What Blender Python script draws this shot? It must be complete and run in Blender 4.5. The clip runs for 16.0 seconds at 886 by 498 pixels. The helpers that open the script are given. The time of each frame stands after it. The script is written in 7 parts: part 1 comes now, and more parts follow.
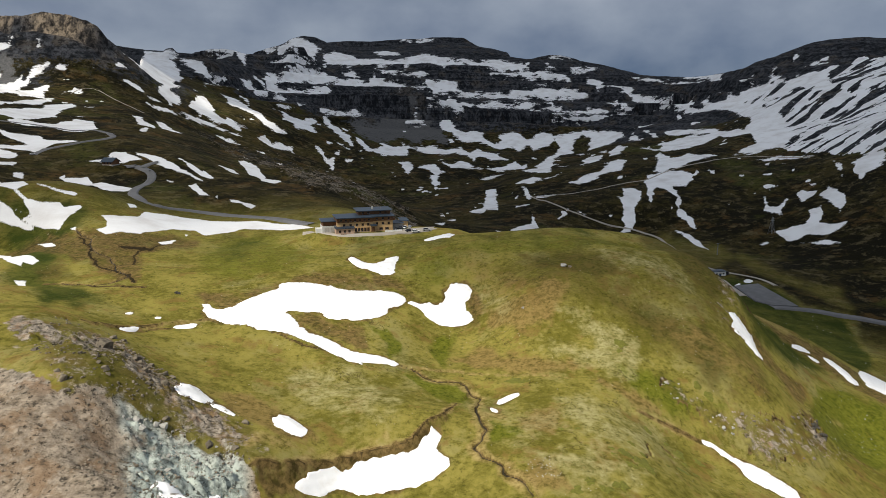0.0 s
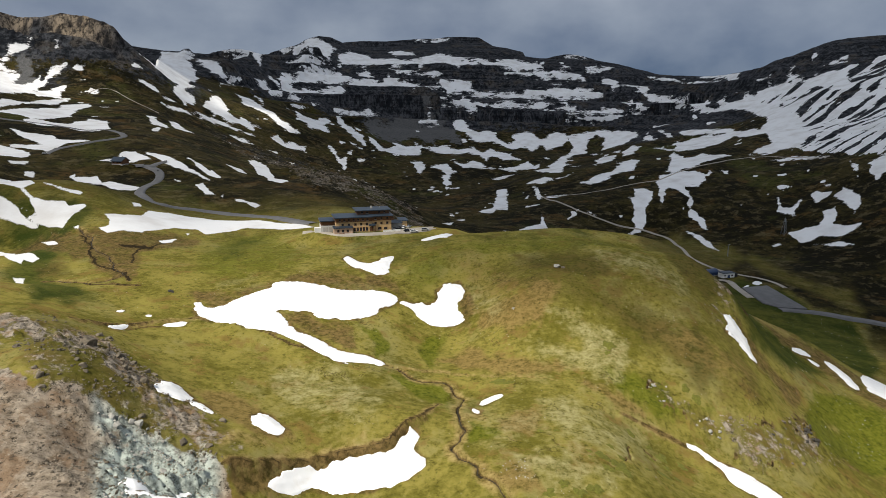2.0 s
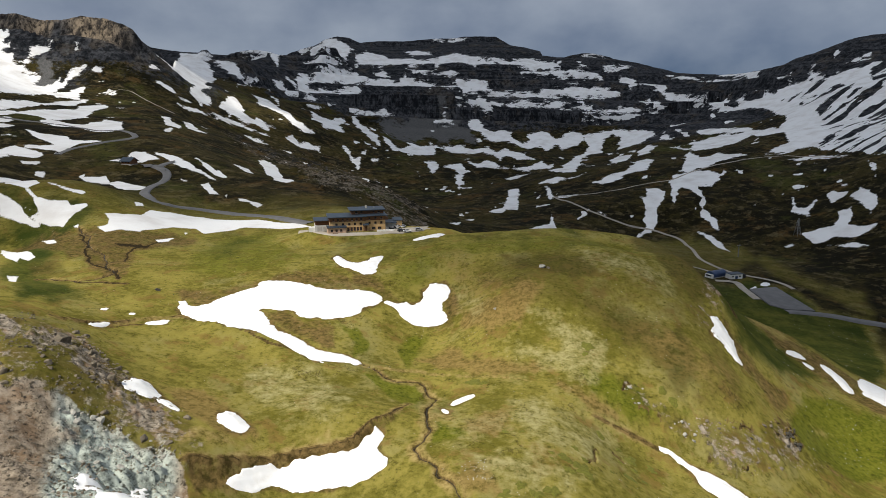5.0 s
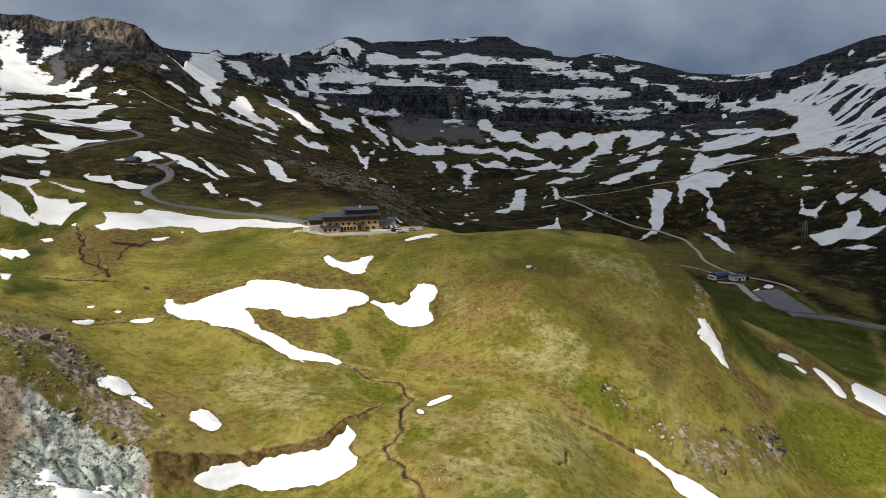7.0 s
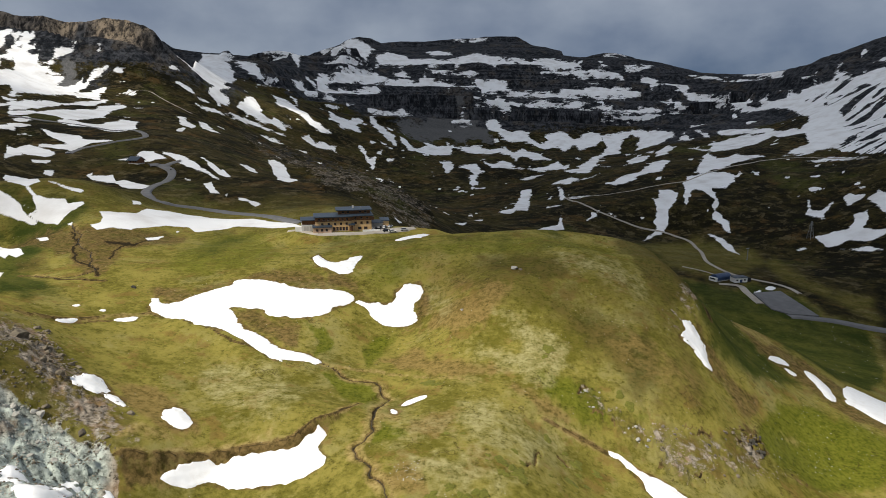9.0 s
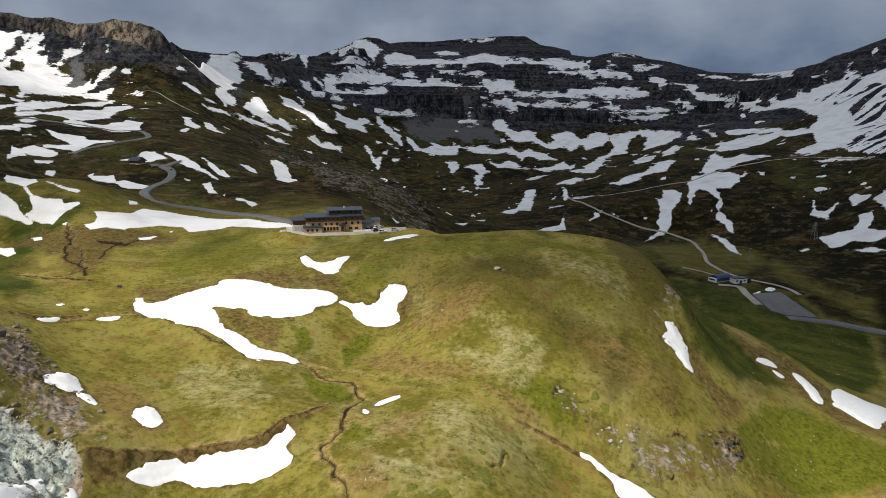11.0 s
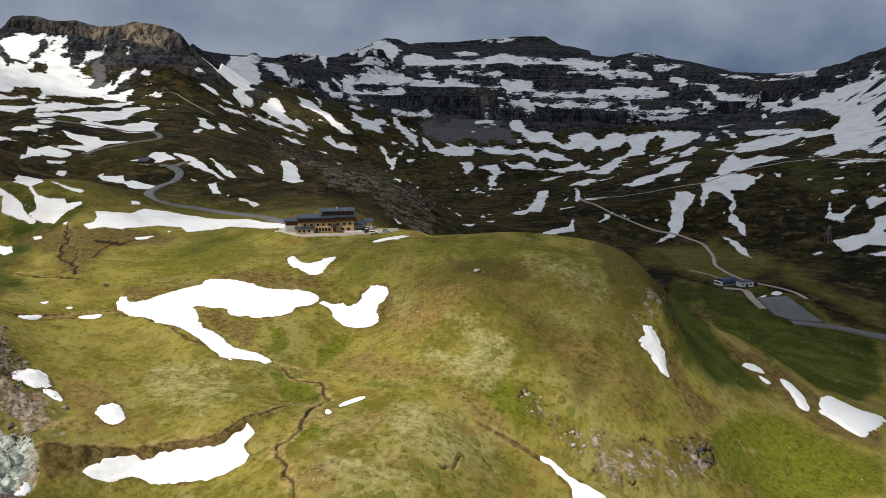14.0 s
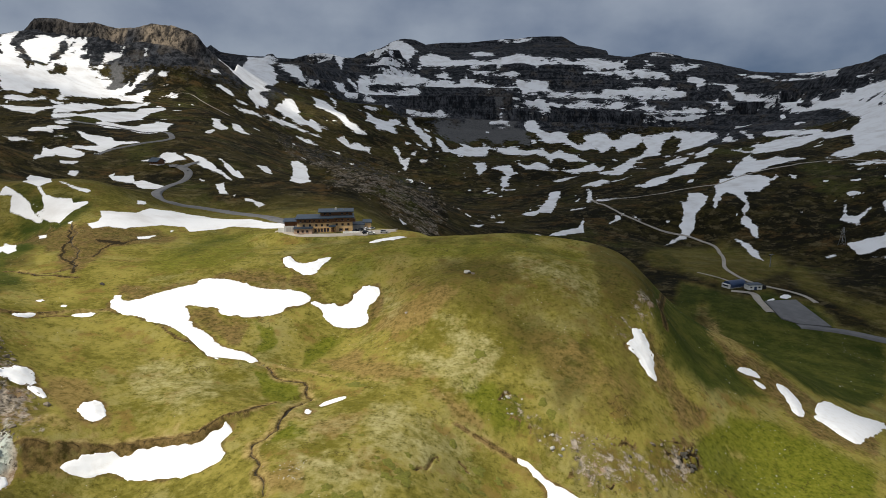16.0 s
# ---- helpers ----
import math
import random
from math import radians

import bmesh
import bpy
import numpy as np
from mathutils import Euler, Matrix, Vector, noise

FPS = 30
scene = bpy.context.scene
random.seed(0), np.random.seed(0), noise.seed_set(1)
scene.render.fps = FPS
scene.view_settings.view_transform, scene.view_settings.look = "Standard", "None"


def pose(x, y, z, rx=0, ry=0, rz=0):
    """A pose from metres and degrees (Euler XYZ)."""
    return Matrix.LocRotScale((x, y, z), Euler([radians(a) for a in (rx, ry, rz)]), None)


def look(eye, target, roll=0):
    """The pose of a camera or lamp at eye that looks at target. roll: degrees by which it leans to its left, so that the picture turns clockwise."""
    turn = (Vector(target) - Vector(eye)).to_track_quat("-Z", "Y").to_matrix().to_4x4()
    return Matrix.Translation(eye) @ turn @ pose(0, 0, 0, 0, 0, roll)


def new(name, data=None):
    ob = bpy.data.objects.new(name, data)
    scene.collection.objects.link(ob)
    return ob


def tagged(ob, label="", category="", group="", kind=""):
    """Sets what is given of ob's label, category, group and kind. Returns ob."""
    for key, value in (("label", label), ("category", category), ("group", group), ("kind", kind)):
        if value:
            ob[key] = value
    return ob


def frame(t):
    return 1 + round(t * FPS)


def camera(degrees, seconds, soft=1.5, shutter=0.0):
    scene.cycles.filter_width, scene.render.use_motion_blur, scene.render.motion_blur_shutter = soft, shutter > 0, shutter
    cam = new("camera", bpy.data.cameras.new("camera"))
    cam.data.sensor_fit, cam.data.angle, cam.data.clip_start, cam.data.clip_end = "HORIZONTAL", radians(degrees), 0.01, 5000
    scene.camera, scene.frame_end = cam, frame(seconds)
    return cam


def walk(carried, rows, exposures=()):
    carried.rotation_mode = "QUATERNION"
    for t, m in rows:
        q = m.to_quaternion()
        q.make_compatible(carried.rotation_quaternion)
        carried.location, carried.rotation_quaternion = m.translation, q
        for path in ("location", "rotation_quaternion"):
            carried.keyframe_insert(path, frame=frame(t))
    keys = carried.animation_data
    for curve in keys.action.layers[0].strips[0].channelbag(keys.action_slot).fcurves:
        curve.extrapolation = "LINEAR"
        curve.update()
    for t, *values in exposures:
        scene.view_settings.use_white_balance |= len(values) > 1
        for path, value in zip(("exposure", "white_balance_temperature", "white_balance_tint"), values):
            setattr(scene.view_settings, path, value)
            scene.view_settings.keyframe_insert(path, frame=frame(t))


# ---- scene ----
cam = camera(70.0, 16.0, soft=0.4)

PATH = [
    (0, (-33.309, 0.527, 69.716), (-33.183, 2.482, 69.318), 0.1),
    (0.5, (-30.847, 0.496, 69.679), (-30.736, 2.453, 69.281), 0.1),
    (1, (-28.54, 0.408, 69.737), (-28.443, 2.366, 69.338), 0.1),
    (1.5, (-26.247, 0.296, 69.798), (-26.161, 2.254, 69.399), 0.1),
    (2, (-23.932, 0.303, 69.815), (-23.856, 2.261, 69.416), 0.1),
    (2.5, (-21.628, 0.32, 69.79), (-21.562, 2.278, 69.39), 0.1),
    (3, (-19.435, 0.329, 69.844), (-19.379, 2.288, 69.445), 0.1),
    (3.5, (-17.099, 0.238, 69.896), (-17.053, 2.198, 69.496), 0.1),
    (4, (-14.812, 0.109, 69.907), (-14.776, 2.068, 69.507), 0.0),
    (6.5, (-2.574, -0.027, 69.921), (-2.59, 1.932, 69.521), 0.0),
    (7, (0.0, 0.0, 70.0), (-0.024, 1.959, 69.6), -0.0),
    (7.5, (2.576, 0.036, 70.071), (2.545, 1.995, 69.67), -0.0),
    (8, (5.222, -0.043, 70.116), (5.182, 1.916, 69.715), -0.0),
    (8.5, (7.792, 0.006, 70.137), (7.742, 1.965, 69.737), -0.0),
    (9, (10.49, 0.034, 70.21), (10.43, 1.993, 69.81), -0.0),
    (11.5, (23.878, 0.208, 70.546), (23.777, 2.165, 70.146), -0.1),
    (12, (26.563, 0.334, 70.64), (26.452, 2.291, 70.241), -0.1),
    (12.5, (29.329, 0.456, 70.756), (29.208, 2.412, 70.357), -0.1),
    (13, (32.181, 0.484, 70.886), (32.047, 2.439, 70.488), -0.1),
    (13.5, (35.072, 0.498, 71.045), (34.925, 2.453, 70.647), -0.1),
    (14, (37.861, 0.513, 71.186), (37.701, 2.466, 70.787), -0.1),
    (14.5, (40.657, 0.687, 71.304), (40.484, 2.64, 70.906), -0.1),
    (15, (43.459, 0.781, 71.468), (43.272, 2.732, 71.07), -0.1),
    (15.5, (46.023, 0.998, 71.57), (45.822, 2.948, 71.172), -0.1),
    (16, (48.648, 1.294, 71.599), (48.433, 3.242, 71.201), -0.1),
]
walk(cam, [(t, look(eye, target, roll)) for t, eye, target, roll in PATH])

# world: broken cloud over a high alpine cirque, sun from the left and behind
SUN_FROM = Vector((-0.60, -0.52, 1.0)).normalized()
scene.view_settings.exposure = 0.0
world = bpy.data.worlds.new("sky")
scene.world = world
world.use_nodes = True
wn, wl = world.node_tree.nodes, world.node_tree.links
wn.clear()
sky = wn.new("ShaderNodeTexSky")
sky.sky_type, sky.sun_disc = "NISHITA", False
sky.sun_elevation = math.asin(SUN_FROM.z)
sky.sun_rotation = math.atan2(SUN_FROM.x, SUN_FROM.y)
sky.altitude = 2300
clear_sky = wn.new("ShaderNodeBackground")
clear_sky.inputs["Strength"].default_value = 0.1
wl.new(sky.outputs[0], clear_sky.inputs["Color"])
# grey cloud over most of the sky, drawn out along the horizon
way = wn.new("ShaderNodeTexCoord")


def sky_noise(scale, detail, stretch, shift):
    m, n = wn.new("ShaderNodeMapping"), wn.new("ShaderNodeTexNoise")
    m.inputs["Scale"].default_value = (scale, scale, scale * stretch)
    m.inputs["Location"].default_value = (shift, shift, shift)
    wl.new(way.outputs["Generated"], m.inputs["Vector"])
    n.inputs["Scale"].default_value, n.inputs["Detail"].default_value = 1.0, detail
    wl.new(m.outputs[0], n.inputs["Vector"])
    return n.outputs["Fac"]


def sky_math(op, a, b):
    n = wn.new("ShaderNodeMath")
    n.operation = op
    for socket, v in zip(n.inputs, (a, b)):
        if isinstance(v, float):
            socket.default_value = v
        else:
            wl.new(v, socket)
    return n.outputs[0]


# a rain cloud hangs low behind the ridge to the right of the valley's head
toward = wn.new("ShaderNodeVectorMath")
toward.operation = "DOT_PRODUCT"
toward.inputs[1].default_value = Vector((math.sin(radians(17)), math.cos(radians(17)), 0.02)).normalized()
wl.new(way.outputs["Generated"], toward.inputs[0])
up = wn.new("ShaderNodeSeparateXYZ")
wl.new(way.outputs["Generated"], up.inputs[0])
low = sky_math("MAXIMUM", sky_math("MINIMUM", sky_math("SUBTRACT", 1.4, sky_math("MULTIPLY", up.outputs[2], 8.0)), 1.0), 0.0)
rain = sky_math("MULTIPLY", low, sky_math("MULTIPLY", sky_math("MAXIMUM", sky_math("SUBTRACT", toward.outputs["Value"], 0.945), 0.0), 6.6))
tone = sky_math("ADD", sky_math("MULTIPLY", sky_noise(2.6, 4, 1.5, 2.9), 0.45), sky_math("MULTIPLY", sky_noise(8.0, 6, 1.6, 4.1), 0.45))
tone = sky_math("SUBTRACT", sky_math("ADD", tone, 0.085), rain)
shade = wn.new("ShaderNodeValToRGB")
shade.color_ramp.elements[0].position, shade.color_ramp.elements[0].color = 0.26, (0.07, 0.105, 0.185, 1)
shade.color_ramp.elements[1].position, shade.color_ramp.elements[1].color = 0.66, (0.33, 0.37, 0.435, 1)
wl.new(tone, shade.inputs[0])
cloud_sky = wn.new("ShaderNodeBackground")
wl.new(shade.outputs[0], cloud_sky.inputs["Color"])
cloud_sky.inputs["Strength"].default_value = 1.0
both, wout = wn.new("ShaderNodeMixShader"), wn.new("ShaderNodeOutputWorld")
both.inputs[0].default_value = 0.92
wl.new(clear_sky.outputs[0], both.inputs[1])
wl.new(cloud_sky.outputs[0], both.inputs[2])
wl.new(both.outputs[0], wout.inputs["Surface"])

sun = new("sun", bpy.data.lights.new("sun", "SUN"))
sun.data.energy, sun.data.angle, sun.data.color = 5.0, radians(0.6), (1.0, 0.93, 0.80)
sun.matrix_world = look(SUN_FROM * 100, (0, 0, 0))

# ---- materials ----
def material(name, colour=(0.5, 0.5, 0.5), rough=0.8, metal=0.0):
    m = bpy.data.materials.new(name)
    m.use_nodes = True
    b = m.node_tree.nodes["Principled BSDF"]
    b.inputs["Base Color"].default_value = (*colour, 1)
    b.inputs["Roughness"].default_value, b.inputs["Metallic"].default_value = rough, metal
    b.inputs["Specular IOR Level"].default_value = 0.3
    return m


class Graph:
    """A small helper to write shader networks as expressions."""

    def __init__(self, mat):
        self.nt = mat.node_tree
        self.bsdf = self.nt.nodes["Principled BSDF"]
        self.pos = self.nt.nodes.new("ShaderNodeNewGeometry").outputs["Position"]

    def put(self, socket, value):
        if hasattr(value, "is_linked"):
            self.nt.links.new(value, socket)
        else:
            socket.default_value = value

    def math(self, op, a, b=0.0):
        n = self.nt.nodes.new("ShaderNodeMath")
        n.operation = op
        self.put(n.inputs[0], a)
        self.put(n.inputs[1], b)
        return n.outputs[0]

    def add(self, a, b):
        return self.math("ADD", a, b)

    def mul(self, a, b):
        return self.math("MULTIPLY", a, b)

    def ramp(self, v, lo, hi, a=0.0, b=1.0):
        n = self.nt.nodes.new("ShaderNodeMapRange")
        n.interpolation_type = "SMOOTHSTEP"
        for key, x in (("Value", v), ("From Min", lo), ("From Max", hi), ("To Min", a), ("To Max", b)):
            self.put(n.inputs[key], x)
        return n.outputs["Result"]

    def noise(self, size, detail=4.0, rough=0.55, squash=(1, 1, 1), turn=0.0, shift=0.0):
        m = self.nt.nodes.new("ShaderNodeMapping")
        m.inputs["Scale"].default_value = [s / size for s in squash]
        m.inputs["Rotation"].default_value = (0, 0, turn)
        m.inputs["Location"].default_value = (shift, shift * 0.7, shift * 1.3)
        self.put(m.inputs["Vector"], self.pos)
        n = self.nt.nodes.new("ShaderNodeTexNoise")
        n.inputs["Scale"].default_value, n.inputs["Detail"].default_value, n.inputs["Roughness"].default_value = 1.0, detail, rough
        self.put(n.inputs["Vector"], m.outputs[0])
        return n.outputs["Fac"]

    def cells(self, size, squash=(1, 1, 1)):
        m = self.nt.nodes.new("ShaderNodeMapping")
        m.inputs["Scale"].default_value = [s / size for s in squash]
        self.put(m.inputs["Vector"], self.pos)
        n = self.nt.nodes.new("ShaderNodeTexVoronoi")
        n.inputs["Scale"].default_value = 1.0
        self.put(n.inputs["Vector"], m.outputs[0])
        return n

    def mix(self, f, a, b):
        n = self.nt.nodes.new("ShaderNodeMix")
        n.data_type = "RGBA"
        self.put(n.inputs[0], f)
        for s, v in ((n.inputs[6], a), (n.inputs[7], b)):
            self.put(s, (*v, 1) if isinstance(v, tuple) else v)
        return n.outputs[2]

    def attr(self, name):
        n = self.nt.nodes.new("ShaderNodeAttribute")
        n.attribute_name = name
        return n.outputs["Fac"]

    def bump(self, height, strength, distance):
        n = self.nt.nodes.new("ShaderNodeBump")
        n.inputs["Strength"].default_value, n.inputs["Distance"].default_value = strength, distance
        self.put(n.inputs["Height"], height)
        self.put(self.bsdf.inputs["Normal"], n.outputs[0])

    def colour(self, v):
        self.put(self.bsdf.inputs["Base Color"], v)


def worn(name, colour, rough=0.8, metal=0.0, size=1.5, spread=0.35, bump=0.0):
    """A plain surface with blotches at two scales."""
    m = material(name, colour, rough, metal)
    g = Graph(m)
    n = g.add(g.mul(g.noise(size, 5), 0.6), g.mul(g.noise(size * 7, 3, shift=3), 0.4))
    dark, light = tuple(c * (1 - spread) for c in colour), tuple(min(1, c * (1 + spread)) for c in colour)
    g.colour(g.mix(g.ramp(n, 0.3, 0.7), dark, light))
    if bump:
        g.bump(g.noise(size * 0.3, 5), 0.5, bump)
    return m


# ---- the land ----
RISES, COURSE, CRAGS = [], {}, []
EYE = (5.0, -10.0)


def rise(x, y, height, spread):
    RISES.append((x, y, height, spread))


def crag(front, depth, steep, crest, wall=0, summit=True, side=2.5):
    """A wall of rock along the line y = front, with its crest (x, height) and its steepness."""
    CRAGS.append((front, depth, steep, crest, wall, summit, side))


BASE = (-24.03, -107.58, 47.87)
rise(1522, 1576, 252.5, 401)
rise(1877, 1944, 154.6, 495)
rise(1234, 1277, 26.9, 325)
rise(1119, 906, 211.1, 264)
rise(1351, 2341, 162.4, 495)
rise(42, 265, 24.8, 49)
rise(-3008, 2805, -286.9, 754)
rise(-2439, 2274, -134.8, 611)
rise(-2240, 3450, -249.2, 754)
rise(52, 327, 16.2, 61)
rise(116, 3332, 310.8, 611)
rise(120, 757, -18.5, 140)
rise(33, 945, -25.9, 173)
rise(171, 597, -47.0, 114)
rise(-102, 1162, -90.4, 214)
rise(-129, 120, -0.7, 32)
rise(-104, 97, 16.9, 26)
rise(-159, 148, 21.2, 40)
rise(2857, 2959, 339.7, 754)
rise(-23, 44, -8.0, 17)
rise(284, 294, -43.5, 75)
rise(22, 141, 10.2, 26)
rise(151, 156, -15.5, 40)
rise(735, 595, 87.2, 173)
rise(122, 127, -8.6, 32)
rise(-836, 1448, 66.0, 175)
rise(-952, 1649, 83.0, 199)
rise(-960, 1969, 22.8, 401)
rise(-1030, 1318, 58.0, 175)
rise(-626, 1551, 11.9, 175)
rise(-398, 334, 35.1, 54)
rise(364, 466, -25.9, 62)
rise(414, 530, -15.5, 70)
rise(-369, 268, 22.9, 48)
rise(-453, 380, 15.9, 62)
rise(200, 410, -27.3, 48)
rise(-58, 1671, -54.8, 175)
rise(71, 124, -3.8, 26)
rise(70, 92, -2.9, 21)
rise(175, 1663, -32.9, 175)
rise(-30, 91, -2.0, 10)
rise(-26, 80, -2.0, 9)
rise(-67, 100, 6.8, 9)
rise(230, 3752, -144.2, 246)
rise(18, 519, -21.9, 54)
rise(392, 723, 3.8, 54)
rise(383, 785, -11.8, 91)
rise(383, 664, -31.4, 80)
rise(2592, 1883, 233.4, 335)
rise(488, 724, -6.9, 91)
rise(-250, 181, 9.7, 32)
rise(-16, 228, -3.9, 15)
rise(-15, 211, -6.0, 14)
rise(-1998, 1452, -116.3, 259)
rise(-284, 207, 12.8, 37)
rise(11, 108, 2.2, 11)
rise(17, 94, 1.2, 10)
rise(-238, 322, -19.0, 26)
rise(250, 181, -15.0, 32)
rise(42, 147, -5.1, 10)
rise(137, 207, -5.8, 16)
rise(126, 191, -4.2, 15)
rise(169, 123, 6.8, 22)
rise(-78, 67, 2.5, 9)
rise(-296, 512, -11.0, 62)
rise(-661, 2230, -7.1, 152)
rise(-716, 2416, 116.4, 165)
rise(16, 268, -1.7, 18)
rise(79, 235, 10.5, 16)
rise(-307, 946, 19.1, 104)
rise(-87, 254, 6.0, 49)
rise(598, 2397, 60.5, 259)
rise(637, 2654, 30.1, 179)
rise(-880, 995, 43.1, 87)
rise(-71, 145, 2.6, 17)
rise(697, 892, 18.7, 119)
rise(522, 551, -28.8, 50)
rise(366, 353, -11.1, 33)
rise(-2366, 2922, 93.5, 246)
rise(398, 334, -4.8, 54)
rise(-107, 145, 8.1, 12)
rise(-58, 365, 7.8, 24)
rise(-53, 337, 4.0, 22)
rise(1025, 1887, 39.5, 141)
rise(1409, 1621, -69.2, 141)
rise(1244, 3240, 46.6, 227)
rise(1499, 3448, 76.4, 246)
rise(1148, 2991, 43.8, 210)
rise(-590, 2898, 104.0, 194)
rise(110, 442, -6.7, 48)
rise(-49, 56, -1.9, 9)
rise(803, 1337, 19.9, 102)
rise(932, 1409, 51.1, 111)
rise(336, 1400, -23.1, 94)
rise(95, 80, -2.6, 13)
rise(-34, 116, -2.0, 9)
rise(-245, 400, 13.4, 31)
rise(-1317, 2149, -41.6, 165)
rise(76, 197, 6.3, 14)
rise(-172, 437, -8.4, 31)
rise(92, 276, 8.6, 19)
rise(-1617, 4105, -120.1, 289)
rise(-103, 97, -6.9, 9)
rise(-1480, 1076, -53.2, 120)
rise(3274, 2422, 184.7, 267)
rise(1594, 1179, 72.6, 130)
rise(77, 4411, -104.5, 289)
rise(1471, 1088, 46.1, 120)
rise(1735, 1828, -67.5, 165)
rise(910, 674, 35.8, 74)
rise(-590, 667, -10.4, 58)
rise(634, 1168, 28.0, 87)
rise(-545, 616, 3.0, 54)
rise(-3, 131, 2.1, 9)
rise(-451, 610, -16.1, 50)
rise(-429, 484, 22.6, 42)
rise(-3569, 2593, -282.1, 289)
rise(-225, 1422, -24.2, 94)
rise(-40, 161, 3.9, 11)
rise(-5, 69, -1.2, 9)
rise(-309, 693, 13.7, 50)
rise(-285, 640, 2.2, 46)
rise(299, 412, -15.0, 33)
rise(150, 249, -5.3, 19)
rise(193, 674, 4.8, 46)
rise(8, 433, -8.7, 28)
rise(139, 1322, -27.5, 87)
rise(-461, 1034, 25.3, 74)
rise(-68, 428, 9.7, 28)
rise(68, 66, -1.1, 9)
rise(1523, 2535, -52.3, 194)
rise(-692, 3401, 95.2, 227)
rise(-169, 208, 5.0, 18)
rise(1005, 2311, 35.6, 165)
rise(-2411, 2496, 85.1, 227)
rise(86, 2469, 39.9, 259)
rise(167, 2725, 20.3, 179)
rise(-1248, 1541, 39.8, 130)
rise(394, 1643, -31.4, 111)
rise(-699, 2030, 97.3, 141)
rise(-130, 378, -2.1, 26)
rise(-135, 344, -1.6, 24)
rise(805, 926, 33.9, 80)
rise(261, 780, -23.1, 54)
rise(-158, 115, 7.1, 13)
rise(11, 647, -11.0, 42)
rise(-13, 179, -1.5, 12)
rise(12, 701, -7.1, 46)
rise(-548, 436, 18.8, 46)
rise(108, 162, -2.9, 13)
rise(14, 822, -18.3, 54)
rise(-39, 71, -1.2, 9)
rise(429, 415, -9.5, 39)
rise(613, 646, -25.1, 58)
rise(465, 449, -6.5, 42)
rise(-46, 33, -2.1, 9)
rise(-61, 83, 2.0, 9)
rise(-412, 299, -27.9, 33)
rise(-70, 282, 3.0, 19)
rise(36, 126, -2.3, 9)
rise(-362, 814, 16.1, 58)
rise(-696, 1396, 69.0, 102)
rise(2026, 1499, 105.9, 165)
rise(-170, 680, -9.3, 46)
rise(-63, 127, 2.7, 9)
rise(1759, 4046, 104.8, 289)
rise(-752, 1227, -39.2, 94)
rise(200, 211, -3.6, 19)
rise(46, 33, 2.0, 9)
rise(1303, 2399, -74.5, 179)
rise(135, 119, 2.8, 12)
rise(93, 107, -1.1, 9)
rise(163, 300, 5.0, 22)
rise(101, 116, -1.0, 10)
rise(-790, 1068, 32.7, 87)
rise(143, 374, -5.5, 26)
rise(-129, 812, 12.0, 54)
rise(147, 339, -2.8, 24)
rise(24, 227, 4.4, 15)
rise(452, 1038, 14.4, 74)
rise(37, 191, 2.3, 13)
rise(49, 205, 1.3, 14)
rise(-1941, 2877, 44.0, 227)
rise(12, 80, 1.4, 9)
rise(232, 604, 6.7, 42)
rise(-17, 152, 2.1, 10)
rise(-126, 170, 3.2, 14)
rise(-209, 341, 7.9, 26)
rise(815, 2843, 72.5, 194)
rise(-217, 158, 8.5, 18)
rise(-364, 2298, 29.9, 152)
rise(-290, 275, 7.0, 26)
rise(-86, 544, 2.6, 36)
rise(-80, 503, 4.8, 33)
rise(-237, 602, 11.6, 42)
rise(34, 89, 0.8, 9)
rise(-585, 867, 11.1, 68)
rise(-2592, 1883, -66.9, 210)
rise(-3, 111, 1.4, 9)
rise(-6, 248, -6.4, 16)
rise(1185, 1791, 37.3, 141)
rise(33, 313, -1.4, 21)
rise(-22, 314, 3.0, 21)
rise(-460, 682, 10.6, 54)
rise(30, 289, -4.0, 19)
rise(-540, 1214, 17.4, 87)
rise(-202, 209, 4.1, 19)
rise(309, 2941, 46.5, 194)
rise(-101, 639, 6.7, 42)
rise(263, 484, -6.3, 36)
rise(-377, 1274, -14.1, 87)
rise(-787, 815, 10.0, 74)
rise(161, 482, -6.3, 33)
rise(-71, 51, 1.2, 9)
rise(-102, 205, -1.9, 15)
rise(-79, 119, -3.6, 14)
rise(-73, 112, 3.5, 13)
rise(-79, 119, -2.9, 14)
rise(-91, 128, 3.7, 14)
rise(-85, 105, 2.2, 13)
rise(-79, 119, -3.1, 14)
rise(-73, 112, 2.8, 13)
rise(-79, 119, -2.4, 14)
rise(-62, 129, 2.4, 14)
rise(-57, 128, -3.2, 14)
rise(-62, 129, 2.9, 14)
rise(-57, 128, -2.8, 14)
rise(-62, 129, 2.7, 14)
rise(-57, 128, -2.5, 14)
rise(-62, 129, 2.4, 14)
rise(-57, 128, -2.3, 14)
rise(-62, 129, 2.2, 14)
rise(-79, 119, -2.1, 14)
rise(-91, 128, 2.7, 14)
rise(-73, 112, 1.7, 13)
rise(-79, 119, -2.7, 14)
rise(-85, 105, 2.1, 13)
rise(52, 162, -2.1, 15)
rise(-109, 118, -1.9, 14)
rise(-105, 128, 1.9, 15)
rise(-57, 128, -1.6, 14)
rise(-62, 129, 2.8, 11)
rise(-169, 247, -2.4, 16)
rise(-150, 251, 2.4, 16)
rise(32, 252, -2.1, 15)
rise(-26, 151, 2.1, 12)
rise(51, 178, 2.0, 13)
rise(-6, 231, -1.8, 14)
rise(-128, 182, 1.4, 14)
rise(-57, 128, -1.4, 11)
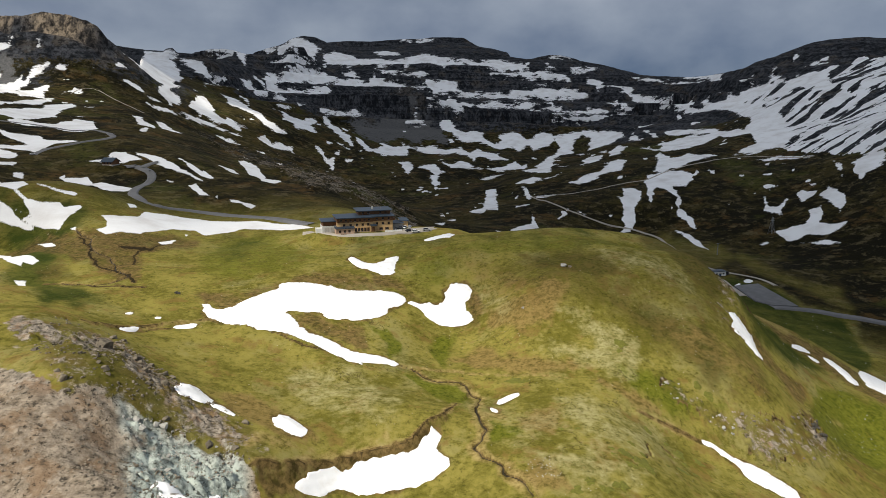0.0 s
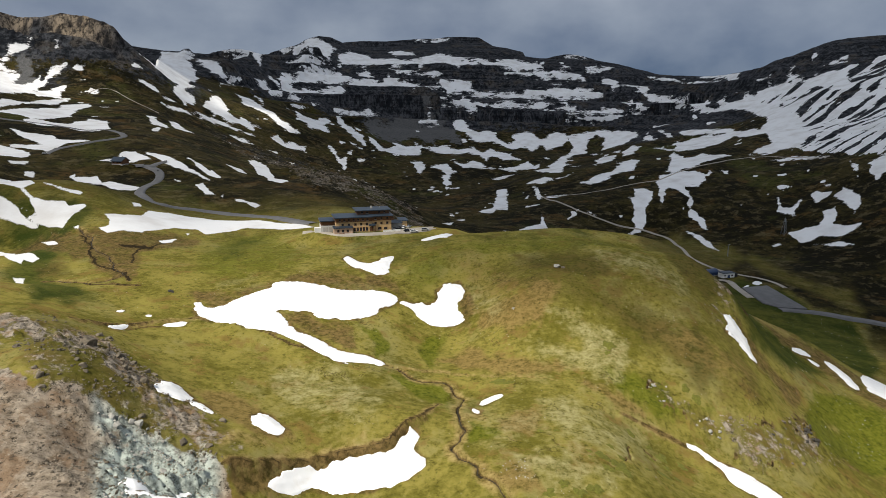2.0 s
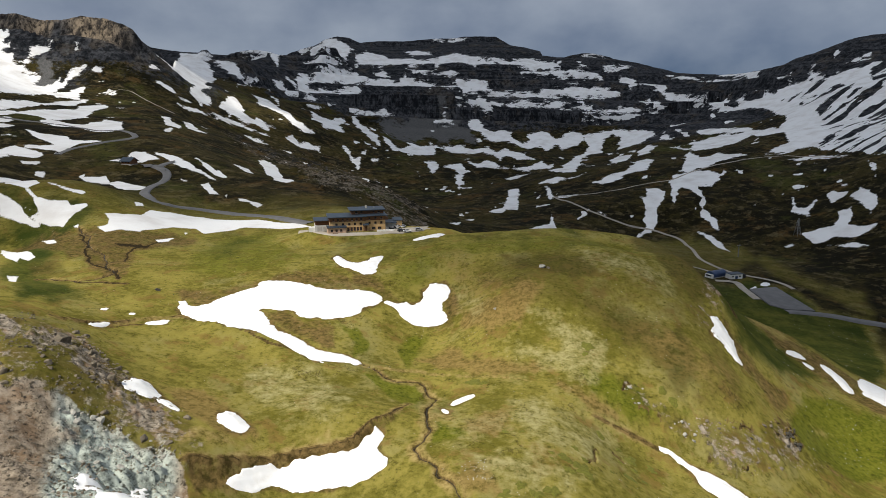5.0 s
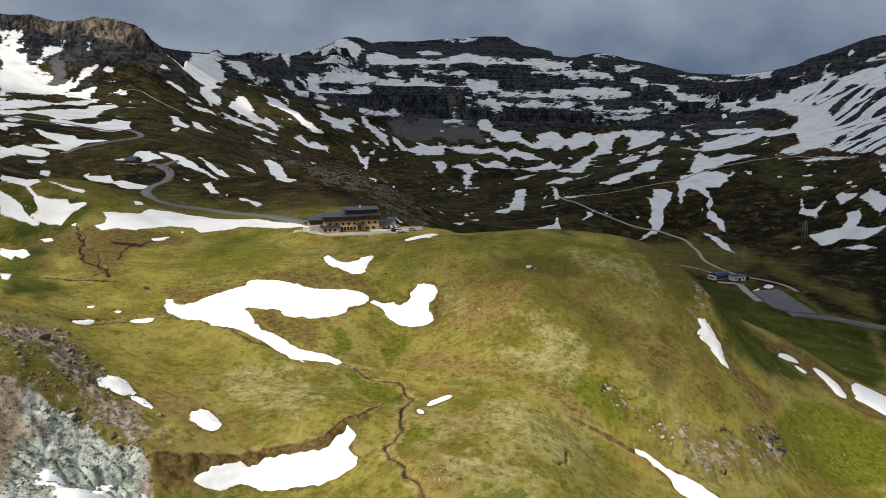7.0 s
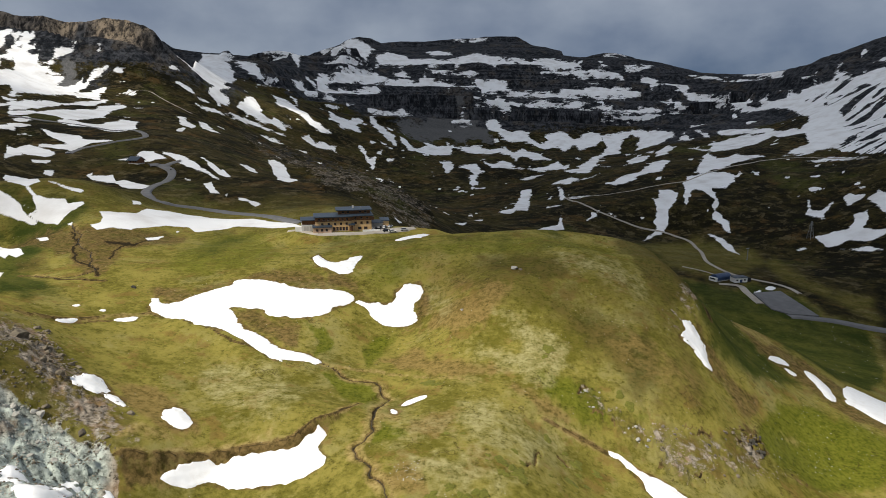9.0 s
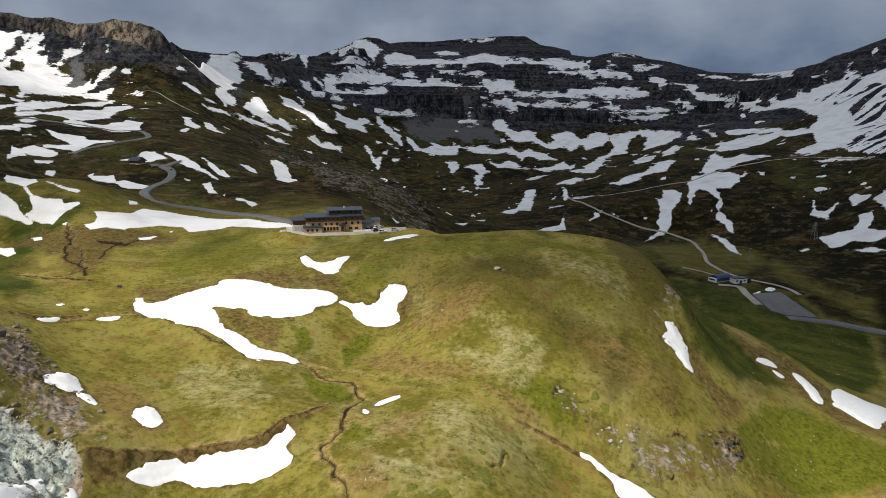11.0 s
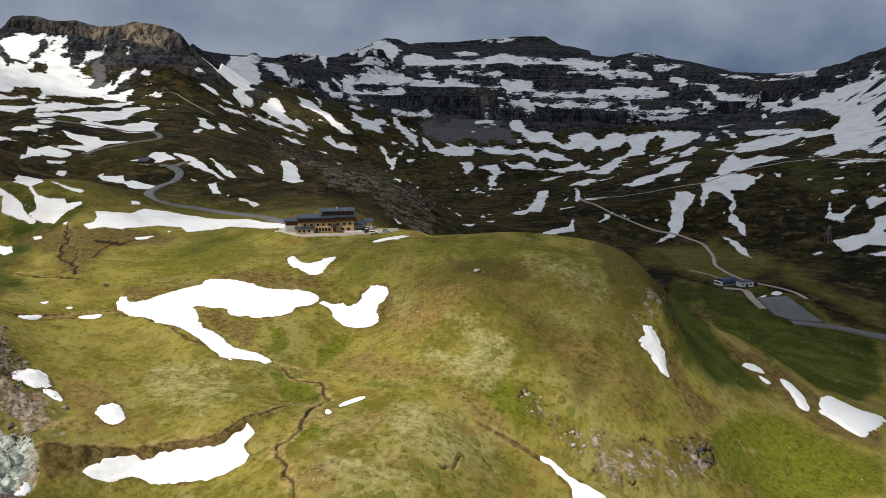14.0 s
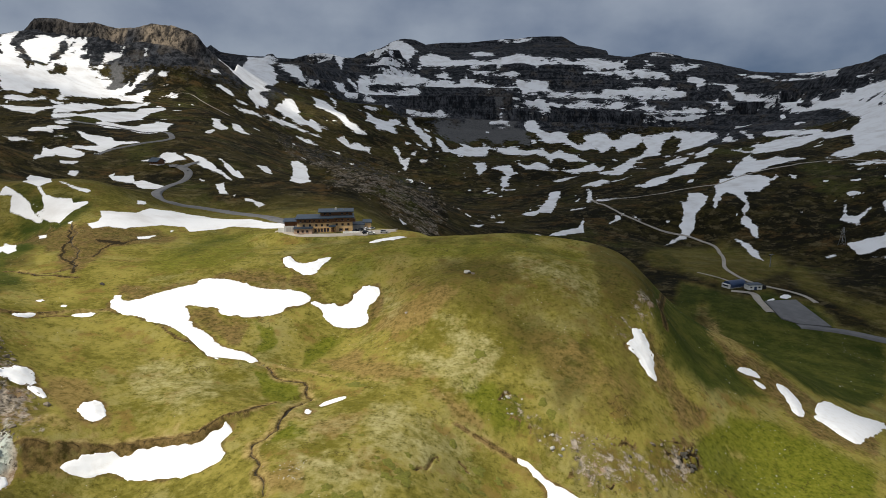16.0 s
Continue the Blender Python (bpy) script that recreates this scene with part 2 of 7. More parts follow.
rise(-51, 143, 1.5, 12)
rise(-59, 148, -1.5, 12)
rise(-62, 129, 1.3, 11)
rise(-57, 128, -1.4, 11)
rise(-104, 208, 1.3, 14)
rise(-120, 198, -1.6, 14)
rise(-62, 129, 1.3, 11)
rise(-169, 247, -1.2, 16)
rise(52, 162, -1.2, 12)
rise(-91, 128, 1.2, 12)
rise(-59, 205, -1.2, 13)
rise(-57, 128, -1.2, 11)
rise(-51, 143, 1.3, 12)
rise(-59, 148, -1.1, 12)
rise(100, 215, -1.0, 14)
rise(-47, 325, -1.0, 17)
rise(-62, 129, 0.9, 11)
rise(-57, 128, -1.0, 11)
rise(-51, 143, 0.9, 12)
rise(-39, 171, -0.9, 12)
rise(80, 184, 0.9, 13)

crag(1385, 140, 1.9, [(-1180, 220), (-1080, 259), (-1055, 273), (-1024, 297), (-978, 298), (-926, 285), (-879, 284), (-840, 274), (-780, 270), (-767, 275), (-749, 279), (-695, 272), (-663, 262), (-642, 250), (-627, 229)], 46, True, -0.8)
crag(1950, 200, 0.55, [(-888, 300), (-860, 284), (-802, 278), (-760, 271), (-715, 268), (-704, 276), (-688, 276), (-678, 264), (-618, 260), (-576, 251)], 0, True, 0.8)
crag(2500, 300, 0.5, [(-771, 305), (-684, 313), (-598, 317), (-544, 321), (-478, 337), (-424, 360)])
crag(3150, 300, 0.75, [(-662, 392), (-602, 418), (-540, 449), (-487, 462), (-434, 455), (-381, 429), (-288, 435), (-127, 441), (7, 447), (114, 455), (263, 458), (309, 435), (359, 402), (441, 384), (482, 350)])
crag(2750, 250, 0.6, [(441, 302), (476, 306), (511, 329), (546, 336), (592, 340), (639, 340), (710, 329), (782, 306), (830, 281), (949, 265), (1067, 258), (1161, 258)])
crag(1780, 900, 0, [(804, 203), (850, 220), (913, 230), (937, 232), (960, 238), (973, 236), (984, 249), (998, 241), (1013, 247), (1037, 261), (1067, 280), (1120, 295), (1159, 303), (1223, 306), (1268, 306), (1382, 316)])
crag(1990, 60, 2.2, [(-273, 145), (-238, 162), (-169, 167), (-65, 158), (55, 138), (177, 121), (350, 108), (523, 96), (662, 87), (782, 86), (885, 94)], 62, False)


def lattice(ix, iy, seed):
    h = (ix * 374761393 + iy * 668265263 + seed * 974634777) & 0xFFFFFFFF
    h = ((h ^ (h >> 13)) * 1274126177) & 0xFFFFFFFF
    return ((h ^ (h >> 16)) & 0xFFFF) / 65535.0


def grain(x, y, size, seed=0):
    """Smooth noise from -1 to 1, with lumps of the given size."""
    x, y = np.asarray(x) / size, np.asarray(y) / size
    ix, iy = np.floor(x).astype(np.int64), np.floor(y).astype(np.int64)
    fx, fy = x - ix, y - iy
    fx, fy = fx * fx * fx * (fx * (fx * 6 - 15) + 10), fy * fy * fy * (fy * (fy * 6 - 15) + 10)
    a, b = lattice(ix, iy, seed), lattice(ix + 1, iy, seed)
    c, d = lattice(ix, iy + 1, seed), lattice(ix + 1, iy + 1, seed)
    return 2 * ((a + (b - a) * fx) * (1 - fy) + (c + (d - c) * fx) * fy) - 1


def fbm(x, y, size, octaves, seed=0):
    total, amp = 0, 1.0
    for o in range(octaves):
        total = total + amp * grain(x + 17.3 * o, y - 9.1 * o, size / 2**o, seed + o)
        amp *= 0.5
    return total / 2


def blocks(x, y, size, seed=0):
    """Broken, blocky relief: 1 at the heart of a block, 0 in the joints."""
    x, y = x / size, y / size
    ix, iy = np.floor(x).astype(np.int64), np.floor(y).astype(np.int64)
    one, two = np.full(x.shape, 9.0), np.full(x.shape, 9.0)
    for a in (-1, 0, 1):
        for b in (-1, 0, 1):
            d = np.hypot(ix + a + lattice(ix + a, iy + b, seed) - x, iy + b + lattice(ix + a, iy + b, seed + 1) - y)
            two = np.minimum(two, np.maximum(one, d))
            one = np.minimum(one, d)
    return np.clip(two - one, 0, 1)


def ramp(v, lo, hi):
    t = np.clip((v - lo) / (hi - lo), 0, 1)
    return t * t * (3 - 2 * t)


def chain(x, y, points, closed=False):
    """Distance from a line of points in plan, and the side: positive on the right of the line, or inside a closed one."""
    best = np.full(np.shape(x), 1e9)
    side = np.zeros(np.shape(x))
    inside = np.zeros(np.shape(x), bool)
    ends = list(zip(points, points[1:] + points[:1] if closed else points[1:]))
    for (ax, ay), (bx, by) in ends:
        dx, dy = bx - ax, by - ay
        s = np.clip(((x - ax) * dx + (y - ay) * dy) / (dx * dx + dy * dy + 1e-9), 0, 1)
        d = np.hypot(x - ax - s * dx, y - ay - s * dy)
        if closed:
            inside ^= ((ay > y) != (by > y)) & (x < ax + (y - ay) * dx / (by - ay if by != ay else 1e-9))
        else:
            side = np.where(d < best, np.where((x - ax) * dy - (y - ay) * dx > 0, 1.0, -1.0), side)
        best = np.minimum(best, d)
    return best, (np.where(inside, 1.0, -1.0) if closed else side)


rise(112, 288, -5.5, 22)
rise(75, 325, 2.4, 18)
rise(60, 335, 2.8, 20)
rise(92, 312, 8.9, 15)
rise(100, 290, 3.9, 12)
rise(104, 268, 3.9, 10)
rise(104, 252, -1.0, 9)
rise(88, 335, 0.0, 18)
rise(125, 285, 2.3, 14)
rise(112, 312, 8.3, 14)
rise(80, 290, -5.0, 14)
rise(40, 325, 1.2, 20)
rise(95, 282, 3.9, 13)
rise(95, 262, 1.5, 12)
rise(84, 290, -1.9, 14)
rise(104, 248, 8.4, 10)
rise(100, 300, 0.6, 14)
rise(122, 262, -1.3, 12)
rise(125, 290, 0.2, 14)
rise(80, 240, -3.9, 11)
rise(112, 232, 0.6, 10)
# levelled ground: centre, half sizes, turn, height
PADS = [(-48, 338, 42, 13, 0.24, 11.5), (-22, 338, 22, 9, 0.1, 11.4), (240, 540, 22, 12, 0, -67.5), (-286, 571, 14, 12, 0.1, 31.5)]


def spread_out(x, y):
    """Bearing and distance from the middle of the flight, so that far and near count alike."""
    return 1120 * np.arctan2(x - EYE[0], y - EYE[1]), 390 * np.log(np.hypot(x - EYE[0], y - EYE[1]) + 1e-6)


def extent(x, y, name, soft):
    """1 within a stretch of ground, 0 outside, with a soft edge."""
    if name not in COURSE:
        return np.zeros(np.shape(x))
    u, v = spread_out(x, y)
    pts = [tuple(float(c) for c in spread_out(np.float64(px), np.float64(py))) for px, py in COURSE[name]]
    us, vs = [p[0] for p in pts], [p[1] for p in pts]
    out = np.zeros(np.shape(x))
    near = (u > min(us) - soft * 2) & (u < max(us) + soft * 2) & (v > min(vs) - soft * 2) & (v < max(vs) + soft * 2)
    if near.any():
        d, s = chain(u[near], v[near], pts, True)
        wob = 0.6 * soft * fbm(u[near], v[near], soft * 1.2, 3, 5)
        out[near] = ramp(d * s + wob, -soft, soft)
    return out


def bank(x, y, z, name, depth, steep, reach):
    """A cut edge: the ground drops on the right of the line and climbs back gently."""
    if name not in COURSE:
        return z
    pts = COURSE[name]
    near = (x > min(p[0] for p in pts) - reach) & (x < max(p[0] for p in pts) + reach) & (y > min(p[1] for p in pts) - reach) & (y < max(p[1] for p in pts) + reach)
    if near.any():
        d, s = chain(x[near], y[near], pts)
        d = d + 0.7 * fbm(x[near], y[near], 9.0, 2, 8)
        z = z.copy()
        ends = [np.hypot(x[near] - p[0], y[near] - p[1]) for p in (pts[0], pts[-1])]
        z[near] -= depth * ramp(ends[0], 0, 3) * ramp(ends[1], 0, 26) * np.where(s > 0, ramp(d, 0, steep) * (1 - ramp(d, steep * 2, reach)), 0)
    return z


def channel(x, y, z, name, depth, width):
    if name not in COURSE:
        return z
    pts = COURSE[name]
    near = (x > min(p[0] for p in pts) - 9) & (x < max(p[0] for p in pts) + 9) & (y > min(p[1] for p in pts) - 9) & (y < max(p[1] for p in pts) + 9)
    if near.any():
        d, _ = chain(x[near], y[near], pts)
        z = z.copy()
        z[near] -= depth * (1 - ramp(d, width * 0.25, width))
    return z


# courses of roads, tracks and water, and the extent of rock, turf and soil, in plan
COURSE['road_low'] = [(-88.3, 386.1), (-109.4, 406.3), (-134.5, 427.8), (-159.7, 444.3), (-180.7, 446.7), (-197.4, 439.2), (-205.6, 436.0), (-213.5, 442.3), (-225.9, 465.1), (-237.3, 500.8), (-237.4, 523.7), (-240.4, 540.8), (-246.5, 553.3), (-255.3, 561.1), (-262.8, 566.8)]
COURSE['road_pull'] = [(-262.8, 566.8), (-267.5, 565.8), (-271.2, 562.8)]
COURSE['road_bend'] = [(-256.8, 561.0), (-254.8, 569.6), (-251.1, 575.7), (-247.7, 577.4)]
COURSE['road_high'] = [(-363.8, 595.5), (-366.4, 609.4), (-365.0, 624.4), (-356.9, 635.4), (-343.6, 648.5), (-329.8, 658.3), (-325.2, 670.0), (-335.5, 689.1), (-369, 742), (-385, 748), (-396, 738), (-431, 754), (-499, 788), (-550, 783)]
COURSE['track_main'] = [(168, 975), (178, 929), (192, 866), (212, 834), (236, 813), (263, 802), (276, 787), (286, 757), (271.5, 683.3), (253.1, 621.1), (250.7, 591.6), (254.6, 565.7), (267.1, 548.1), (281.9, 537.4), (288.6, 526.6), (290.1, 513.9)]
COURSE['track_up'] = [(168, 975), (216, 960), (258, 956), (304, 969), (348, 973), (401, 1002), (451, 1017), (550, 1039), (590, 929)]
COURSE['road_right'] = [(252.9, 457.4), (272.2, 457.7), (288.5, 456.4), (302.5, 451.6), (319.0, 446.2), (332.7, 435.3)]
COURSE['drive'] = [(230.6, 532.0), (245.3, 526.8), (243.9, 507.9), (243.7, 495.1), (243.3, 481.8)]
COURSE['path_right'] = [(221.2, 594.7), (227.8, 583.4), (235.5, 569.5), (238.4, 561.2)]
COURSE['path_left'] = [(-606, 1169), (-605, 1200), (-593, 1215), (-574, 1211), (-523, 1177), (-481, 1160)]
COURSE['apron'] = [(-86.9, 354.8), (-70.9, 328.8), (-52.7, 327.3), (-35.3, 331.5), (-23.6, 336.9), (-16.3, 344.3)]
COURSE['stream'] = [(-36.0, 193.1), (-30.2, 190.4), (-26.1, 186.7), (-23.2, 184.4), (-17.1, 185.1), (-14.8, 183.7), (-13.5, 179.7), (-10.8, 174.7), (-13.2, 168.1), (-14.0, 159.3), (-13.1, 153.2), (-12.3, 151.1), (-14.4, 146.3), (-16.2, 143.2), (-14.2, 140.2), (-13.2, 137.2), (-10.7, 133.7), (-9.6, 130.6), (-7.4, 128.3), (-6.1, 125.7), (-5.3, 121.6)]
COURSE['brook_left'] = [(-198.6, 330.6), (-191.4, 319.8), (-184.4, 311.5), (-179.8, 302.3), (-167.0, 289.9), (-156.9, 276.0), (-143.6, 255.1), (-144.2, 244.3), (-150.8, 240.2), (-168.9, 250.6)]
COURSE['cut_low'] = [(-66.3, 126.3), (-64.2, 127.9), (-59.8, 130.6), (-55.0, 134.7), (-50.7, 137.5), (-46.1, 140.0), (-41.2, 142.1), (-35.9, 143.3), (-31.4, 145.7), (-29.7, 148.3), (-28.0, 151.2), (-23.5, 155.3), (-18.7, 166.8)]
COURSE['cut_mid'] = [(-126.5, 182.9), (-122.7, 187.4), (-119.2, 196.1), (-112.2, 207.4), (-104.4, 211.5), (-99.5, 213.9)]
COURSE['cut_right'] = [(34.0, 165.4), (40.3, 164.9), (46.4, 163.3), (50.9, 161.9), (56.7, 159.9), (62.2, 157.4), (68.8, 154.2)]
COURSE['cut_snow'] = [(-82.6, 208.4), (-71.6, 207.6), (-62.2, 201.7), (-50.1, 190.6), (-43.1, 192.0), (-35.7, 191.2), (-26.3, 188.2)]
COURSE['parking'] = [(247.6, 505.7), (275.2, 516.4), (277.6, 462.0), (254.8, 461.1), (246.0, 469.1)]
COURSE['forecourt'] = [(-40.4, 328.4), (-33.3, 342.2), (-15.6, 349.2), (-18.0, 335.2), (-29.0, 328.6)]
COURSE['rock_knoll'] = [(-138.1, 172.0), (-128.6, 178.8), (-122.8, 177.4), (-112.2, 175.6), (-102.4, 166.6), (-93.0, 160.5), (-83.4, 153.2), (-70.8, 144.3), (-61.8, 130.1), (-62.7, 124.1), (-60.6, 120.6), (-56.0, 112.4), (-80.4, 93.0)]
COURSE['rock_rib'] = [(82.8, 224.7), (127.3, 304.0), (101.3, 235.1), (102.2, 215.0), (97.8, 209.8), (92.6, 218.4), (86.0, 221.3)]
COURSE['rock_spur'] = [(-428, 1221), (-401, 1272), (-353, 1255), (-271, 1286), (-186, 1324), (-119, 1242), (-78, 1120), (-15.4, 622.9), (-2.2, 337.2), (-36.7, 523.5), (-50.0, 515.2), (-78.9, 557.7), (-114.9, 539.6), (-185, 749), (-232, 798), (-302, 904)]
COURSE['talus'] = [(-173, 1836), (4, 1935), (78, 1894), (83, 1802), (-12, 1755), (-87, 1711), (-148, 1722)]
COURSE['talus_left'] = [(-760, 1278), (-741, 1296), (-739, 1257), (-728, 1206), (-718, 1147), (-761, 1210), (-765, 1256)]
COURSE['dirt_cut'] = [(-65.5, 126.6), (-50.6, 137.1), (-41.0, 141.6), (-30.7, 146.0), (-28.7, 151.2), (-26.8, 147.9), (-30.1, 142.6), (-40.4, 139.1), (-47.6, 135.6), (-52.4, 134.4), (-56.4, 126.2), (-61.6, 121.5)]
COURSE['dirt_valley'] = [(365.0, 691.7), (382.1, 655.2), (387.4, 606.3), (387.0, 549.5), (354.7, 500.0), (346.7, 538.5), (334.5, 569.8)]
COURSE['streak_right'] = [(921, 1721), (973, 1678), (1002, 1629), (1195, 1596), (1367, 1675), (624, 763), (630, 840), (607, 906), (609, 1037), (729, 1287), (794, 1460)]
COURSE['slope_left'] = [(-270.9, 376.9), (-248.1, 372.9), (-216.5, 376.1), (-195.1, 348.2), (-201.5, 331.3), (-189.1, 291.1), (-175.8, 257.7), (-138.0, 218.8), (-141.6, 190.1)]
COURSE['dirt_crease'] = [(-218.8, 339.2), (-184.5, 301.7), (-169.9, 311.0), (-158.8, 289.5), (-175.7, 277.6), (-210.9, 316.2)]
COURSE['crag_left'] = [(-767, 1194), (-735, 1272), (-679, 1317), (-621, 1449), (-679, 1792), (-517, 1570), (-478, 1375), (-539, 1295), (-603, 1242), (-656, 1218), (-684, 1155)]
COURSE['lawn_shade'] = [(-252.9, 348.5), (-173.3, 348.1), (-113.3, 393.4), (-30.6, 347.4), (-3.6, 295.7), (245, 769), (226.4, 633.6), (48.9, 265.0), (0.7, 279.3), (-28.1, 286.6), (-35.3, 260.7), (-52.5, 291.2), (-112.1, 376.7), (-103.8, 284.4), (-150.0, 304.6), (-171.1, 265.8), (-191.3, 259.6)]
COURSE['soil_top'] = [(-116.1, 236.7), (-110.6, 242.0), (-96.6, 240.0), (-83.5, 253.7), (-74.7, 264.9), (-56.6, 269.3), (-48.4, 262.6), (-42.9, 244.6), (-55.1, 245.4), (-72.8, 249.2), (-79.4, 249.3), (-88.0, 235.7), (-93.1, 223.7), (-97.6, 219.4), (-106.6, 228.0)]
COURSE['soil_arms'] = [(-78.6, 223.7), (-68.5, 226.9), (-60.6, 220.9), (-55.2, 221.0), (-47.1, 220.0), (-45.4, 209.9), (-43.1, 198.9), (-48.7, 199.6), (-56.6, 205.6), (-63.8, 209.5), (-71.0, 218.0)]
COURSE['soil_hotel'] = [(-52.2, 274.9), (-42.8, 266.7), (-35.8, 261.6), (-27.9, 247.9), (-22.7, 243.5), (-30.6, 241.7), (-37.2, 246.8), (-44.5, 249.9)]
COURSE['soil_tongue'] = [(-22.4, 242.0), (-16.1, 246.8), (-10.3, 255.7), (-2.7, 255.4), (-1.0, 237.5), (-4.4, 227.9), (-14.7, 229.8), (-17.9, 230.9), (-7.9, 236.6), (-10.9, 247.0), (-15.8, 245.5)]
COURSE['green_snow'] = [(-47.1, 220.0), (-40.1, 219.1), (-33.6, 210.2), (-33.5, 201.5), (-38.5, 195.9), (-39.4, 208.5)]
COURSE['green_brook'] = [(-35.0, 188.5), (-26.3, 184.6), (-17.4, 182.1), (-14.4, 177.1), (-15.6, 165.6), (-18.7, 163.9), (-25.8, 173.6)]
COURSE['green_low'] = [(-15.8, 157.6), (-8.7, 155.0), (-2.7, 148.2), (-7.5, 143.9), (-11.4, 143.7)]
COURSE['green_fold'] = [(-25.8, 212.9), (-22.2, 224.4), (-11.7, 229.9), (-13.5, 220.1), (-19.3, 202.1), (-20.4, 193.7)]
COURSE['green_west'] = [(-118.8, 260.1), (-132.5, 307.3), (-131.9, 352.0), (-119.5, 382.1), (-94.6, 372.0), (-99.0, 345.8), (-67.6, 283.8), (-70.5, 272.3), (-88.9, 260.6), (-96.8, 253.3), (-108.0, 253.1)]
COURSE['green_crown'] = [(-34.6, 261.5), (-27.8, 286.5), (-6.0, 293.9), (27.7, 296.2), (63.8, 299.0), (83.0, 299.7), (77.8, 261.3), (50.3, 263.4), (35.5, 254.9), (17.7, 268.3), (-1.5, 270.5), (-9.0, 261.3), (-21.5, 247.7), (-27.9, 248.0)]
COURSE['green_gully'] = [(31.0, 188.1), (44.5, 185.9), (52.2, 184.2), (55.6, 176.4), (67.4, 179.4), (66.9, 175.5), (55.4, 173.7), (54.3, 168.1), (44.2, 168.4), (35.3, 175.2)]
COURSE['rust_crown'] = [(-3.6, 223.7), (0.2, 236.5), (16.7, 231.1), (24.0, 236.9), (31.1, 230.4), (25.2, 217.5), (18.6, 209.4), (8.2, 208.0)]
COURSE['rust_fold'] = [(-18.4, 205.5), (-5.9, 215.4), (0.0, 203.0), (8.1, 196.2), (23.6, 190.4), (28.0, 185.5), (16.4, 182.0), (4.1, 184.7), (-7.9, 191.0)]
COURSE['rust_low'] = [(-3.5, 156.6), (6.3, 163.7), (9.5, 158.0), (4.2, 146.9), (-2.6, 147.5)]
COURSE['rust_near'] = [(-7.3, 130.7), (0.3, 136.2), (4.2, 123.2), (-5.0, 123.2)]
COURSE['rust_path'] = [(21.2, 181.4), (35.3, 176.2), (42.0, 170.1), (41.3, 165.3), (32.5, 168.7)]
COURSE['rust_edge'] = [(69.9, 200.3), (81.3, 208.3), (88.6, 209.7), (93.8, 201.2), (86.3, 186.3), (77.8, 182.9), (73.0, 187.3), (68.3, 186.9)]
COURSE['rust_bank'] = [(-86.1, 159.7), (-75.1, 164.3), (-61.3, 153.6), (-53.3, 142.3), (-56.2, 139.4), (-62.0, 138.5), (-73.3, 145.5)]
COURSE['pale_band'] = [(21.7, 215.7), (36.1, 213.5), (45.7, 202.6), (46.2, 191.7), (39.8, 181.3), (32.2, 177.3), (25.7, 184.1), (12.9, 197.8), (19.3, 202.0), (28.0, 199.8), (25.8, 207.4)]
COURSE['pale_near'] = [(6.6, 166.4), (16.4, 169.3), (29.4, 160.5), (40.6, 162.4), (38.5, 157.7), (29.7, 144.1), (21.2, 140.8), (12.9, 145.5), (4.3, 159.4)]
COURSE['pale_low'] = [(-5.3, 140.9), (2.0, 142.3), (10.7, 139.7), (20.6, 134.9), (34.9, 137.8), (30.3, 132.8), (12.7, 125.9), (0.0, 130.4)]
COURSE['pale_high'] = [(46.1, 266.9), (67.6, 266.8), (77.4, 258.5), (83.7, 247.5), (80.8, 229.1), (73.5, 229.2), (58.9, 237.5), (47.6, 247.2)]
COURSE['pale_meadow'] = [(-72.8, 181.7), (-61.3, 188.7), (-45.2, 182.6), (-33.4, 162.0), (-34.3, 150.6), (-45.3, 150.4), (-60.4, 159.6)]
COURSE['pale_west'] = [(-3.9, 249.8), (2.0, 252.9), (9.7, 224.9), (2.7, 220.3), (-2.6, 235.2)]
COURSE['dark_flank'] = [(43.3, 220.1), (49.0, 229.3), (57.9, 222.5), (72.5, 220.6), (78.9, 216.9), (76.3, 189.6), (62.9, 182.4), (57.4, 190.4), (48.2, 203.2)]
COURSE['dark_crown'] = [(17.7, 268.2), (50.2, 261.5), (55.3, 240.5), (45.3, 230.2), (33.8, 234.9), (21.6, 243.7)]
COURSE['straw_brook'] = [(-13.8, 160.6), (-9.1, 167.0), (-3.8, 160.5), (-5.9, 155.1), (-11.1, 156.0)]
COURSE['straw_bank'] = [(-71.2, 133.5), (-68.1, 142.8), (-57.7, 138.8), (-52.0, 141.1), (-46.7, 145.0), (-37.3, 147.9), (-35.1, 146.0), (-41.8, 143.0), (-49.6, 140.3), (-56.2, 136.2), (-64.1, 132.2), (-67.8, 128.8)]
COURSE['straw_track'] = [(-30.7, 193.8), (-17.3, 194.9), (-4.0, 188.8), (8.1, 184.8), (18.5, 180.6), (17.9, 179.0), (8.4, 182.7), (-3.4, 186.0), (-17.0, 190.7), (-29.9, 191.4)]
COURSE['straw_cut'] = [(31.8, 168.6), (37.7, 167.1), (44.1, 166.2), (51.1, 162.3), (49.7, 161.3), (43.4, 164.6), (36.3, 164.9), (31.2, 167.0)]
COURSE['straw_flank'] = [(117.4, 209.7), (134.1, 211.2), (130.1, 202.9), (120.5, 202.8)]
COURSE['brown_gully'] = [(192.2, 496.9), (200.3, 455.9), (156.5, 291.6), (168.6, 281.2), (177.1, 269.6), (158.9, 257.9), (146.8, 271.6), (136.4, 284.9)]
COURSE['brown_snow'] = [(140.6, 293.5), (150.9, 282.8), (168.8, 281.6), (178.7, 268.4), (195.3, 247.7), (180.3, 222.3), (159.9, 229.5), (155.8, 250.4), (140.0, 264.9)]
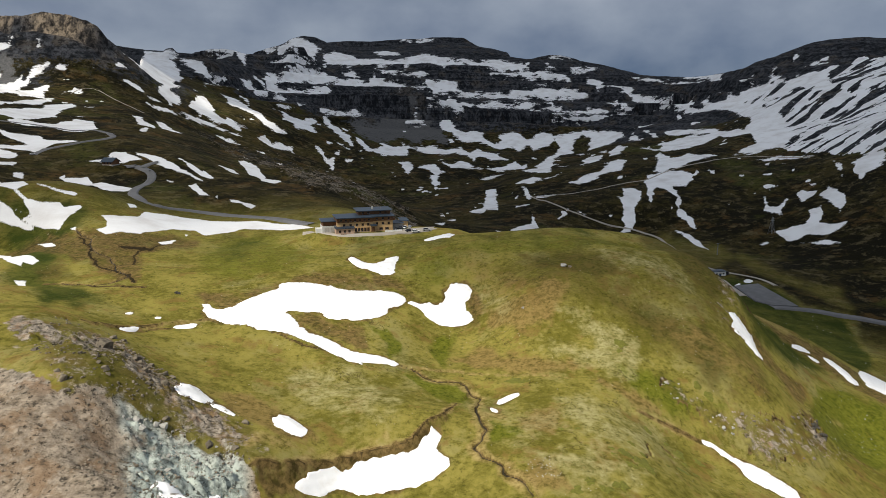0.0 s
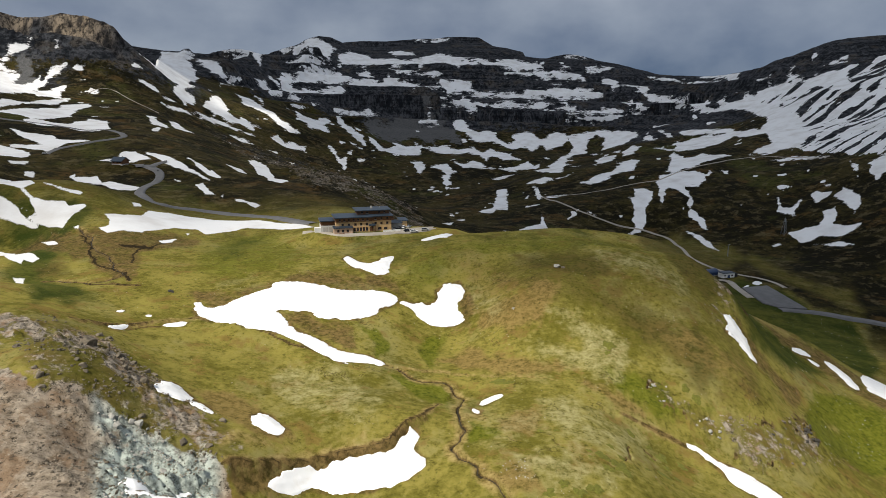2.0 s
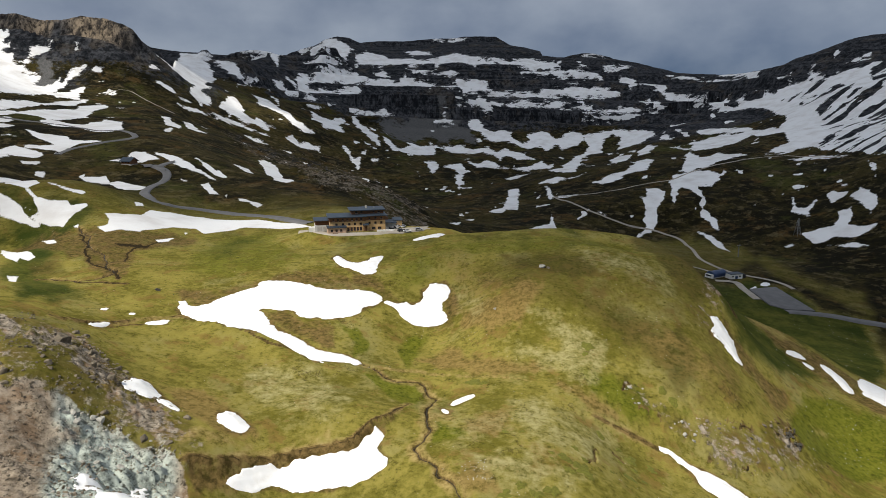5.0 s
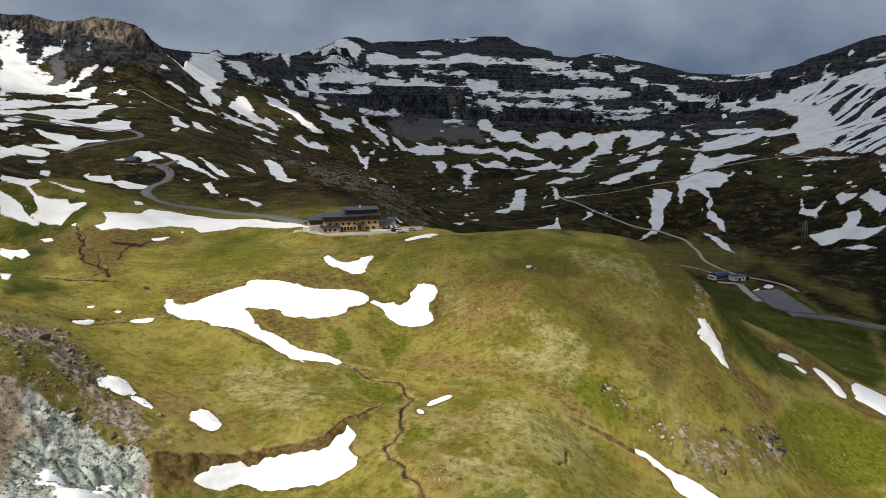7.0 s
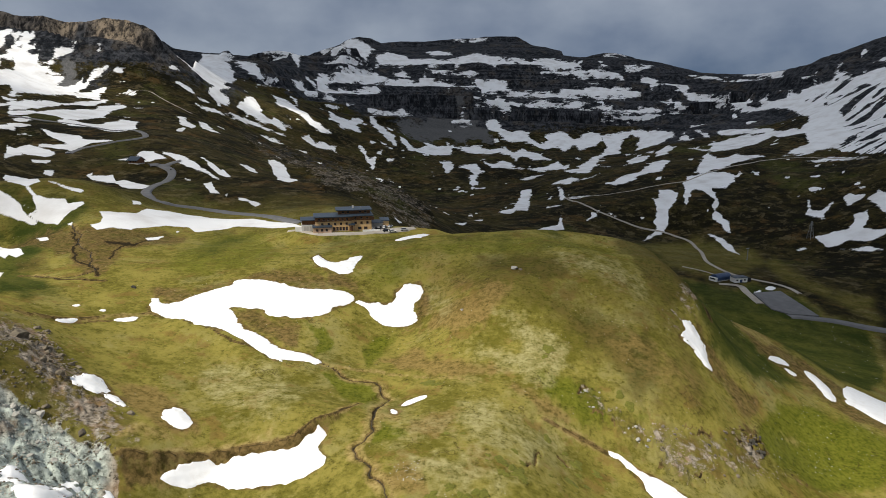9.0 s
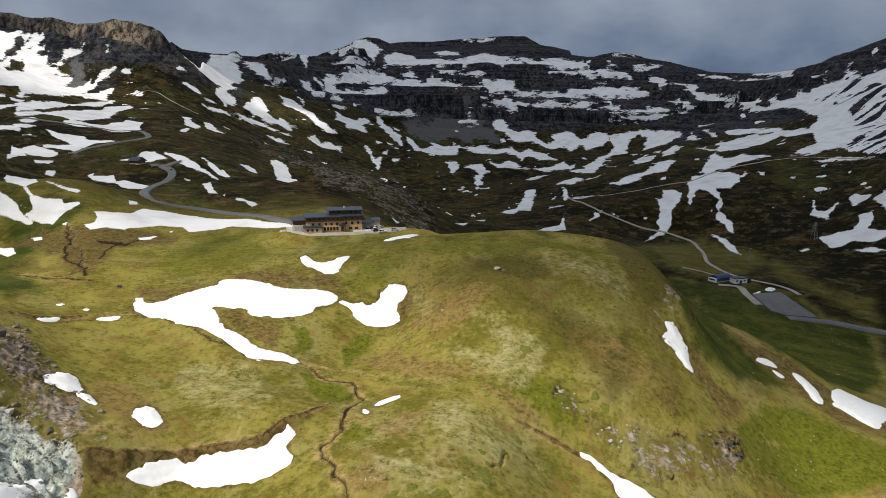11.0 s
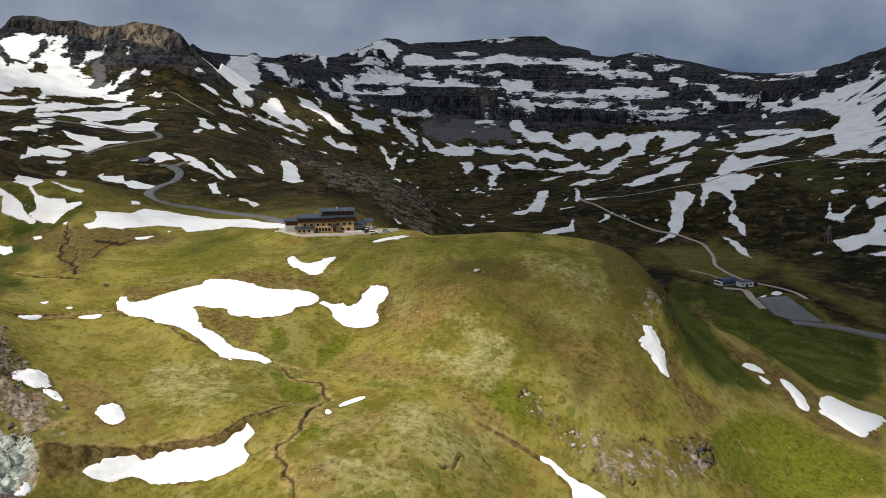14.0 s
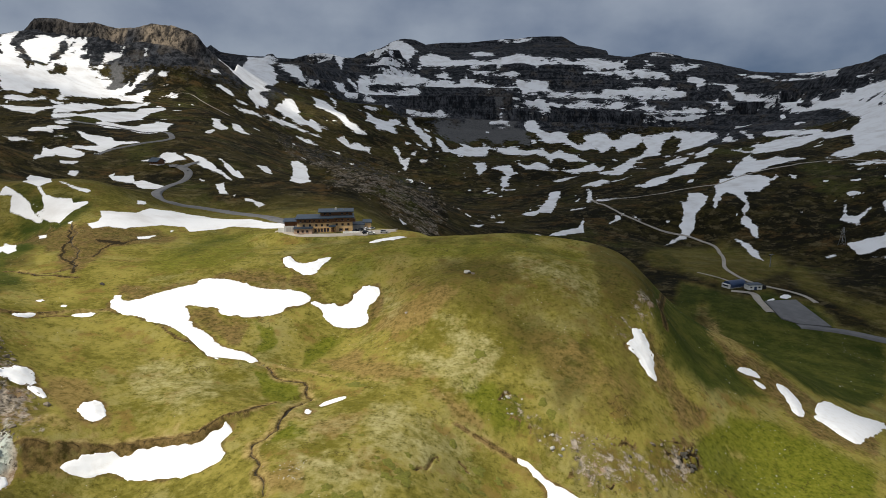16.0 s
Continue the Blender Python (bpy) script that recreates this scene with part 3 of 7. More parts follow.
COURSE['brown_rib'] = [(90.8, 226.0), (101.0, 236.6), (105.7, 227.9), (112.2, 220.0), (119.5, 219.3), (115.8, 210.4), (106.8, 198.3), (102.4, 204.4), (96.9, 210.9)]
COURSE['green_flank'] = [(130.1, 225.7), (148.8, 234.3), (158.8, 227.3), (177.8, 218.0), (165.0, 195.6), (117.9, 182.1), (107.9, 185.6), (108.7, 198.9)]
COURSE['deep_flank'] = [(108.0, 293.8), (179.1, 522.7), (185.2, 479.0), (138.2, 286.9), (143.0, 270.4), (146.7, 259.4), (151.0, 254.1), (128.6, 232.6), (120.3, 225.1), (109.0, 226.0), (105.4, 230.8), (102.7, 236.8), (102.2, 248.7)]
COURSE['deep_valley'] = [(203.9, 435.3), (233.2, 449.0), (268.7, 450.3), (307.0, 437.0), (256.6, 349.4), (229.2, 340.3), (218.1, 381.6)]
COURSE['valley_green'] = [(113.6, 299.3), (196.9, 558.5), (218.7, 531.5), (238.8, 513.0), (260.0, 537.0), (287.2, 506.2), (286.3, 465.0), (315.8, 453.0), (256.6, 349.4), (181.8, 274.8), (168.6, 281.2), (158.1, 302.1), (196.3, 491.0)]
COURSE['rock_right'] = [(66.8, 174.7), (74.7, 177.8), (89.2, 181.1), (104.7, 197.0), (109.6, 190.9), (101.5, 177.6), (116.4, 186.6), (121.3, 184.7), (71.3, 156.0), (65.2, 161.2)]
COURSE['rock_vein'] = [(44.9, 184.5), (49.9, 184.5), (55.8, 179.8), (63.7, 175.4), (66.1, 168.8), (59.8, 165.4), (54.4, 170.2), (46.6, 177.9)]
COURSE['outcrop'] = [(98.4, 181.9), (104.1, 191.9), (108.7, 198.9), (109.3, 192.6), (108.8, 188.2), (101.6, 180.4)]
COURSE['rock_bare'] = [(-129.1, 140.0), (-118.3, 134.6), (-102.8, 127.3), (-95.2, 132.7), (-92.4, 132.6), (-82.5, 132.2), (-75.5, 128.7), (-68.1, 128.1), (-64.8, 124.1), (-61.9, 118.3), (-57.2, 98.1), (-74.1, 85.8), (-101.0, 87.9)]
COURSE['rock_blue'] = [(-94.1, 131.2), (-88.3, 132.3), (-82.9, 133.2), (-76.1, 128.6), (-70.1, 128.8), (-66.9, 125.0), (-64.0, 115.8), (-59.7, 97.1), (-74.7, 90.8), (-89.0, 120.1)]
COURSE['rock_slabs'] = [(-122.0, 140.5), (-114.7, 137.8), (-103.2, 130.9), (-102.7, 126.9), (-106.7, 126.3), (-113.3, 126.1)]
COURSE['rock_ledges'] = [(-139.8, 170.0), (-131.7, 171.1), (-122.3, 164.3), (-113.5, 172.3), (-103.8, 154.6), (-102.4, 138.7), (-111.2, 146.3), (-123.1, 155.6), (-121.1, 147.6), (-128.0, 150.4)]
COURSE['brown_rocks'] = [(-112.9, 174.3), (-98.3, 160.3), (-87.1, 145.3), (-80.1, 147.5), (-67.1, 133.6), (-71.8, 128.3), (-79.8, 134.8), (-89.8, 139.4), (-98.0, 142.0)]
COURSE['bog_left'] = [(-224.0, 334.1), (-199.3, 329.2), (-166.6, 346.8), (-139.7, 347.2), (-136.8, 322.8), (-152.9, 297.5), (-185.0, 284.0), (-239.7, 326.9)]
COURSE['crack_near'] = [(26.5, 140.1), (28.5, 142.9), (30.1, 147.4), (30.5, 150.5), (31.2, 149.6), (32.6, 151.3)]
COURSE['crack_moss'] = [(36.2, 153.5), (37.5, 152.8), (38.5, 151.8)]
COURSE['crack_rock'] = [(45.9, 180.0), (47.5, 182.6), (48.7, 182.7)]
COURSE['brown_valley'] = [(190.3, 683.4), (249.1, 751.3), (298.2, 770.0), (309.7, 704.8), (335.0, 701.3), (294.0, 548.6), (310.0, 497.5), (320.4, 461.4), (359.0, 529.4), (324.4, 525.8), (324.3, 567.9), (339.6, 662.4), (270.8, 576.3), (226.8, 549.9), (204.9, 615.2), (188.9, 629.3)]
COURSE['seep_pool'] = [(-175.8, 309.3), (-167.5, 311.3), (-157.1, 312.3), (-156.6, 325.9), (-149.6, 328.6), (-153.6, 315.6), (-152.2, 304.0), (-163.2, 302.4)]
COURSE['source_rocks'] = [(-119.9, 236.8), (-112.4, 234.2), (-103.3, 224.9), (-100.4, 219.1), (-104.6, 220.4), (-110.9, 224.9)]
COURSE['brown_bog'] = [(-201.3, 321.4), (-182.4, 319.3), (-156.6, 306.9), (-144.2, 274.4), (-133.7, 245.7), (-142.6, 242.6), (-170.9, 278.7), (-177.0, 298.7)]
COURSE['dark_west'] = [(-186.7, 265.2), (-181.9, 274.9), (-165.6, 259.5), (-175.6, 251.1)]
COURSE['dark_bush'] = [(-245.7, 337.5), (-235.2, 335.9), (-193.1, 287.9), (-189.4, 268.6)]
COURSE['seep_long'] = [(-174.1, 249.2), (-164.2, 248.4), (-147.5, 237.2), (-142.3, 240.6), (-130.6, 241.1)]
COURSE['seep_left'] = [(-193.0, 319.1), (-180.1, 302.8), (-168.8, 279.4), (-159.9, 269.3), (-151.6, 265.2), (-136.4, 244.8)]
COURSE['seep_right'] = [(-158.5, 312.4), (-157.0, 294.5), (-150.2, 276.0), (-156.5, 272.3), (-161.3, 270.5)]
COURSE['ledge'] = [(-123.6, 187.8), (-120.6, 190.3), (-118.2, 194.9), (-112.8, 202.4), (-108.9, 203.5)]
COURSE['arm_edge'] = [(-86.3, 206.4), (-82.7, 209.8), (-71.9, 201.5), (-61.1, 197.6), (-54.4, 196.1), (-49.3, 192.6)]
COURSE['crease_right'] = [(186.1, 651.2), (179.1, 590.9), (174.7, 530.3), (169.0, 486.4), (109.5, 258.3), (108.2, 241.3)]
COURSE['dark_edge'] = [(83.6, 301.2), (180.2, 715.3), (190.8, 661.2), (113.7, 289.5), (105.5, 245.1), (100.3, 239.8), (91.4, 233.9), (85.4, 232.6), (81.8, 246.4)]
COURSE['pale_wide'] = [(-14.1, 166.3), (5.6, 172.1), (25.6, 164.9), (44.1, 163.9), (53.6, 157.9), (55.7, 150.2), (0.9, 122.7), (-7.1, 138.3)]
COURSE['dome'] = [(-2.4, 268.8), (28.6, 270.7), (77.8, 261.3), (94.4, 246.5), (95.8, 228.3), (94.0, 203.5), (88.9, 184.7), (66.9, 175.4), (55.5, 185.8), (44.8, 201.0), (36.2, 212.3), (21.6, 216.9), (7.5, 242.7)]
COURSE['dome_rust'] = [(-19.2, 285.6), (2.6, 282.7), (14.4, 255.9), (30.2, 228.7), (27.0, 217.5), (17.4, 223.5), (6.3, 228.7), (-4.4, 222.4), (-4.2, 251.2)]
COURSE['rust_flank'] = [(53.7, 210.5), (66.3, 215.4), (83.8, 213.7), (89.9, 200.4), (78.8, 185.3), (63.4, 187.6)]
STREAK_TURN = 0.56


def wander(name, amount, size):
    """Let a brook swing to and fro about its course."""
    pts, out = COURSE[name], []
    for (ax, ay), (bx, by) in zip(pts, pts[1:]):
        n = max(1, int(math.hypot(bx - ax, by - ay) / 1.3))
        out += [(ax + (bx - ax) * k / n, ay + (by - ay) * k / n) for k in range(n)]
    xs, ys = np.array([p[0] for p in out]), np.array([p[1] for p in out])
    COURSE[name] = list(zip((xs + amount * fbm(xs, ys, size, 3, 3)).tolist(), (ys + amount * fbm(xs, ys, size, 3, 4)).tolist()))


if "stream" in COURSE:
    wander("stream", 2.2, 7)
    wander("brook_left", 3.0, 9)
    wander("crack_near", 1.6, 3)
    for course in ("seep_long", "seep_left", "seep_right", "ledge", "arm_edge"):
        wander(course, 2.4, 8)
    wander("cut_right", 1.4, 5)


def land(x, y):
    """Height of the ground at a place in plan."""
    x, y = np.atleast_1d(np.asarray(x, float)), np.atleast_1d(np.asarray(y, float))
    z = BASE[0] + BASE[1] * np.clip(x, -1800, 1800) / 1000 + BASE[2] * np.clip(y, -400, 4600) / 1000
    for cx, cy, h, s in RISES:
        z = z + h * np.exp(-((x - cx) ** 2 + (y - cy) ** 2) / (2 * s * s))
    for front, depth, steep, crest, wall, summit, side in CRAGS:
        xs, zs = [c[0] for c in crest], [c[1] for c in crest]
        edge = front + (26 * np.abs(fbm(x, 0 * x, 60, 4, len(crest))) - 6 if steep > 1 else 6 * fbm(x, 0 * x, 160, 2, len(crest)))
        # the summit narrows towards the rear
        xb = EYE[0] + (x - EYE[0]) * np.minimum(1, (edge - EYE[1]) / np.maximum(y - EYE[1], 1))
        top = np.interp(xb, xs, zs)
        out = np.maximum(edge - y, 0)
        back = np.maximum(y - edge - depth, 0)
        aside = np.maximum(np.maximum(xs[0] - xb, xb - xs[-1]), 0)
        if not steep:
            # a crest that only trims the ridge behind it
            z = np.where((y > edge) & (y < edge + depth) & (aside <= 0), np.minimum(z, 70 + (top - 70) * (y - EYE[1]) / (edge - EYE[1])), z)
            continue
        if summit:
            z = np.where((y > edge - (0 if side > 0 else 200) * (aside > 0)) & (y < edge + depth + 300), np.minimum(z, top + side * aside + 9000 * ramp(aside, 60, 240) - 0.02 * (y - edge)), z)
        if wall:
            cut = top - wall * ramp(out, 1, 16) + 3000 * ramp(aside, 0, 90) + 500 * ramp(out, 60, 160) + 500 * (out <= 0)
            z = np.minimum(z, cut)
        z = np.maximum(z, top - steep * out - 0.35 * back - 0.9 * aside + (4 if steep > 1 else 1.5) * fbm(x, y, 30, 4, 2) * (out > 0))
    # beds of rock on the far wall
    far = ramp(y, 1650, 1850) * ramp(z, 20, 70) * (1 - ramp(x, 900, 1150)) * ramp(x, -700, -450) * (1 - 0.85 * ramp(y, 2450, 2700))
    bed = 36 + 0 * x
    q = (z + 10 * fbm(x, y, 500, 3, 11) + 0.03 * x) / bed
    k = np.floor(q)
    z = z + far * 0.8 * bed * (k + ramp(q - k, 0.5, 0.95) - q)
    # roughness that grows with the distance
    r = np.hypot(x, y)
    steepish = ramp(r, 350, 1300)
    z = z + steepish * (9 * fbm(x, y, 160, 5, 21) + 2.0 * fbm(x * 0.6, y, 30, 3, 25))
    z = z + (1 - ramp(r, 300, 800)) * (0.7 * fbm(x, y, 22, 4, 31)) + 1.2 * fbm(x, y, 60, 2, 35) * ramp(r, 120, 300) * (1 - ramp(r, 300, 900))
    # tussocks and hummocks of the near turf
    z = z + (1 - ramp(r, 190, 360)) * (0.24 * fbm(x, y, 3.4, 3, 71) + 0.35 * np.maximum(fbm(x, y, 8, 3, 72), 0))
    spur = extent(x, y, "rock_spur", 14)
    w = spur > 0.01
    if w.any():
        z[w] += spur[w] * (5 * np.abs(fbm(x[w], y[w], 26, 4, 41)) + 3.0 * ramp(fbm(x[w], y[w], 30, 3, 42), 0, 0.2) * blocks(x[w], y[w], 7, 43))
    knoll = extent(x, y, "rock_knoll", 18)
    w = knoll > 0.01
    if w.any():
        kx, ky = x[w], y[w]
        bare = extent(kx, ky, "rock_bare", 12)
        turn = kx + 0.5 * ky
        loose = 1.6 * np.maximum(blocks(kx, ky, 3.4, 61) - 0.42, 0) * ramp(fbm(kx, ky, 12, 3, 62), 0.0, 0.25) + 0.5 * np.abs(fbm(kx, ky, 6, 4, 63))
        solid = np.maximum(extent(kx, ky, "rock_blue", 12), extent(kx, ky, "rock_slabs", 6))
        face = 2.6 * np.abs(fbm(turn, ky, 13, 3, 43)) - 1.2 + solid * (2.0 * blocks(turn, ky, 4.6, 44) + 0.9 * blocks(kx, ky, 1.9, 45) - 0.9) + 0.5 * np.abs(fbm(kx, ky, 2.6, 4, 46))
        ledge = extent(kx, ky, "rock_ledges", 8) * ramp(fbm(kx, ky, 7, 3, 64), -0.05, 0.15) * (1.8 * blocks(kx * 0.7, ky, 3.2, 65) + 0.7 * blocks(kx, ky, 1.5, 66))
        rubble = extent(kx, ky, "brown_rocks", 8) * ramp(fbm(kx, ky, 5, 3, 67), -0.1, 0.15) * 1.1 * blocks(kx, ky, 2.0, 68)
        z[w] += knoll[w] * (bare * face + (1 - bare) * (loose + ledge + rubble))
    out = np.maximum(np.maximum(extent(x, y, "rock_right", 14), extent(x, y, "rock_vein", 8)), np.maximum(extent(x, y, "rock_rib", 8), 1.6 * extent(x, y, "outcrop", 6)))
    w = out > 0.01
    if w.any():
        some = np.maximum(ramp(fbm(x[w], y[w], 9, 3, 48), 0.0, 0.2), ramp(out[w], 1.0, 1.5))
        z[w] += out[w] * some * (1.6 * blocks(x[w] * 0.8, y[w], 3.0, 47) + 0.9 * blocks(x[w], y[w], 1.4, 49) - 0.3)
    for cx, cy, rx, ry, turn, level in PADS:
        c, sn = math.cos(turn), math.sin(turn)
        d = np.hypot(((x - cx) * c + (y - cy) * sn) / rx, ((y - cy) * c - (x - cx) * sn) / ry)
        z = z + (level - z) * (1 - ramp(d, 0.75, 1.35))
    z = bank(x, y, z, "cut_low", 3.3, 2.2, 22)
    z = bank(x, y, z, "cut_mid", 1.0, 1.5, 10)
    z = bank(x, y, z, "cut_right", 0.8, 2.0, 12)
    z = bank(x, y, z, "cut_snow", -1.6, 2.0, 14)
    z = channel(x, y, z, "stream", 0.45, 0.65)
    z = channel(x, y, z, "brook_left", 0.6, 1.6)
    for name in ("crack_near", "crack_moss", "crack_rock"):
        z = channel(x, y, z, name, 0.5, 0.6)
    return z


def height(x, y):
    return float(land(x, y)[0])


# ground sheet: fine where the camera looks, coarse behind it
bearings = np.radians(np.concatenate([np.linspace(-180, -50, 40)[:-1], np.linspace(-50, 50, 900), np.linspace(50, 180, 40)[1:]]))
ranges = np.concatenate([np.exp(np.linspace(math.log(12), math.log(85), 24))[:-1], np.exp(np.linspace(math.log(85), math.log(420), 330))[:-1], np.exp(np.linspace(math.log(420), math.log(1650), 250))[:-1], np.exp(np.linspace(math.log(1650), math.log(3300), 250))[:-1], np.exp(np.linspace(math.log(3300), math.log(4800), 25))])
TH, RR = np.meshgrid(bearings, ranges, indexing="ij")
GX, GY = EYE[0] + RR * np.sin(TH), EYE[1] + RR * np.cos(TH)
SHAPE = GX.shape
gx, gy = GX.ravel(), GY.ravel()
gz = land(gx, gy)
GU, GV = spread_out(gx, gy)
SNOW = np.full(gx.shape, -12.0)


def far_snow(outline):
    """Old snow lying on the far slopes, by its outline in plan."""
    pts = [tuple(float(c) for c in spread_out(np.float64(px), np.float64(py))) for px, py in outline]
    us, vs = [p[0] for p in pts], [p[1] for p in pts]
    w = np.nonzero((GU > min(us) - 12) & (GU < max(us) + 12) & (GV > min(vs) - 12) & (GV < max(vs) + 12))[0]
    d, s = chain(GU[w], GV[w], pts, True)
    SNOW[w] = np.maximum(SNOW[w], np.clip(d * s, -12, 12))


far_snow([(-890, 1298), (-878, 1305), (-864, 1269), (-854, 1265), (-863, 1299), (-860, 1318), (-851, 1306), (-846, 1270), (-834, 1277), (-832, 1250), (-819, 1269), (-810, 1237), (-798, 1249), (-796, 1285), (-771, 1311), (-768, 1299), (-784, 1261), (-782, 1223), (-752, 1230), (-738, 1179), (-725, 1208), (-721, 1237), (-711, 1213), (-703, 1226), (-695, 1189), (-652, 1084), (-667, 1033), (-677, 968)])
far_snow([(-707, 1268), (-690, 1272), (-693, 1246), (-707, 1231), (-699, 1220), (-708, 1207), (-707, 1235), (-709, 1262)])
far_snow([(-657, 1092), (-665, 1176), (-660, 1210), (-635, 1143), (-613, 1095), (-638, 1076)])
far_snow([(-673, 1279), (-660, 1284), (-663, 1268), (-671, 1269)])
far_snow([(-630, 1300), (-615, 1295), (-619, 1293)])
far_snow([(-600, 1354), (-584, 1354), (-596, 1342)])
far_snow([(-729, 1318), (-720, 1317), (-724, 1310)])
far_snow([(-571, 1308), (-555, 1307), (-529, 1296), (-535, 1288), (-563, 1301)])
far_snow([(-518, 1283), (-500, 1292), (-506, 1278)])
far_snow([(-611, 1403), (-615, 1464), (-765, 1940), (-717, 1944), (-670, 1929), (-681, 1888), (-641, 1839), (-597, 1729), (-530, 1459), (-522, 1488), (-517, 1403), (-488, 1376), (-487, 1307), (-520, 1348), (-533, 1400), (-549, 1382), (-569, 1391), (-590, 1400), (-599, 1389)])
far_snow([(-512, 1246), (-496, 1250), (-473, 1275), (-446, 1278), (-464, 1265), (-490, 1222)])
far_snow([(-429, 982), (-415, 978), (-387, 946), (-341, 827), (-368, 861)])
far_snow([(-398, 988), (-386, 990), (-338, 913), (-348, 902), (-377, 944)])
far_snow([(-346, 797), (-347, 816), (-338, 790), (-341, 783)])
far_snow([(-655, 935), (-647, 961), (-621, 987), (-611, 1078), (-602, 1113), (-583, 1027), (-596, 1002), (-612, 986), (-569, 878), (-566, 839), (-572, 815)])
far_snow([(-572, 815), (-548, 834), (-558, 897), (-552, 956), (-571, 1021), (-550, 1059), (-524, 1013), (-511, 942), (-493, 884), (-490, 832), (-493, 802), (-519, 828), (-543, 824), (-548, 780)])
far_snow([(-501, 798), (-487, 815), (-443, 788), (-457, 833), (-466, 885), (-444, 892), (-383, 762), (-384, 727), (-398, 730), (-431, 754), (-454, 747)])
far_snow([(-538, 769), (-537, 793), (-524, 790), (-517, 754)])
far_snow([(-506, 718), (-468.1, 699.2), (-468.8, 686.2), (-483.9, 686.1)])
far_snow([(-460.4, 659.2), (-455.1, 669.2), (-440.9, 665.2), (-448.8, 659.2)])
far_snow([(-450.4, 690.4), (-430.0, 681.4), (-401.5, 679.1), (-387.2, 664.3), (-341.9, 650.8), (-369.2, 642.3), (-369.0, 624.5), (-367.5, 609.4), (-385.1, 620.5), (-415.8, 633.9), (-424.6, 643.4), (-393.6, 644.5), (-410.7, 658.9), (-430.0, 671.5)])
far_snow([(-434.2, 627.4), (-430.1, 638.6), (-397.2, 622.0), (-376.8, 597.6), (-371.4, 572.2), (-388.5, 578.8), (-419.8, 609.7)])
far_snow([(-448.9, 632.7), (-423.3, 614.9), (-390.8, 570.7), (-366.0, 513.6)])
far_snow([(-367.8, 547.2), (-357.8, 558.2), (-351.9, 544.7), (-357.9, 535.5)])
far_snow([(-339.5, 520.9), (-334.8, 528.2), (-325.7, 509.3), (-332.5, 509.6)])
far_snow([(-253.7, 394.7), (-245.2, 389.9), (-230.2, 382.8), (-224.3, 384.4), (-223.5, 380.0), (-237.7, 384.1), (-248.3, 387.6)])
far_snow([(-337.4, 471.3), (-332.0, 475.5), (-324.5, 479.9), (-252.8, 387.5), (-254.8, 378.5), (-245.0, 370.4), (-236.6, 367.4), (-226.4, 368.7), (-221.5, 364.1), (-215.7, 368.5), (-211.9, 364.5), (-213.2, 352.2), (-210.9, 335.6), (-222.2, 342.2), (-238.3, 353.1), (-234.7, 355.4), (-245.1, 359.4), (-237.7, 357.9), (-244.9, 367.4), (-256.3, 378.2), (-274.3, 389.6), (-327.8, 457.3)])
far_snow([(-264.2, 366.8), (-256.3, 364.6), (-246.1, 358.3), (-238.6, 351.0), (-231.6, 347.2), (-228.0, 342.8), (-237.7, 346.6), (-247.6, 350.1), (-254.0, 350.3)])
far_snow([(-239.8, 327.3), (-227.9, 320.9), (-190.0, 277.3), (-189.6, 271.6), (-196.3, 275.9), (-192.5, 268.5), (-201.3, 274.1)])
far_snow([(-185.3, 250.7), (-181.3, 251.6), (-178.7, 247.2), (-159.5, 215.4)])
far_snow([(-217.4, 326.4), (-205.7, 317.7), (-198.5, 308.5), (-205.7, 312.9)])
far_snow([(-205.0, 334.8), (-202.2, 335.2), (-201.5, 332.4)])
far_snow([(-308.8, 529.3), (-310.1, 541.4), (-305.9, 530.9), (-291.1, 539.2), (-277.7, 517.7), (-273.3, 522.7), (-239.5, 500.6), (-239.1, 481.1), (-249.9, 485.2), (-275.5, 513.3), (-296.1, 517.2)])
far_snow([(-204.4, 403.3), (-201.8, 408.1), (-197.6, 402.9), (-199.1, 395.1)])
far_snow([(-313.0, 582.5), (-299.1, 591.8), (-299.6, 610.0), (-289.1, 610.7), (-260.5, 581.9), (-273.0, 580.6), (-298.5, 579.4)])
far_snow([(-290.5, 619.9), (-265.8, 600.7), (-231.6, 574.1), (-211.9, 554.5), (-225.4, 557.5), (-246.6, 573.2), (-273.9, 600.9)])
far_snow([(-236.7, 597.1), (-219.2, 582.2), (-196.3, 552.1), (-205.4, 557.1), (-222.1, 575.9)])
far_snow([(-212.8, 554.1), (-199.7, 540.7), (-206.5, 546.2)])
far_snow([(-204.9, 519.7), (-200.6, 526.0), (-187.7, 500.6), (-178.8, 487.9), (-186.2, 486.6)])
far_snow([(-234.2, 546.0), (-219.0, 528.2), (-225.7, 533.0)])
far_snow([(-174.6, 485.9), (-173.7, 493.6), (-170.6, 479.2)])
far_snow([(-163.5, 481.1), (-157.4, 482.4), (-138.8, 465.7), (-141.3, 457.3), (-151.6, 470.5), (-159.2, 474.3)])
far_snow([(-189.3, 330.1), (-186.0, 333.7), (-190.3, 345.0), (-197.4, 353.8), (-190.3, 360.4), (-184.6, 368.7), (-189.6, 393.4), (-183.4, 407.3), (-166.0, 418.6), (-148.3, 411.6), (-129.0, 409.8), (-95.8, 387.8), (-84.8, 370.4), (-98.3, 376.7), (-118.1, 385.4), (-131.6, 383.6), (-137.6, 371.3), (-144.6, 358.8), (-152.8, 367.3), (-162.5, 359.3), (-166.6, 343.6), (-169.5, 333.7), (-177.3, 331.2), (-182.8, 324.6)])
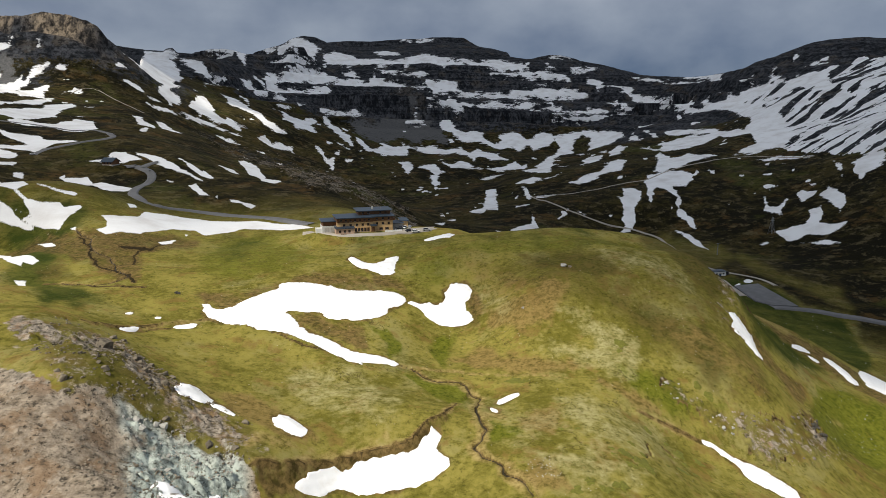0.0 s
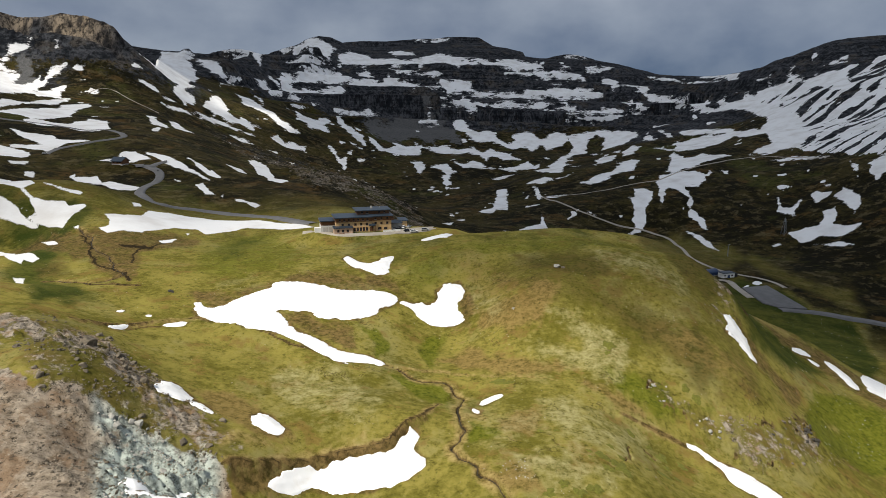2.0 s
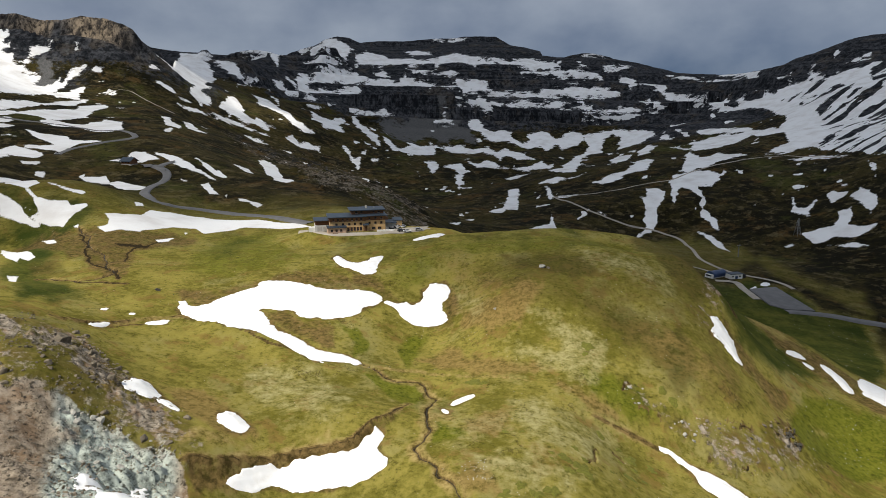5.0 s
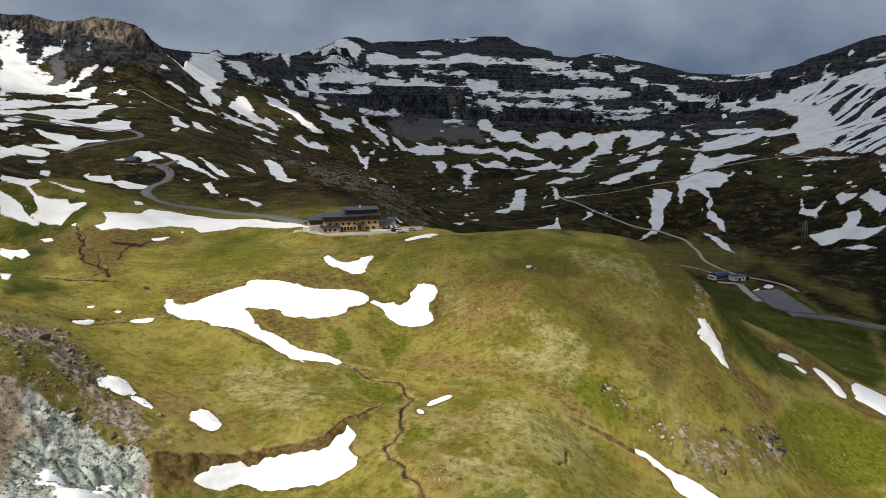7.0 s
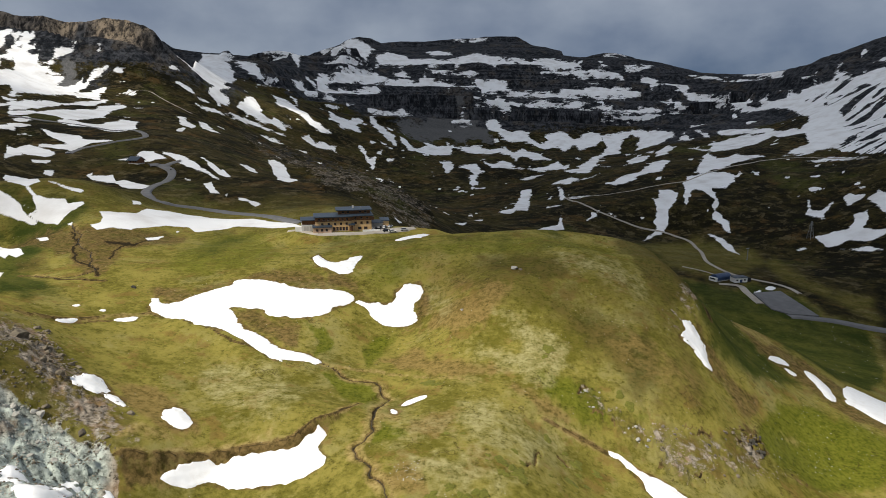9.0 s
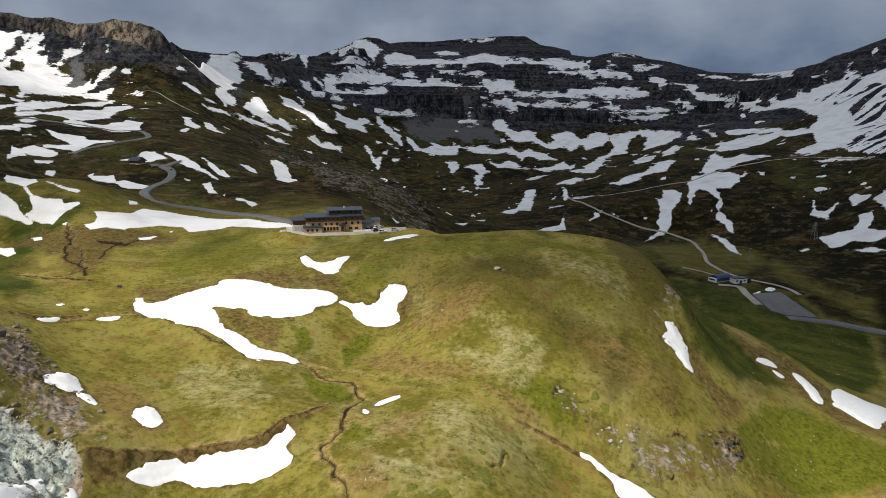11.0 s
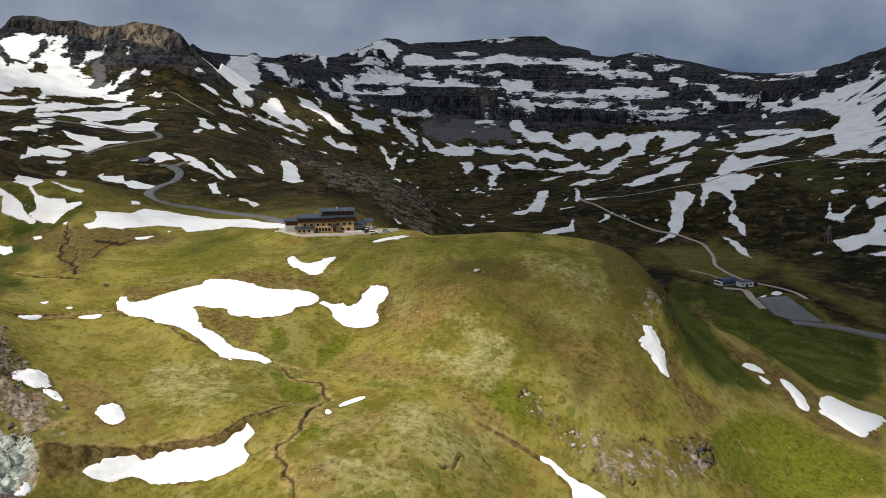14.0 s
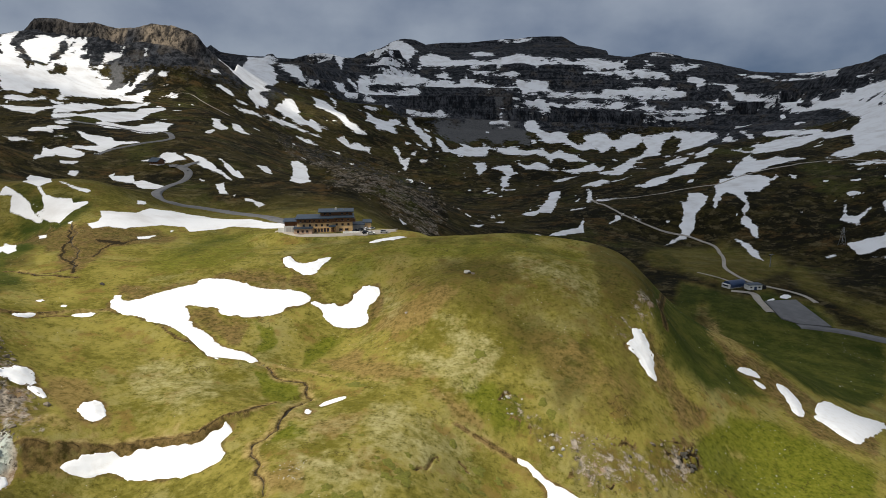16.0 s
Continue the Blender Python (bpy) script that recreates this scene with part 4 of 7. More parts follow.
far_snow([(-157.8, 326.4), (-152.7, 335.0), (-152.2, 328.2), (-155.3, 323.5)])
far_snow([(-154.7, 354.3), (-152.2, 355.3), (-151.9, 350.6)])
far_snow([(-206.5, 613.8), (-220.5, 676.9), (-183.8, 595.7), (-189.7, 594.4)])
far_snow([(-232, 786), (-226, 794), (-198, 747), (-144.0, 590.9), (-146.0, 567.2), (-158.6, 576.6), (-205, 713)])
far_snow([(-208.0, 571.7), (-194.3, 553.5), (-200.2, 556.3)])
far_snow([(-476, 1424), (-494, 1545), (-446, 1444), (-419, 1392), (-402, 1374), (-408, 1419), (-385, 1401), (-356, 1398), (-377, 1370), (-403, 1356), (-423, 1345), (-458, 1365), (-472, 1373)])
far_snow([(-461, 1296), (-449, 1321), (-412, 1328), (-371, 1326), (-358, 1329), (-387, 1319), (-421, 1302), (-444, 1288)])
far_snow([(-388, 1263), (-372, 1286), (-347, 1268), (-367, 1247)])
far_snow([(-498, 1729), (-440, 1666), (-384, 1579), (-343, 1518), (-311, 1488), (-292, 1487), (-313, 1464), (-340, 1470), (-376, 1519), (-415, 1543), (-432, 1532)])
far_snow([(-542, 1815), (-509, 1825), (-522, 1827)])
far_snow([(-487, 1847), (-445, 1759), (-403, 1612), (-472, 1828)])
far_snow([(-653, 1901), (-625, 1917), (-588, 1902), (-572, 1873), (-550, 1878), (-543, 1879), (-571, 1840), (-596, 1846), (-621, 1876)])
far_snow([(-572, 1830), (-556, 1825), (-546, 1746)])
far_snow([(-537, 1902), (-528, 1901), (-538, 1891)])
far_snow([(-665, 2442), (-627, 2446), (-588, 2503), (-596, 2446), (-561, 2255), (-636, 2434)])
far_snow([(-733, 2446), (-599, 2507), (-703, 3107), (-627, 2445)])
far_snow([(-334, 1364), (-328, 1402), (-306, 1370), (-293, 1394), (-269, 1395), (-245, 1343), (-275, 1365), (-294, 1340), (-310, 1335)])
far_snow([(-505, 1969), (-489, 1994), (-465, 1995), (-414, 1917), (-374, 1971), (-344, 1997), (-380, 1955), (-405, 1910), (-428, 1905), (-451, 1900), (-492, 1966)])
far_snow([(-362, 1757), (-318, 1669), (-292, 1682), (-273, 1756), (-257, 1745), (-261, 1624), (-233, 1581), (-259, 1566), (-284, 1557), (-313, 1602)])
far_snow([(-348, 1968), (-321, 1956), (-322, 1863)])
far_snow([(-370, 1797), (-334, 1840), (-352, 1808)])
far_snow([(-662, 3103), (-595, 3107), (-535, 3154), (-461, 3109), (-387, 2853), (-360, 2836), (-382, 2816), (-402, 2491), (-416, 2443), (-486, 2477)])
far_snow([(-507, 2420), (-460, 2393), (-408, 2391), (-359, 2480), (-336, 2637), (-322, 2611), (-375, 2442), (-434, 2312)])
far_snow([(-355, 2752), (-311, 2825), (-249, 2809), (-206, 2720), (-135, 2708), (-18, 2608), (-84, 2560), (-176, 2612), (-244, 2620), (-324, 2626), (-347, 2687)])
far_snow([(-41, 2653), (51, 2709), (160, 2600), (239, 2605), (306, 2604), (367, 2641), (450, 2597), (456, 2502), (348, 2496), (306, 2508), (225, 2575), (134, 2517), (49, 2584), (-18, 2537)])
far_snow([(-157, 2902), (-94, 2879), (-31, 2754), (-114, 2764)])
far_snow([(-35, 3146), (59, 3147), (125, 3134), (58, 3123), (-8, 3129)])
far_snow([(-479, 2216), (-430, 2227), (-414, 2303), (-360, 2411), (-314, 2458), (-263, 2286), (-216, 2308), (-196, 2316), (-146, 2307), (-133, 2454), (-107, 2346), (-86, 2318), (-16, 2313), (-35, 2227), (-115, 2297), (-187, 2208), (-270, 2261), (-308, 2253), (-383, 2232), (-431, 2086), (-412, 2081), (-279, 2172), (-268, 2157), (-315, 2037), (-368, 2038), (-405, 1958), (-451, 2054), (-482, 2156)])
far_snow([(-252, 2477), (-221, 2483), (-185, 2435), (-196, 2310), (-233, 2449)])
far_snow([(-509, 2153), (-460, 2057), (-445, 2026), (-472, 2033)])
far_snow([(-132, 2550), (-59, 2455), (-27, 2438), (-102, 2459)])
far_snow([(-38, 2443), (4, 2431), (67, 2415), (25, 2419), (-27, 2430)])
far_snow([(54, 2330), (105, 2342), (164, 2319), (178, 2227), (195, 2207), (138, 2213), (100, 2222), (80, 2202), (62, 2226), (33, 2220), (-25, 2256), (54, 2303)])
far_snow([(177, 2219), (252, 2206), (327, 2190), (397, 2269), (438, 2284), (494, 2267), (585, 2240), (589, 2147), (560, 2140), (490, 2156), (418, 2172), (353, 2178), (269, 2185), (205, 2204)])
far_snow([(47, 1981), (90, 1991), (128, 2202), (151, 2113), (196, 2099), (159, 1988), (90, 1987)])
far_snow([(195, 2097), (259, 2093), (348, 2084), (425, 2060), (397, 2053), (328, 2069), (239, 2083)])
far_snow([(323, 2098), (366, 2088), (455, 2078), (418, 2075), (348, 2082)])
far_snow([(433, 2059), (516, 2031), (599, 2015), (677, 1988), (685, 1983), (612, 2000), (530, 2015), (461, 2021)])
far_snow([(436, 1988), (523, 1989), (685, 1983), (645, 1867), (556, 1982), (452, 1979)])
far_snow([(295, 2413), (390, 2494), (536, 2476), (570, 2393), (585, 2365), (515, 2372), (435, 2381), (397, 2404)])
far_snow([(549, 2593), (559, 2483), (539, 2494)])
far_snow([(611, 2481), (694, 2598), (642, 2476), (695, 2477), (619, 2469)])
far_snow([(701, 2607), (751, 2561), (705, 2492)])
far_snow([(589, 2731), (698, 2747), (684, 2739), (609, 2717)])
far_snow([(426, 2522), (472, 2596), (446, 2508)])
far_snow([(641, 2349), (690, 2343), (714, 2226), (763, 2200), (727, 2204), (682, 2247), (652, 2242)])
far_snow([(754, 2302), (752, 2195), (746, 2070), (788, 2016), (815, 1992), (799, 1986), (767, 2004), (739, 2045), (719, 2095)])
far_snow([(670, 2090), (696, 2075), (677, 1988), (651, 1987)])
far_snow([(637, 2088), (677, 2100), (664, 2005), (638, 2000)])
far_snow([(779, 1886), (851, 1998), (835, 1876), (797, 1832), (780, 1866)])
far_snow([(809, 2343), (847, 2309), (901, 2244), (940, 2177), (965, 2092), (935, 2165), (875, 2251), (836, 2303)])
far_snow([(948, 2235), (993, 2176), (1007, 2131), (995, 2041), (935, 1931), (983, 2113), (957, 2198)])
far_snow([(760, 1887), (794, 1823), (829, 1732), (808, 1751), (782, 1832)])
far_snow([(846, 1857), (861, 1840), (828, 1781), (849, 1762), (887, 1782), (895, 1769), (902, 1752), (941, 1771), (949, 1781), (951, 1763), (972, 1738), (1003, 1756), (1002, 1727), (978, 1722), (1000, 1685), (1032, 1648), (1064, 1619), (896, 1355), (875, 1363), (958, 1544), (979, 1636), (981, 1689), (946, 1674), (922, 1666), (904, 1684), (880, 1677), (898, 1620), (897, 1559), (846, 1480), (875, 1576), (795, 1418), (782, 1342), (766, 1293), (711, 1214), (670, 1126), (639, 1074), (609, 1042), (594, 1054), (576, 1054), (561, 1060), (535, 1063), (569, 1095), (595, 1100), (624, 1167), (693, 1331), (745, 1399), (778, 1464), (834, 1625), (837, 1689), (815, 1767)])
far_snow([(993, 1765), (1026, 1794), (986, 1737)])
far_snow([(1066, 1779), (1097, 1809), (1077, 1784)])
far_snow([(1050, 1704), (1085, 1706), (1113, 1701), (1100, 1680), (1069, 1690)])
far_snow([(944, 1827), (979, 1821), (947, 1803)])
far_snow([(521, 1456), (537, 1382), (581, 1483), (652, 1513), (694, 1466), (704, 1342), (643, 1200), (672, 1391), (608, 1327), (566, 1310), (530, 1332)])
far_snow([(642, 1625), (692, 1579), (718, 1492), (689, 1368), (688, 1479), (656, 1525), (624, 1550)])
far_snow([(548, 1613), (583, 1679), (560, 1561)])
far_snow([(612, 1680), (618, 1616), (600, 1542), (599, 1603)])
far_snow([(552, 1454), (592, 1494), (572, 1447)])
far_snow([(541, 1003), (574, 1000), (592, 934), (595, 907), (584, 945), (568, 989), (545, 994)])
far_snow([(-265, 1897), (-231, 1917), (-182, 1934), (-141, 1948), (-197, 1916), (-245, 1893)])
far_snow([(-269, 1867), (-232, 1790), (-188, 1677), (-164, 1648), (-150, 1547), (-174, 1574), (-207, 1646), (-242, 1770)])
far_snow([(-213, 1533), (-199, 1528), (-202, 1500)])
far_snow([(-197, 1563), (-157, 1510), (-180, 1534)])
far_snow([(-237, 1494), (-215, 1467), (-195, 1392), (-180, 1425), (-175, 1312), (-200, 1389), (-218, 1429)])
far_snow([(-187, 1450), (-174, 1479), (-174, 1429)])
far_snow([(-156, 1403), (-136, 1422), (-152, 1393)])
far_snow([(-155, 1669), (-134, 1636), (-108, 1576), (-78, 1684), (-56, 1676), (-30, 1736), (-12, 1716), (-18, 1622), (-51, 1522), (-91, 1515), (-118, 1521), (-141, 1602)])
far_snow([(-21, 1904), (12, 1966), (37, 1912), (4, 1902)])
far_snow([(79, 1899), (98, 1969), (120, 1899), (149, 1835), (166, 1849), (197, 1835), (200, 1793), (220, 1754), (253, 1771), (267, 1709), (228, 1697), (204, 1754), (167, 1775), (141, 1776), (115, 1817)])
far_snow([(241, 1807), (287, 1851), (305, 1810), (315, 1774), (370, 1817), (392, 1811), (394, 1778), (367, 1724), (317, 1697), (308, 1730), (275, 1667), (257, 1743)])
far_snow([(395, 1788), (445, 1802), (479, 1813), (566, 1740), (564, 1664), (539, 1675), (503, 1627), (463, 1633), (449, 1633), (481, 1727), (468, 1769), (437, 1733), (407, 1635), (370, 1598), (317, 1481), (259, 1376), (313, 1526), (392, 1698), (394, 1745)])
far_snow([(-26, 1688), (50, 1745), (79, 1708), (125, 1719), (141, 1639), (170, 1720), (190, 1628), (214, 1488), (174, 1485), (153, 1544), (135, 1488), (107, 1674), (62, 1669), (3, 1690)])
far_snow([(57, 1506), (80, 1444), (103, 1497), (126, 1458), (148, 1417), (116, 1415), (78, 1409)])
far_snow([(153, 1405), (192, 1419), (230, 1468), (232, 1395), (264, 1474), (232, 1361), (188, 1387)])
far_snow([(225, 1354), (255, 1354), (317, 1514), (324, 1483), (237, 1148), (230, 1251)])
far_snow([(170, 1107), (206, 1145), (212, 1097), (250, 1117), (226, 1094), (187, 1090)])
far_snow([(131, 1330), (154, 1360), (196, 1357), (157, 1335), (139, 1329)])
far_snow([(-46, 1452), (-17, 1474), (-9, 1402), (-21, 1328), (-34, 1402)])
far_snow([(3, 1407), (42, 1461), (50, 1388), (38, 1301), (42, 1257), (29, 1186), (25, 1273), (33, 1359)])
far_snow([(-3, 1222), (8, 1233), (3, 1198)])
far_snow([(-54, 1324), (-41, 1280), (-49, 1291)])
far_snow([(251, 1037), (275, 1058), (309, 1082), (354, 1169), (426, 1332), (391, 1184), (342, 1067), (312, 1059), (283, 1034), (256, 1020)])
far_snow([(376, 1430), (405, 1472), (432, 1454), (401, 1389), (362, 1332)])
far_snow([(452, 1477), (505, 1564), (505, 1503), (461, 1424), (440, 1426)])
far_snow([(437, 1517), (467, 1527), (447, 1483)])
far_snow([(374, 1020), (391, 1034), (423, 1115), (496, 1303), (517, 1336), (459, 1126), (514, 1199), (495, 1109), (512, 1073), (472, 1045), (442, 1027), (414, 1013), (387, 1001)])
far_snow([(344, 968), (364, 997), (387, 989), (411, 984), (415, 961), (409, 936), (388, 915), (368, 915), (359, 881), (357, 862), (344, 835), (341, 805), (346, 790), (356, 803), (342, 786), (334, 759), (331, 768), (333, 792), (333, 817), (341, 841), (352, 863), (354, 898), (345, 918), (335, 906), (313, 859), (321, 895)])
far_snow([(298, 937), (314, 934), (319, 913), (303, 874), (286, 851), (278, 818), (264, 796), (250, 785), (229, 760), (244, 789), (260, 807), (261, 827), (272, 847), (277, 892), (287, 892)])
far_snow([(312, 772), (320, 748), (318, 721), (311.7, 683.2), (307.8, 695.9), (311, 735)])
far_snow([(454, 820), (442, 788), (446, 777), (474, 801), (457, 778), (441, 760), (438, 751), (432, 763), (429, 776)])
far_snow([(488, 804), (499, 812), (502, 787), (487, 778), (475, 772)])
far_snow([(498, 774), (519, 788), (516, 768), (510, 744), (490, 712), (476, 702), (489, 733)])
far_snow([(427, 740), (429, 727), (425, 730)])
far_snow([(408, 710), (416, 708), (427, 711), (438, 704), (454, 719), (463, 738), (475, 736), (465, 714), (452, 701), (452.4, 682.8), (466.3, 674.8), (460.7, 665.6), (448.6, 666.8), (433.7, 665.6), (423.9, 678.4), (413.8, 676.0), (403.4, 681.8)])
far_snow([(409.5, 668.2), (425.5, 651.7), (432.1, 635.4), (422.1, 646.0)])
far_snow([(374.0, 687.8), (387.9, 694.7), (385.3, 686.1), (376.8, 684.8)])
far_snow([(516, 828), (516, 811), (511, 811)])
far_snow([(578, 867), (574, 846), (545, 800)])
far_snow([(63, 897), (86, 929), (105, 1045), (115, 1099), (130, 1098), (114, 974), (103, 895), (87, 901), (77, 878)])
far_snow([(173, 1080), (180, 1067), (170, 989), (160, 955)])
far_snow([(88, 724), (109, 765), (130, 788), (142, 840), (138, 796), (135, 766), (108, 732)])
far_snow([(74, 728), (84, 727), (78, 710)])
far_snow([(26, 841), (41, 859), (36, 840)])
far_snow([(1.7, 696.5), (16, 727), (11, 700)])
far_snow([(174, 822), (188, 847), (189, 838)])
far_snow([(175, 968), (198, 975), (216, 960), (183, 965)])
far_snow([(146, 1001), (157, 1031), (149, 995)])
far_snow([(206, 848), (219, 838), (212, 836)])
far_snow([(-46.4, 527.2), (-40.7, 527.6), (-41.9, 518.2)])
far_snow([(-1043, 1300), (-1007, 1313), (-974, 1237), (-920, 1205), (-919, 1189), (-798, 1057), (-774, 1033), (-847, 1169), (-860, 1211), (-746, 1041), (-813, 1236), (-733, 1116), (-702, 1027), (-722, 974), (-711, 947), (-734, 918)])
far_snow([(-963, 1264), (-955, 1287), (-941, 1302), (-911, 1287), (-899, 1306), (-882, 1262), (-884, 1237), (-869, 1199), (-889, 1195), (-916, 1207), (-937, 1231)])
far_snow([(-902, 1374), (-853, 1292), (-851, 1250), (-844, 1212), (-858, 1215), (-870, 1270), (-872, 1302)])
far_snow([(-676, 846), (-626, 848), (-609, 882), (-589, 800), (-627, 808)])
far_snow([(-704, 880), (-710, 933), (-685, 948), (-679, 883)])
far_snow([(-517, 707), (-468.1, 680.2), (-468.8, 671.6), (-496.2, 671.8)])
far_snow([(-506.1, 642.4), (-485.3, 649.1), (-468.4, 643.9), (-485.7, 632.9)])
far_snow([(-276.5, 375.9), (-260.6, 365.5), (-269.4, 362.3)])
far_snow([(577, 833), (607, 848), (630, 840), (597, 795), (571, 786), (547, 768), (555, 790)])


def streaks(name, along, across, turn, share, seed):
    """Snow blown and melted into long stripes over a slope."""
    w = np.nonzero(extent(gx, gy, name, 10) > 0.3)[0]
    c, sn = math.cos(turn), math.sin(turn)
    a, b = GU[w] * c + GV[w] * sn, GV[w] * c - GU[w] * sn
    n = fbm(a / along, b / across, 1.0, 4, seed) + 0.35 * fbm(a / along * 2.5, b / across * 2.5, 1.0, 3, seed + 7)
    SNOW[w] = np.maximum(SNOW[w], np.clip((n + share) * 22, -12, 12))


streaks("streak_right", 46, 5.5, STREAK_TURN, 0.10, 91)

# beds of old snow on the meadow, by their outlines in plan
BEDS = []
BEDS.append([(-103.5, 218.5), (-105.4, 227.7), (-101.5, 221.5), (-97.3, 220.9), (-95.2, 225.9), (-90.2, 235.6), (-83.8, 242.8), (-82.2, 248.8), (-78.5, 252.0), (-69.3, 252.5), (-58.7, 246.5), (-45.0, 246.6), (-35.9, 246.7), (-32.6, 242.4), (-33.8, 239.1), (-38.6, 234.6), (-40.9, 228.2), (-47.3, 223.2), (-57.2, 221.0), (-61.8, 222.7), (-63.1, 225.4), (-68.8, 225.7), (-78.0, 224.6), (-73.7, 220.8), (-68.5, 213.4), (-64.2, 209.0), (-57.7, 206.3), (-51.2, 199.2), (-46.9, 197.0), (-40.6, 197.9), (-36.2, 194.2), (-36.8, 192.3), (-43.3, 192.7), (-48.5, 187.9), (-55.0, 195.6), (-61.1, 198.2), (-67.4, 206.6), (-72.5, 204.7), (-82.0, 209.5), (-90.9, 212.2), (-98.0, 212.5)])
BEDS.append([(-32.4, 240.9), (-24.1, 242.8), (-18.6, 244.0), (-15.9, 247.6), (-16.1, 252.6), (-12.3, 256.5), (-7.6, 255.7), (-5.1, 251.2), (-7.3, 246.9), (-9.6, 245.7), (-9.8, 240.5), (-6.6, 236.7), (-6.9, 232.2), (-13.4, 231.7), (-20.0, 232.1), (-23.5, 235.4), (-27.1, 239.1)])
BEDS.append([(-58.1, 281.3), (-57.0, 289.1), (-52.8, 280.8), (-47.5, 276.6), (-42.8, 279.1), (-39.6, 284.2), (-35.8, 284.9), (-36.2, 278.1), (-37.4, 273.0), (-37.7, 264.2), (-43.0, 263.4), (-47.6, 269.3), (-52.8, 271.1)])
BEDS.append([(-57.4, 128.8), (-55.5, 131.9), (-53.6, 133.9), (-52.7, 135.3), (-50.0, 137.1), (-48.2, 137.3), (-45.3, 139.0), (-40.9, 140.7), (-37.0, 141.8), (-33.1, 143.2), (-30.5, 144.2), (-28.1, 147.3), (-26.5, 150.5), (-25.5, 150.5), (-25.5, 146.5), (-25.7, 144.8), (-23.1, 141.6), (-23.0, 139.1), (-26.4, 136.5), (-30.4, 135.8), (-35.5, 134.7), (-42.0, 134.0), (-46.7, 134.2), (-49.9, 134.0), (-52.3, 131.5), (-55.3, 129.5)])
BEDS.append([(-88.4, 146.9), (-90.3, 155.6), (-88.3, 158.5), (-83.0, 153.8), (-81.2, 151.6), (-82.3, 148.2), (-85.5, 147.8)])
BEDS.append([(-80.7, 148.4), (-80.0, 150.5), (-76.9, 149.1), (-74.4, 146.7), (-76.9, 146.9)])
BEDS.append([(-65.2, 147.3), (-66.1, 151.4), (-64.5, 153.6), (-60.1, 148.8), (-57.7, 146.2), (-57.9, 142.9), (-60.5, 142.5), (-63.6, 145.2)])
BEDS.append([(-80.3, 110.8), (-80.4, 114.1), (-79.6, 115.3), (-76.0, 110.3), (-69.3, 102.9), (-71.6, 111.1), (-65.1, 103.2), (-72.9, 118.8), (-71.2, 120.1), (-67.2, 114.4), (-63.0, 103.6), (-65.2, 98.9), (-67.6, 99.2), (-75.3, 106.4), (-75.5, 104.8)])
BEDS.append([(-65.2, 119.5), (-64.3, 120.0), (-61.7, 115.1), (-62.1, 113.3)])
BEDS.append([(94.5, 232.1), (97.1, 231.7), (98.3, 228.6), (100.5, 224.6), (99.1, 218.2), (100.3, 215.3), (98.5, 214.2), (95.4, 215.6), (93.9, 219.1), (89.9, 220.0), (93.1, 224.6)])
BEDS.append([(51.4, 162.1), (54.0, 161.8), (57.4, 159.8), (60.8, 158.0), (64.9, 156.3), (70.0, 153.3), (74.4, 149.3), (68.4, 145.7), (63.2, 147.6), (60.8, 151.2), (59.4, 156.0), (55.8, 159.5)])
BEDS.append([(144.7, 266.3), (150.4, 271.5), (154.3, 270.4), (154.8, 267.8), (151.0, 266.4), (146.7, 265.7)])
BEDS.append([(150.8, 264.2), (155.4, 261.8), (152.2, 259.1)])
BEDS.append([(162.0, 268.5), (166.1, 269.3), (167.8, 260.6), (167.7, 254.5), (163.4, 246.2), (161.6, 249.3), (162.1, 258.7)])
BEDS.append([(183.3, 272.0), (191.3, 275.8), (200.3, 276.7), (232.2, 304.2), (180.2, 234.4), (174.9, 236.8), (173.7, 245.5), (169.4, 249.3)])
BEDS.append([(-6.6, 170.1), (-4.4, 172.9), (-0.3, 173.8), (0.1, 172.6), (-3.5, 170.6), (-5.6, 169.0)])
BEDS.append([(-119.7, 190.8), (-118.8, 195.3), (-117.4, 197.8), (-117.5, 196.1), (-118.2, 191.2)])
BEDS.append([(-109.5, 205.6), (-106.1, 208.6), (-102.7, 208.9), (-103.7, 206.5), (-107.2, 204.9)])
BEDS.append([(-23.2, 309.9), (-16.5, 316.0), (-11.9, 324.5), (-5.8, 330.2), (-9.1, 308.4), (-14.7, 309.9), (-19.2, 304.8)])
BEDS.append([(250.0, 508.8), (260.2, 517.7), (251.6, 506.4)])
BEDS.append([(264.3, 521.3), (274.0, 531.3), (275.9, 525.4), (267.2, 517.3)])
BEDS.append([(-9.0, 165.7), (-7.4, 164.4), (-8.1, 162.6)])
BEDS.append([(-126.0, 209.5), (-124.8, 211.5), (-124.3, 209.4)])
BEDS.append([(-116.5, 210.1), (-115.4, 210.6), (-115.2, 209.6)])


# ground cover
def cover(*names, soft=22):
    total = np.zeros(gx.shape)
    for n in names:
        total = np.maximum(total, extent(gx, gy, n, soft))
    return total


def off(name):
    """Distance of the ground from a course, as far as 15 m beside it."""
    pts, d = COURSE[name], np.full(gx.shape, 1e3)
    w = np.nonzero((gx > min(p[0] for p in pts) - 15) & (gx < max(p[0] for p in pts) + 15) & (gy > min(p[1] for p in pts) - 15) & (gy < max(p[1] for p in pts) + 15))[0]
    d[w] = chain(gx[w], gy[w], pts)[0]
    return d


zz = gz.reshape(SHAPE)
dzr = np.gradient(zz, axis=1) / np.gradient(RR, axis=1)
dzt = np.gradient(zz, axis=0) / (np.gradient(TH, axis=0) * RR)
STEEP = np.hypot(dzr, dzt).ravel()
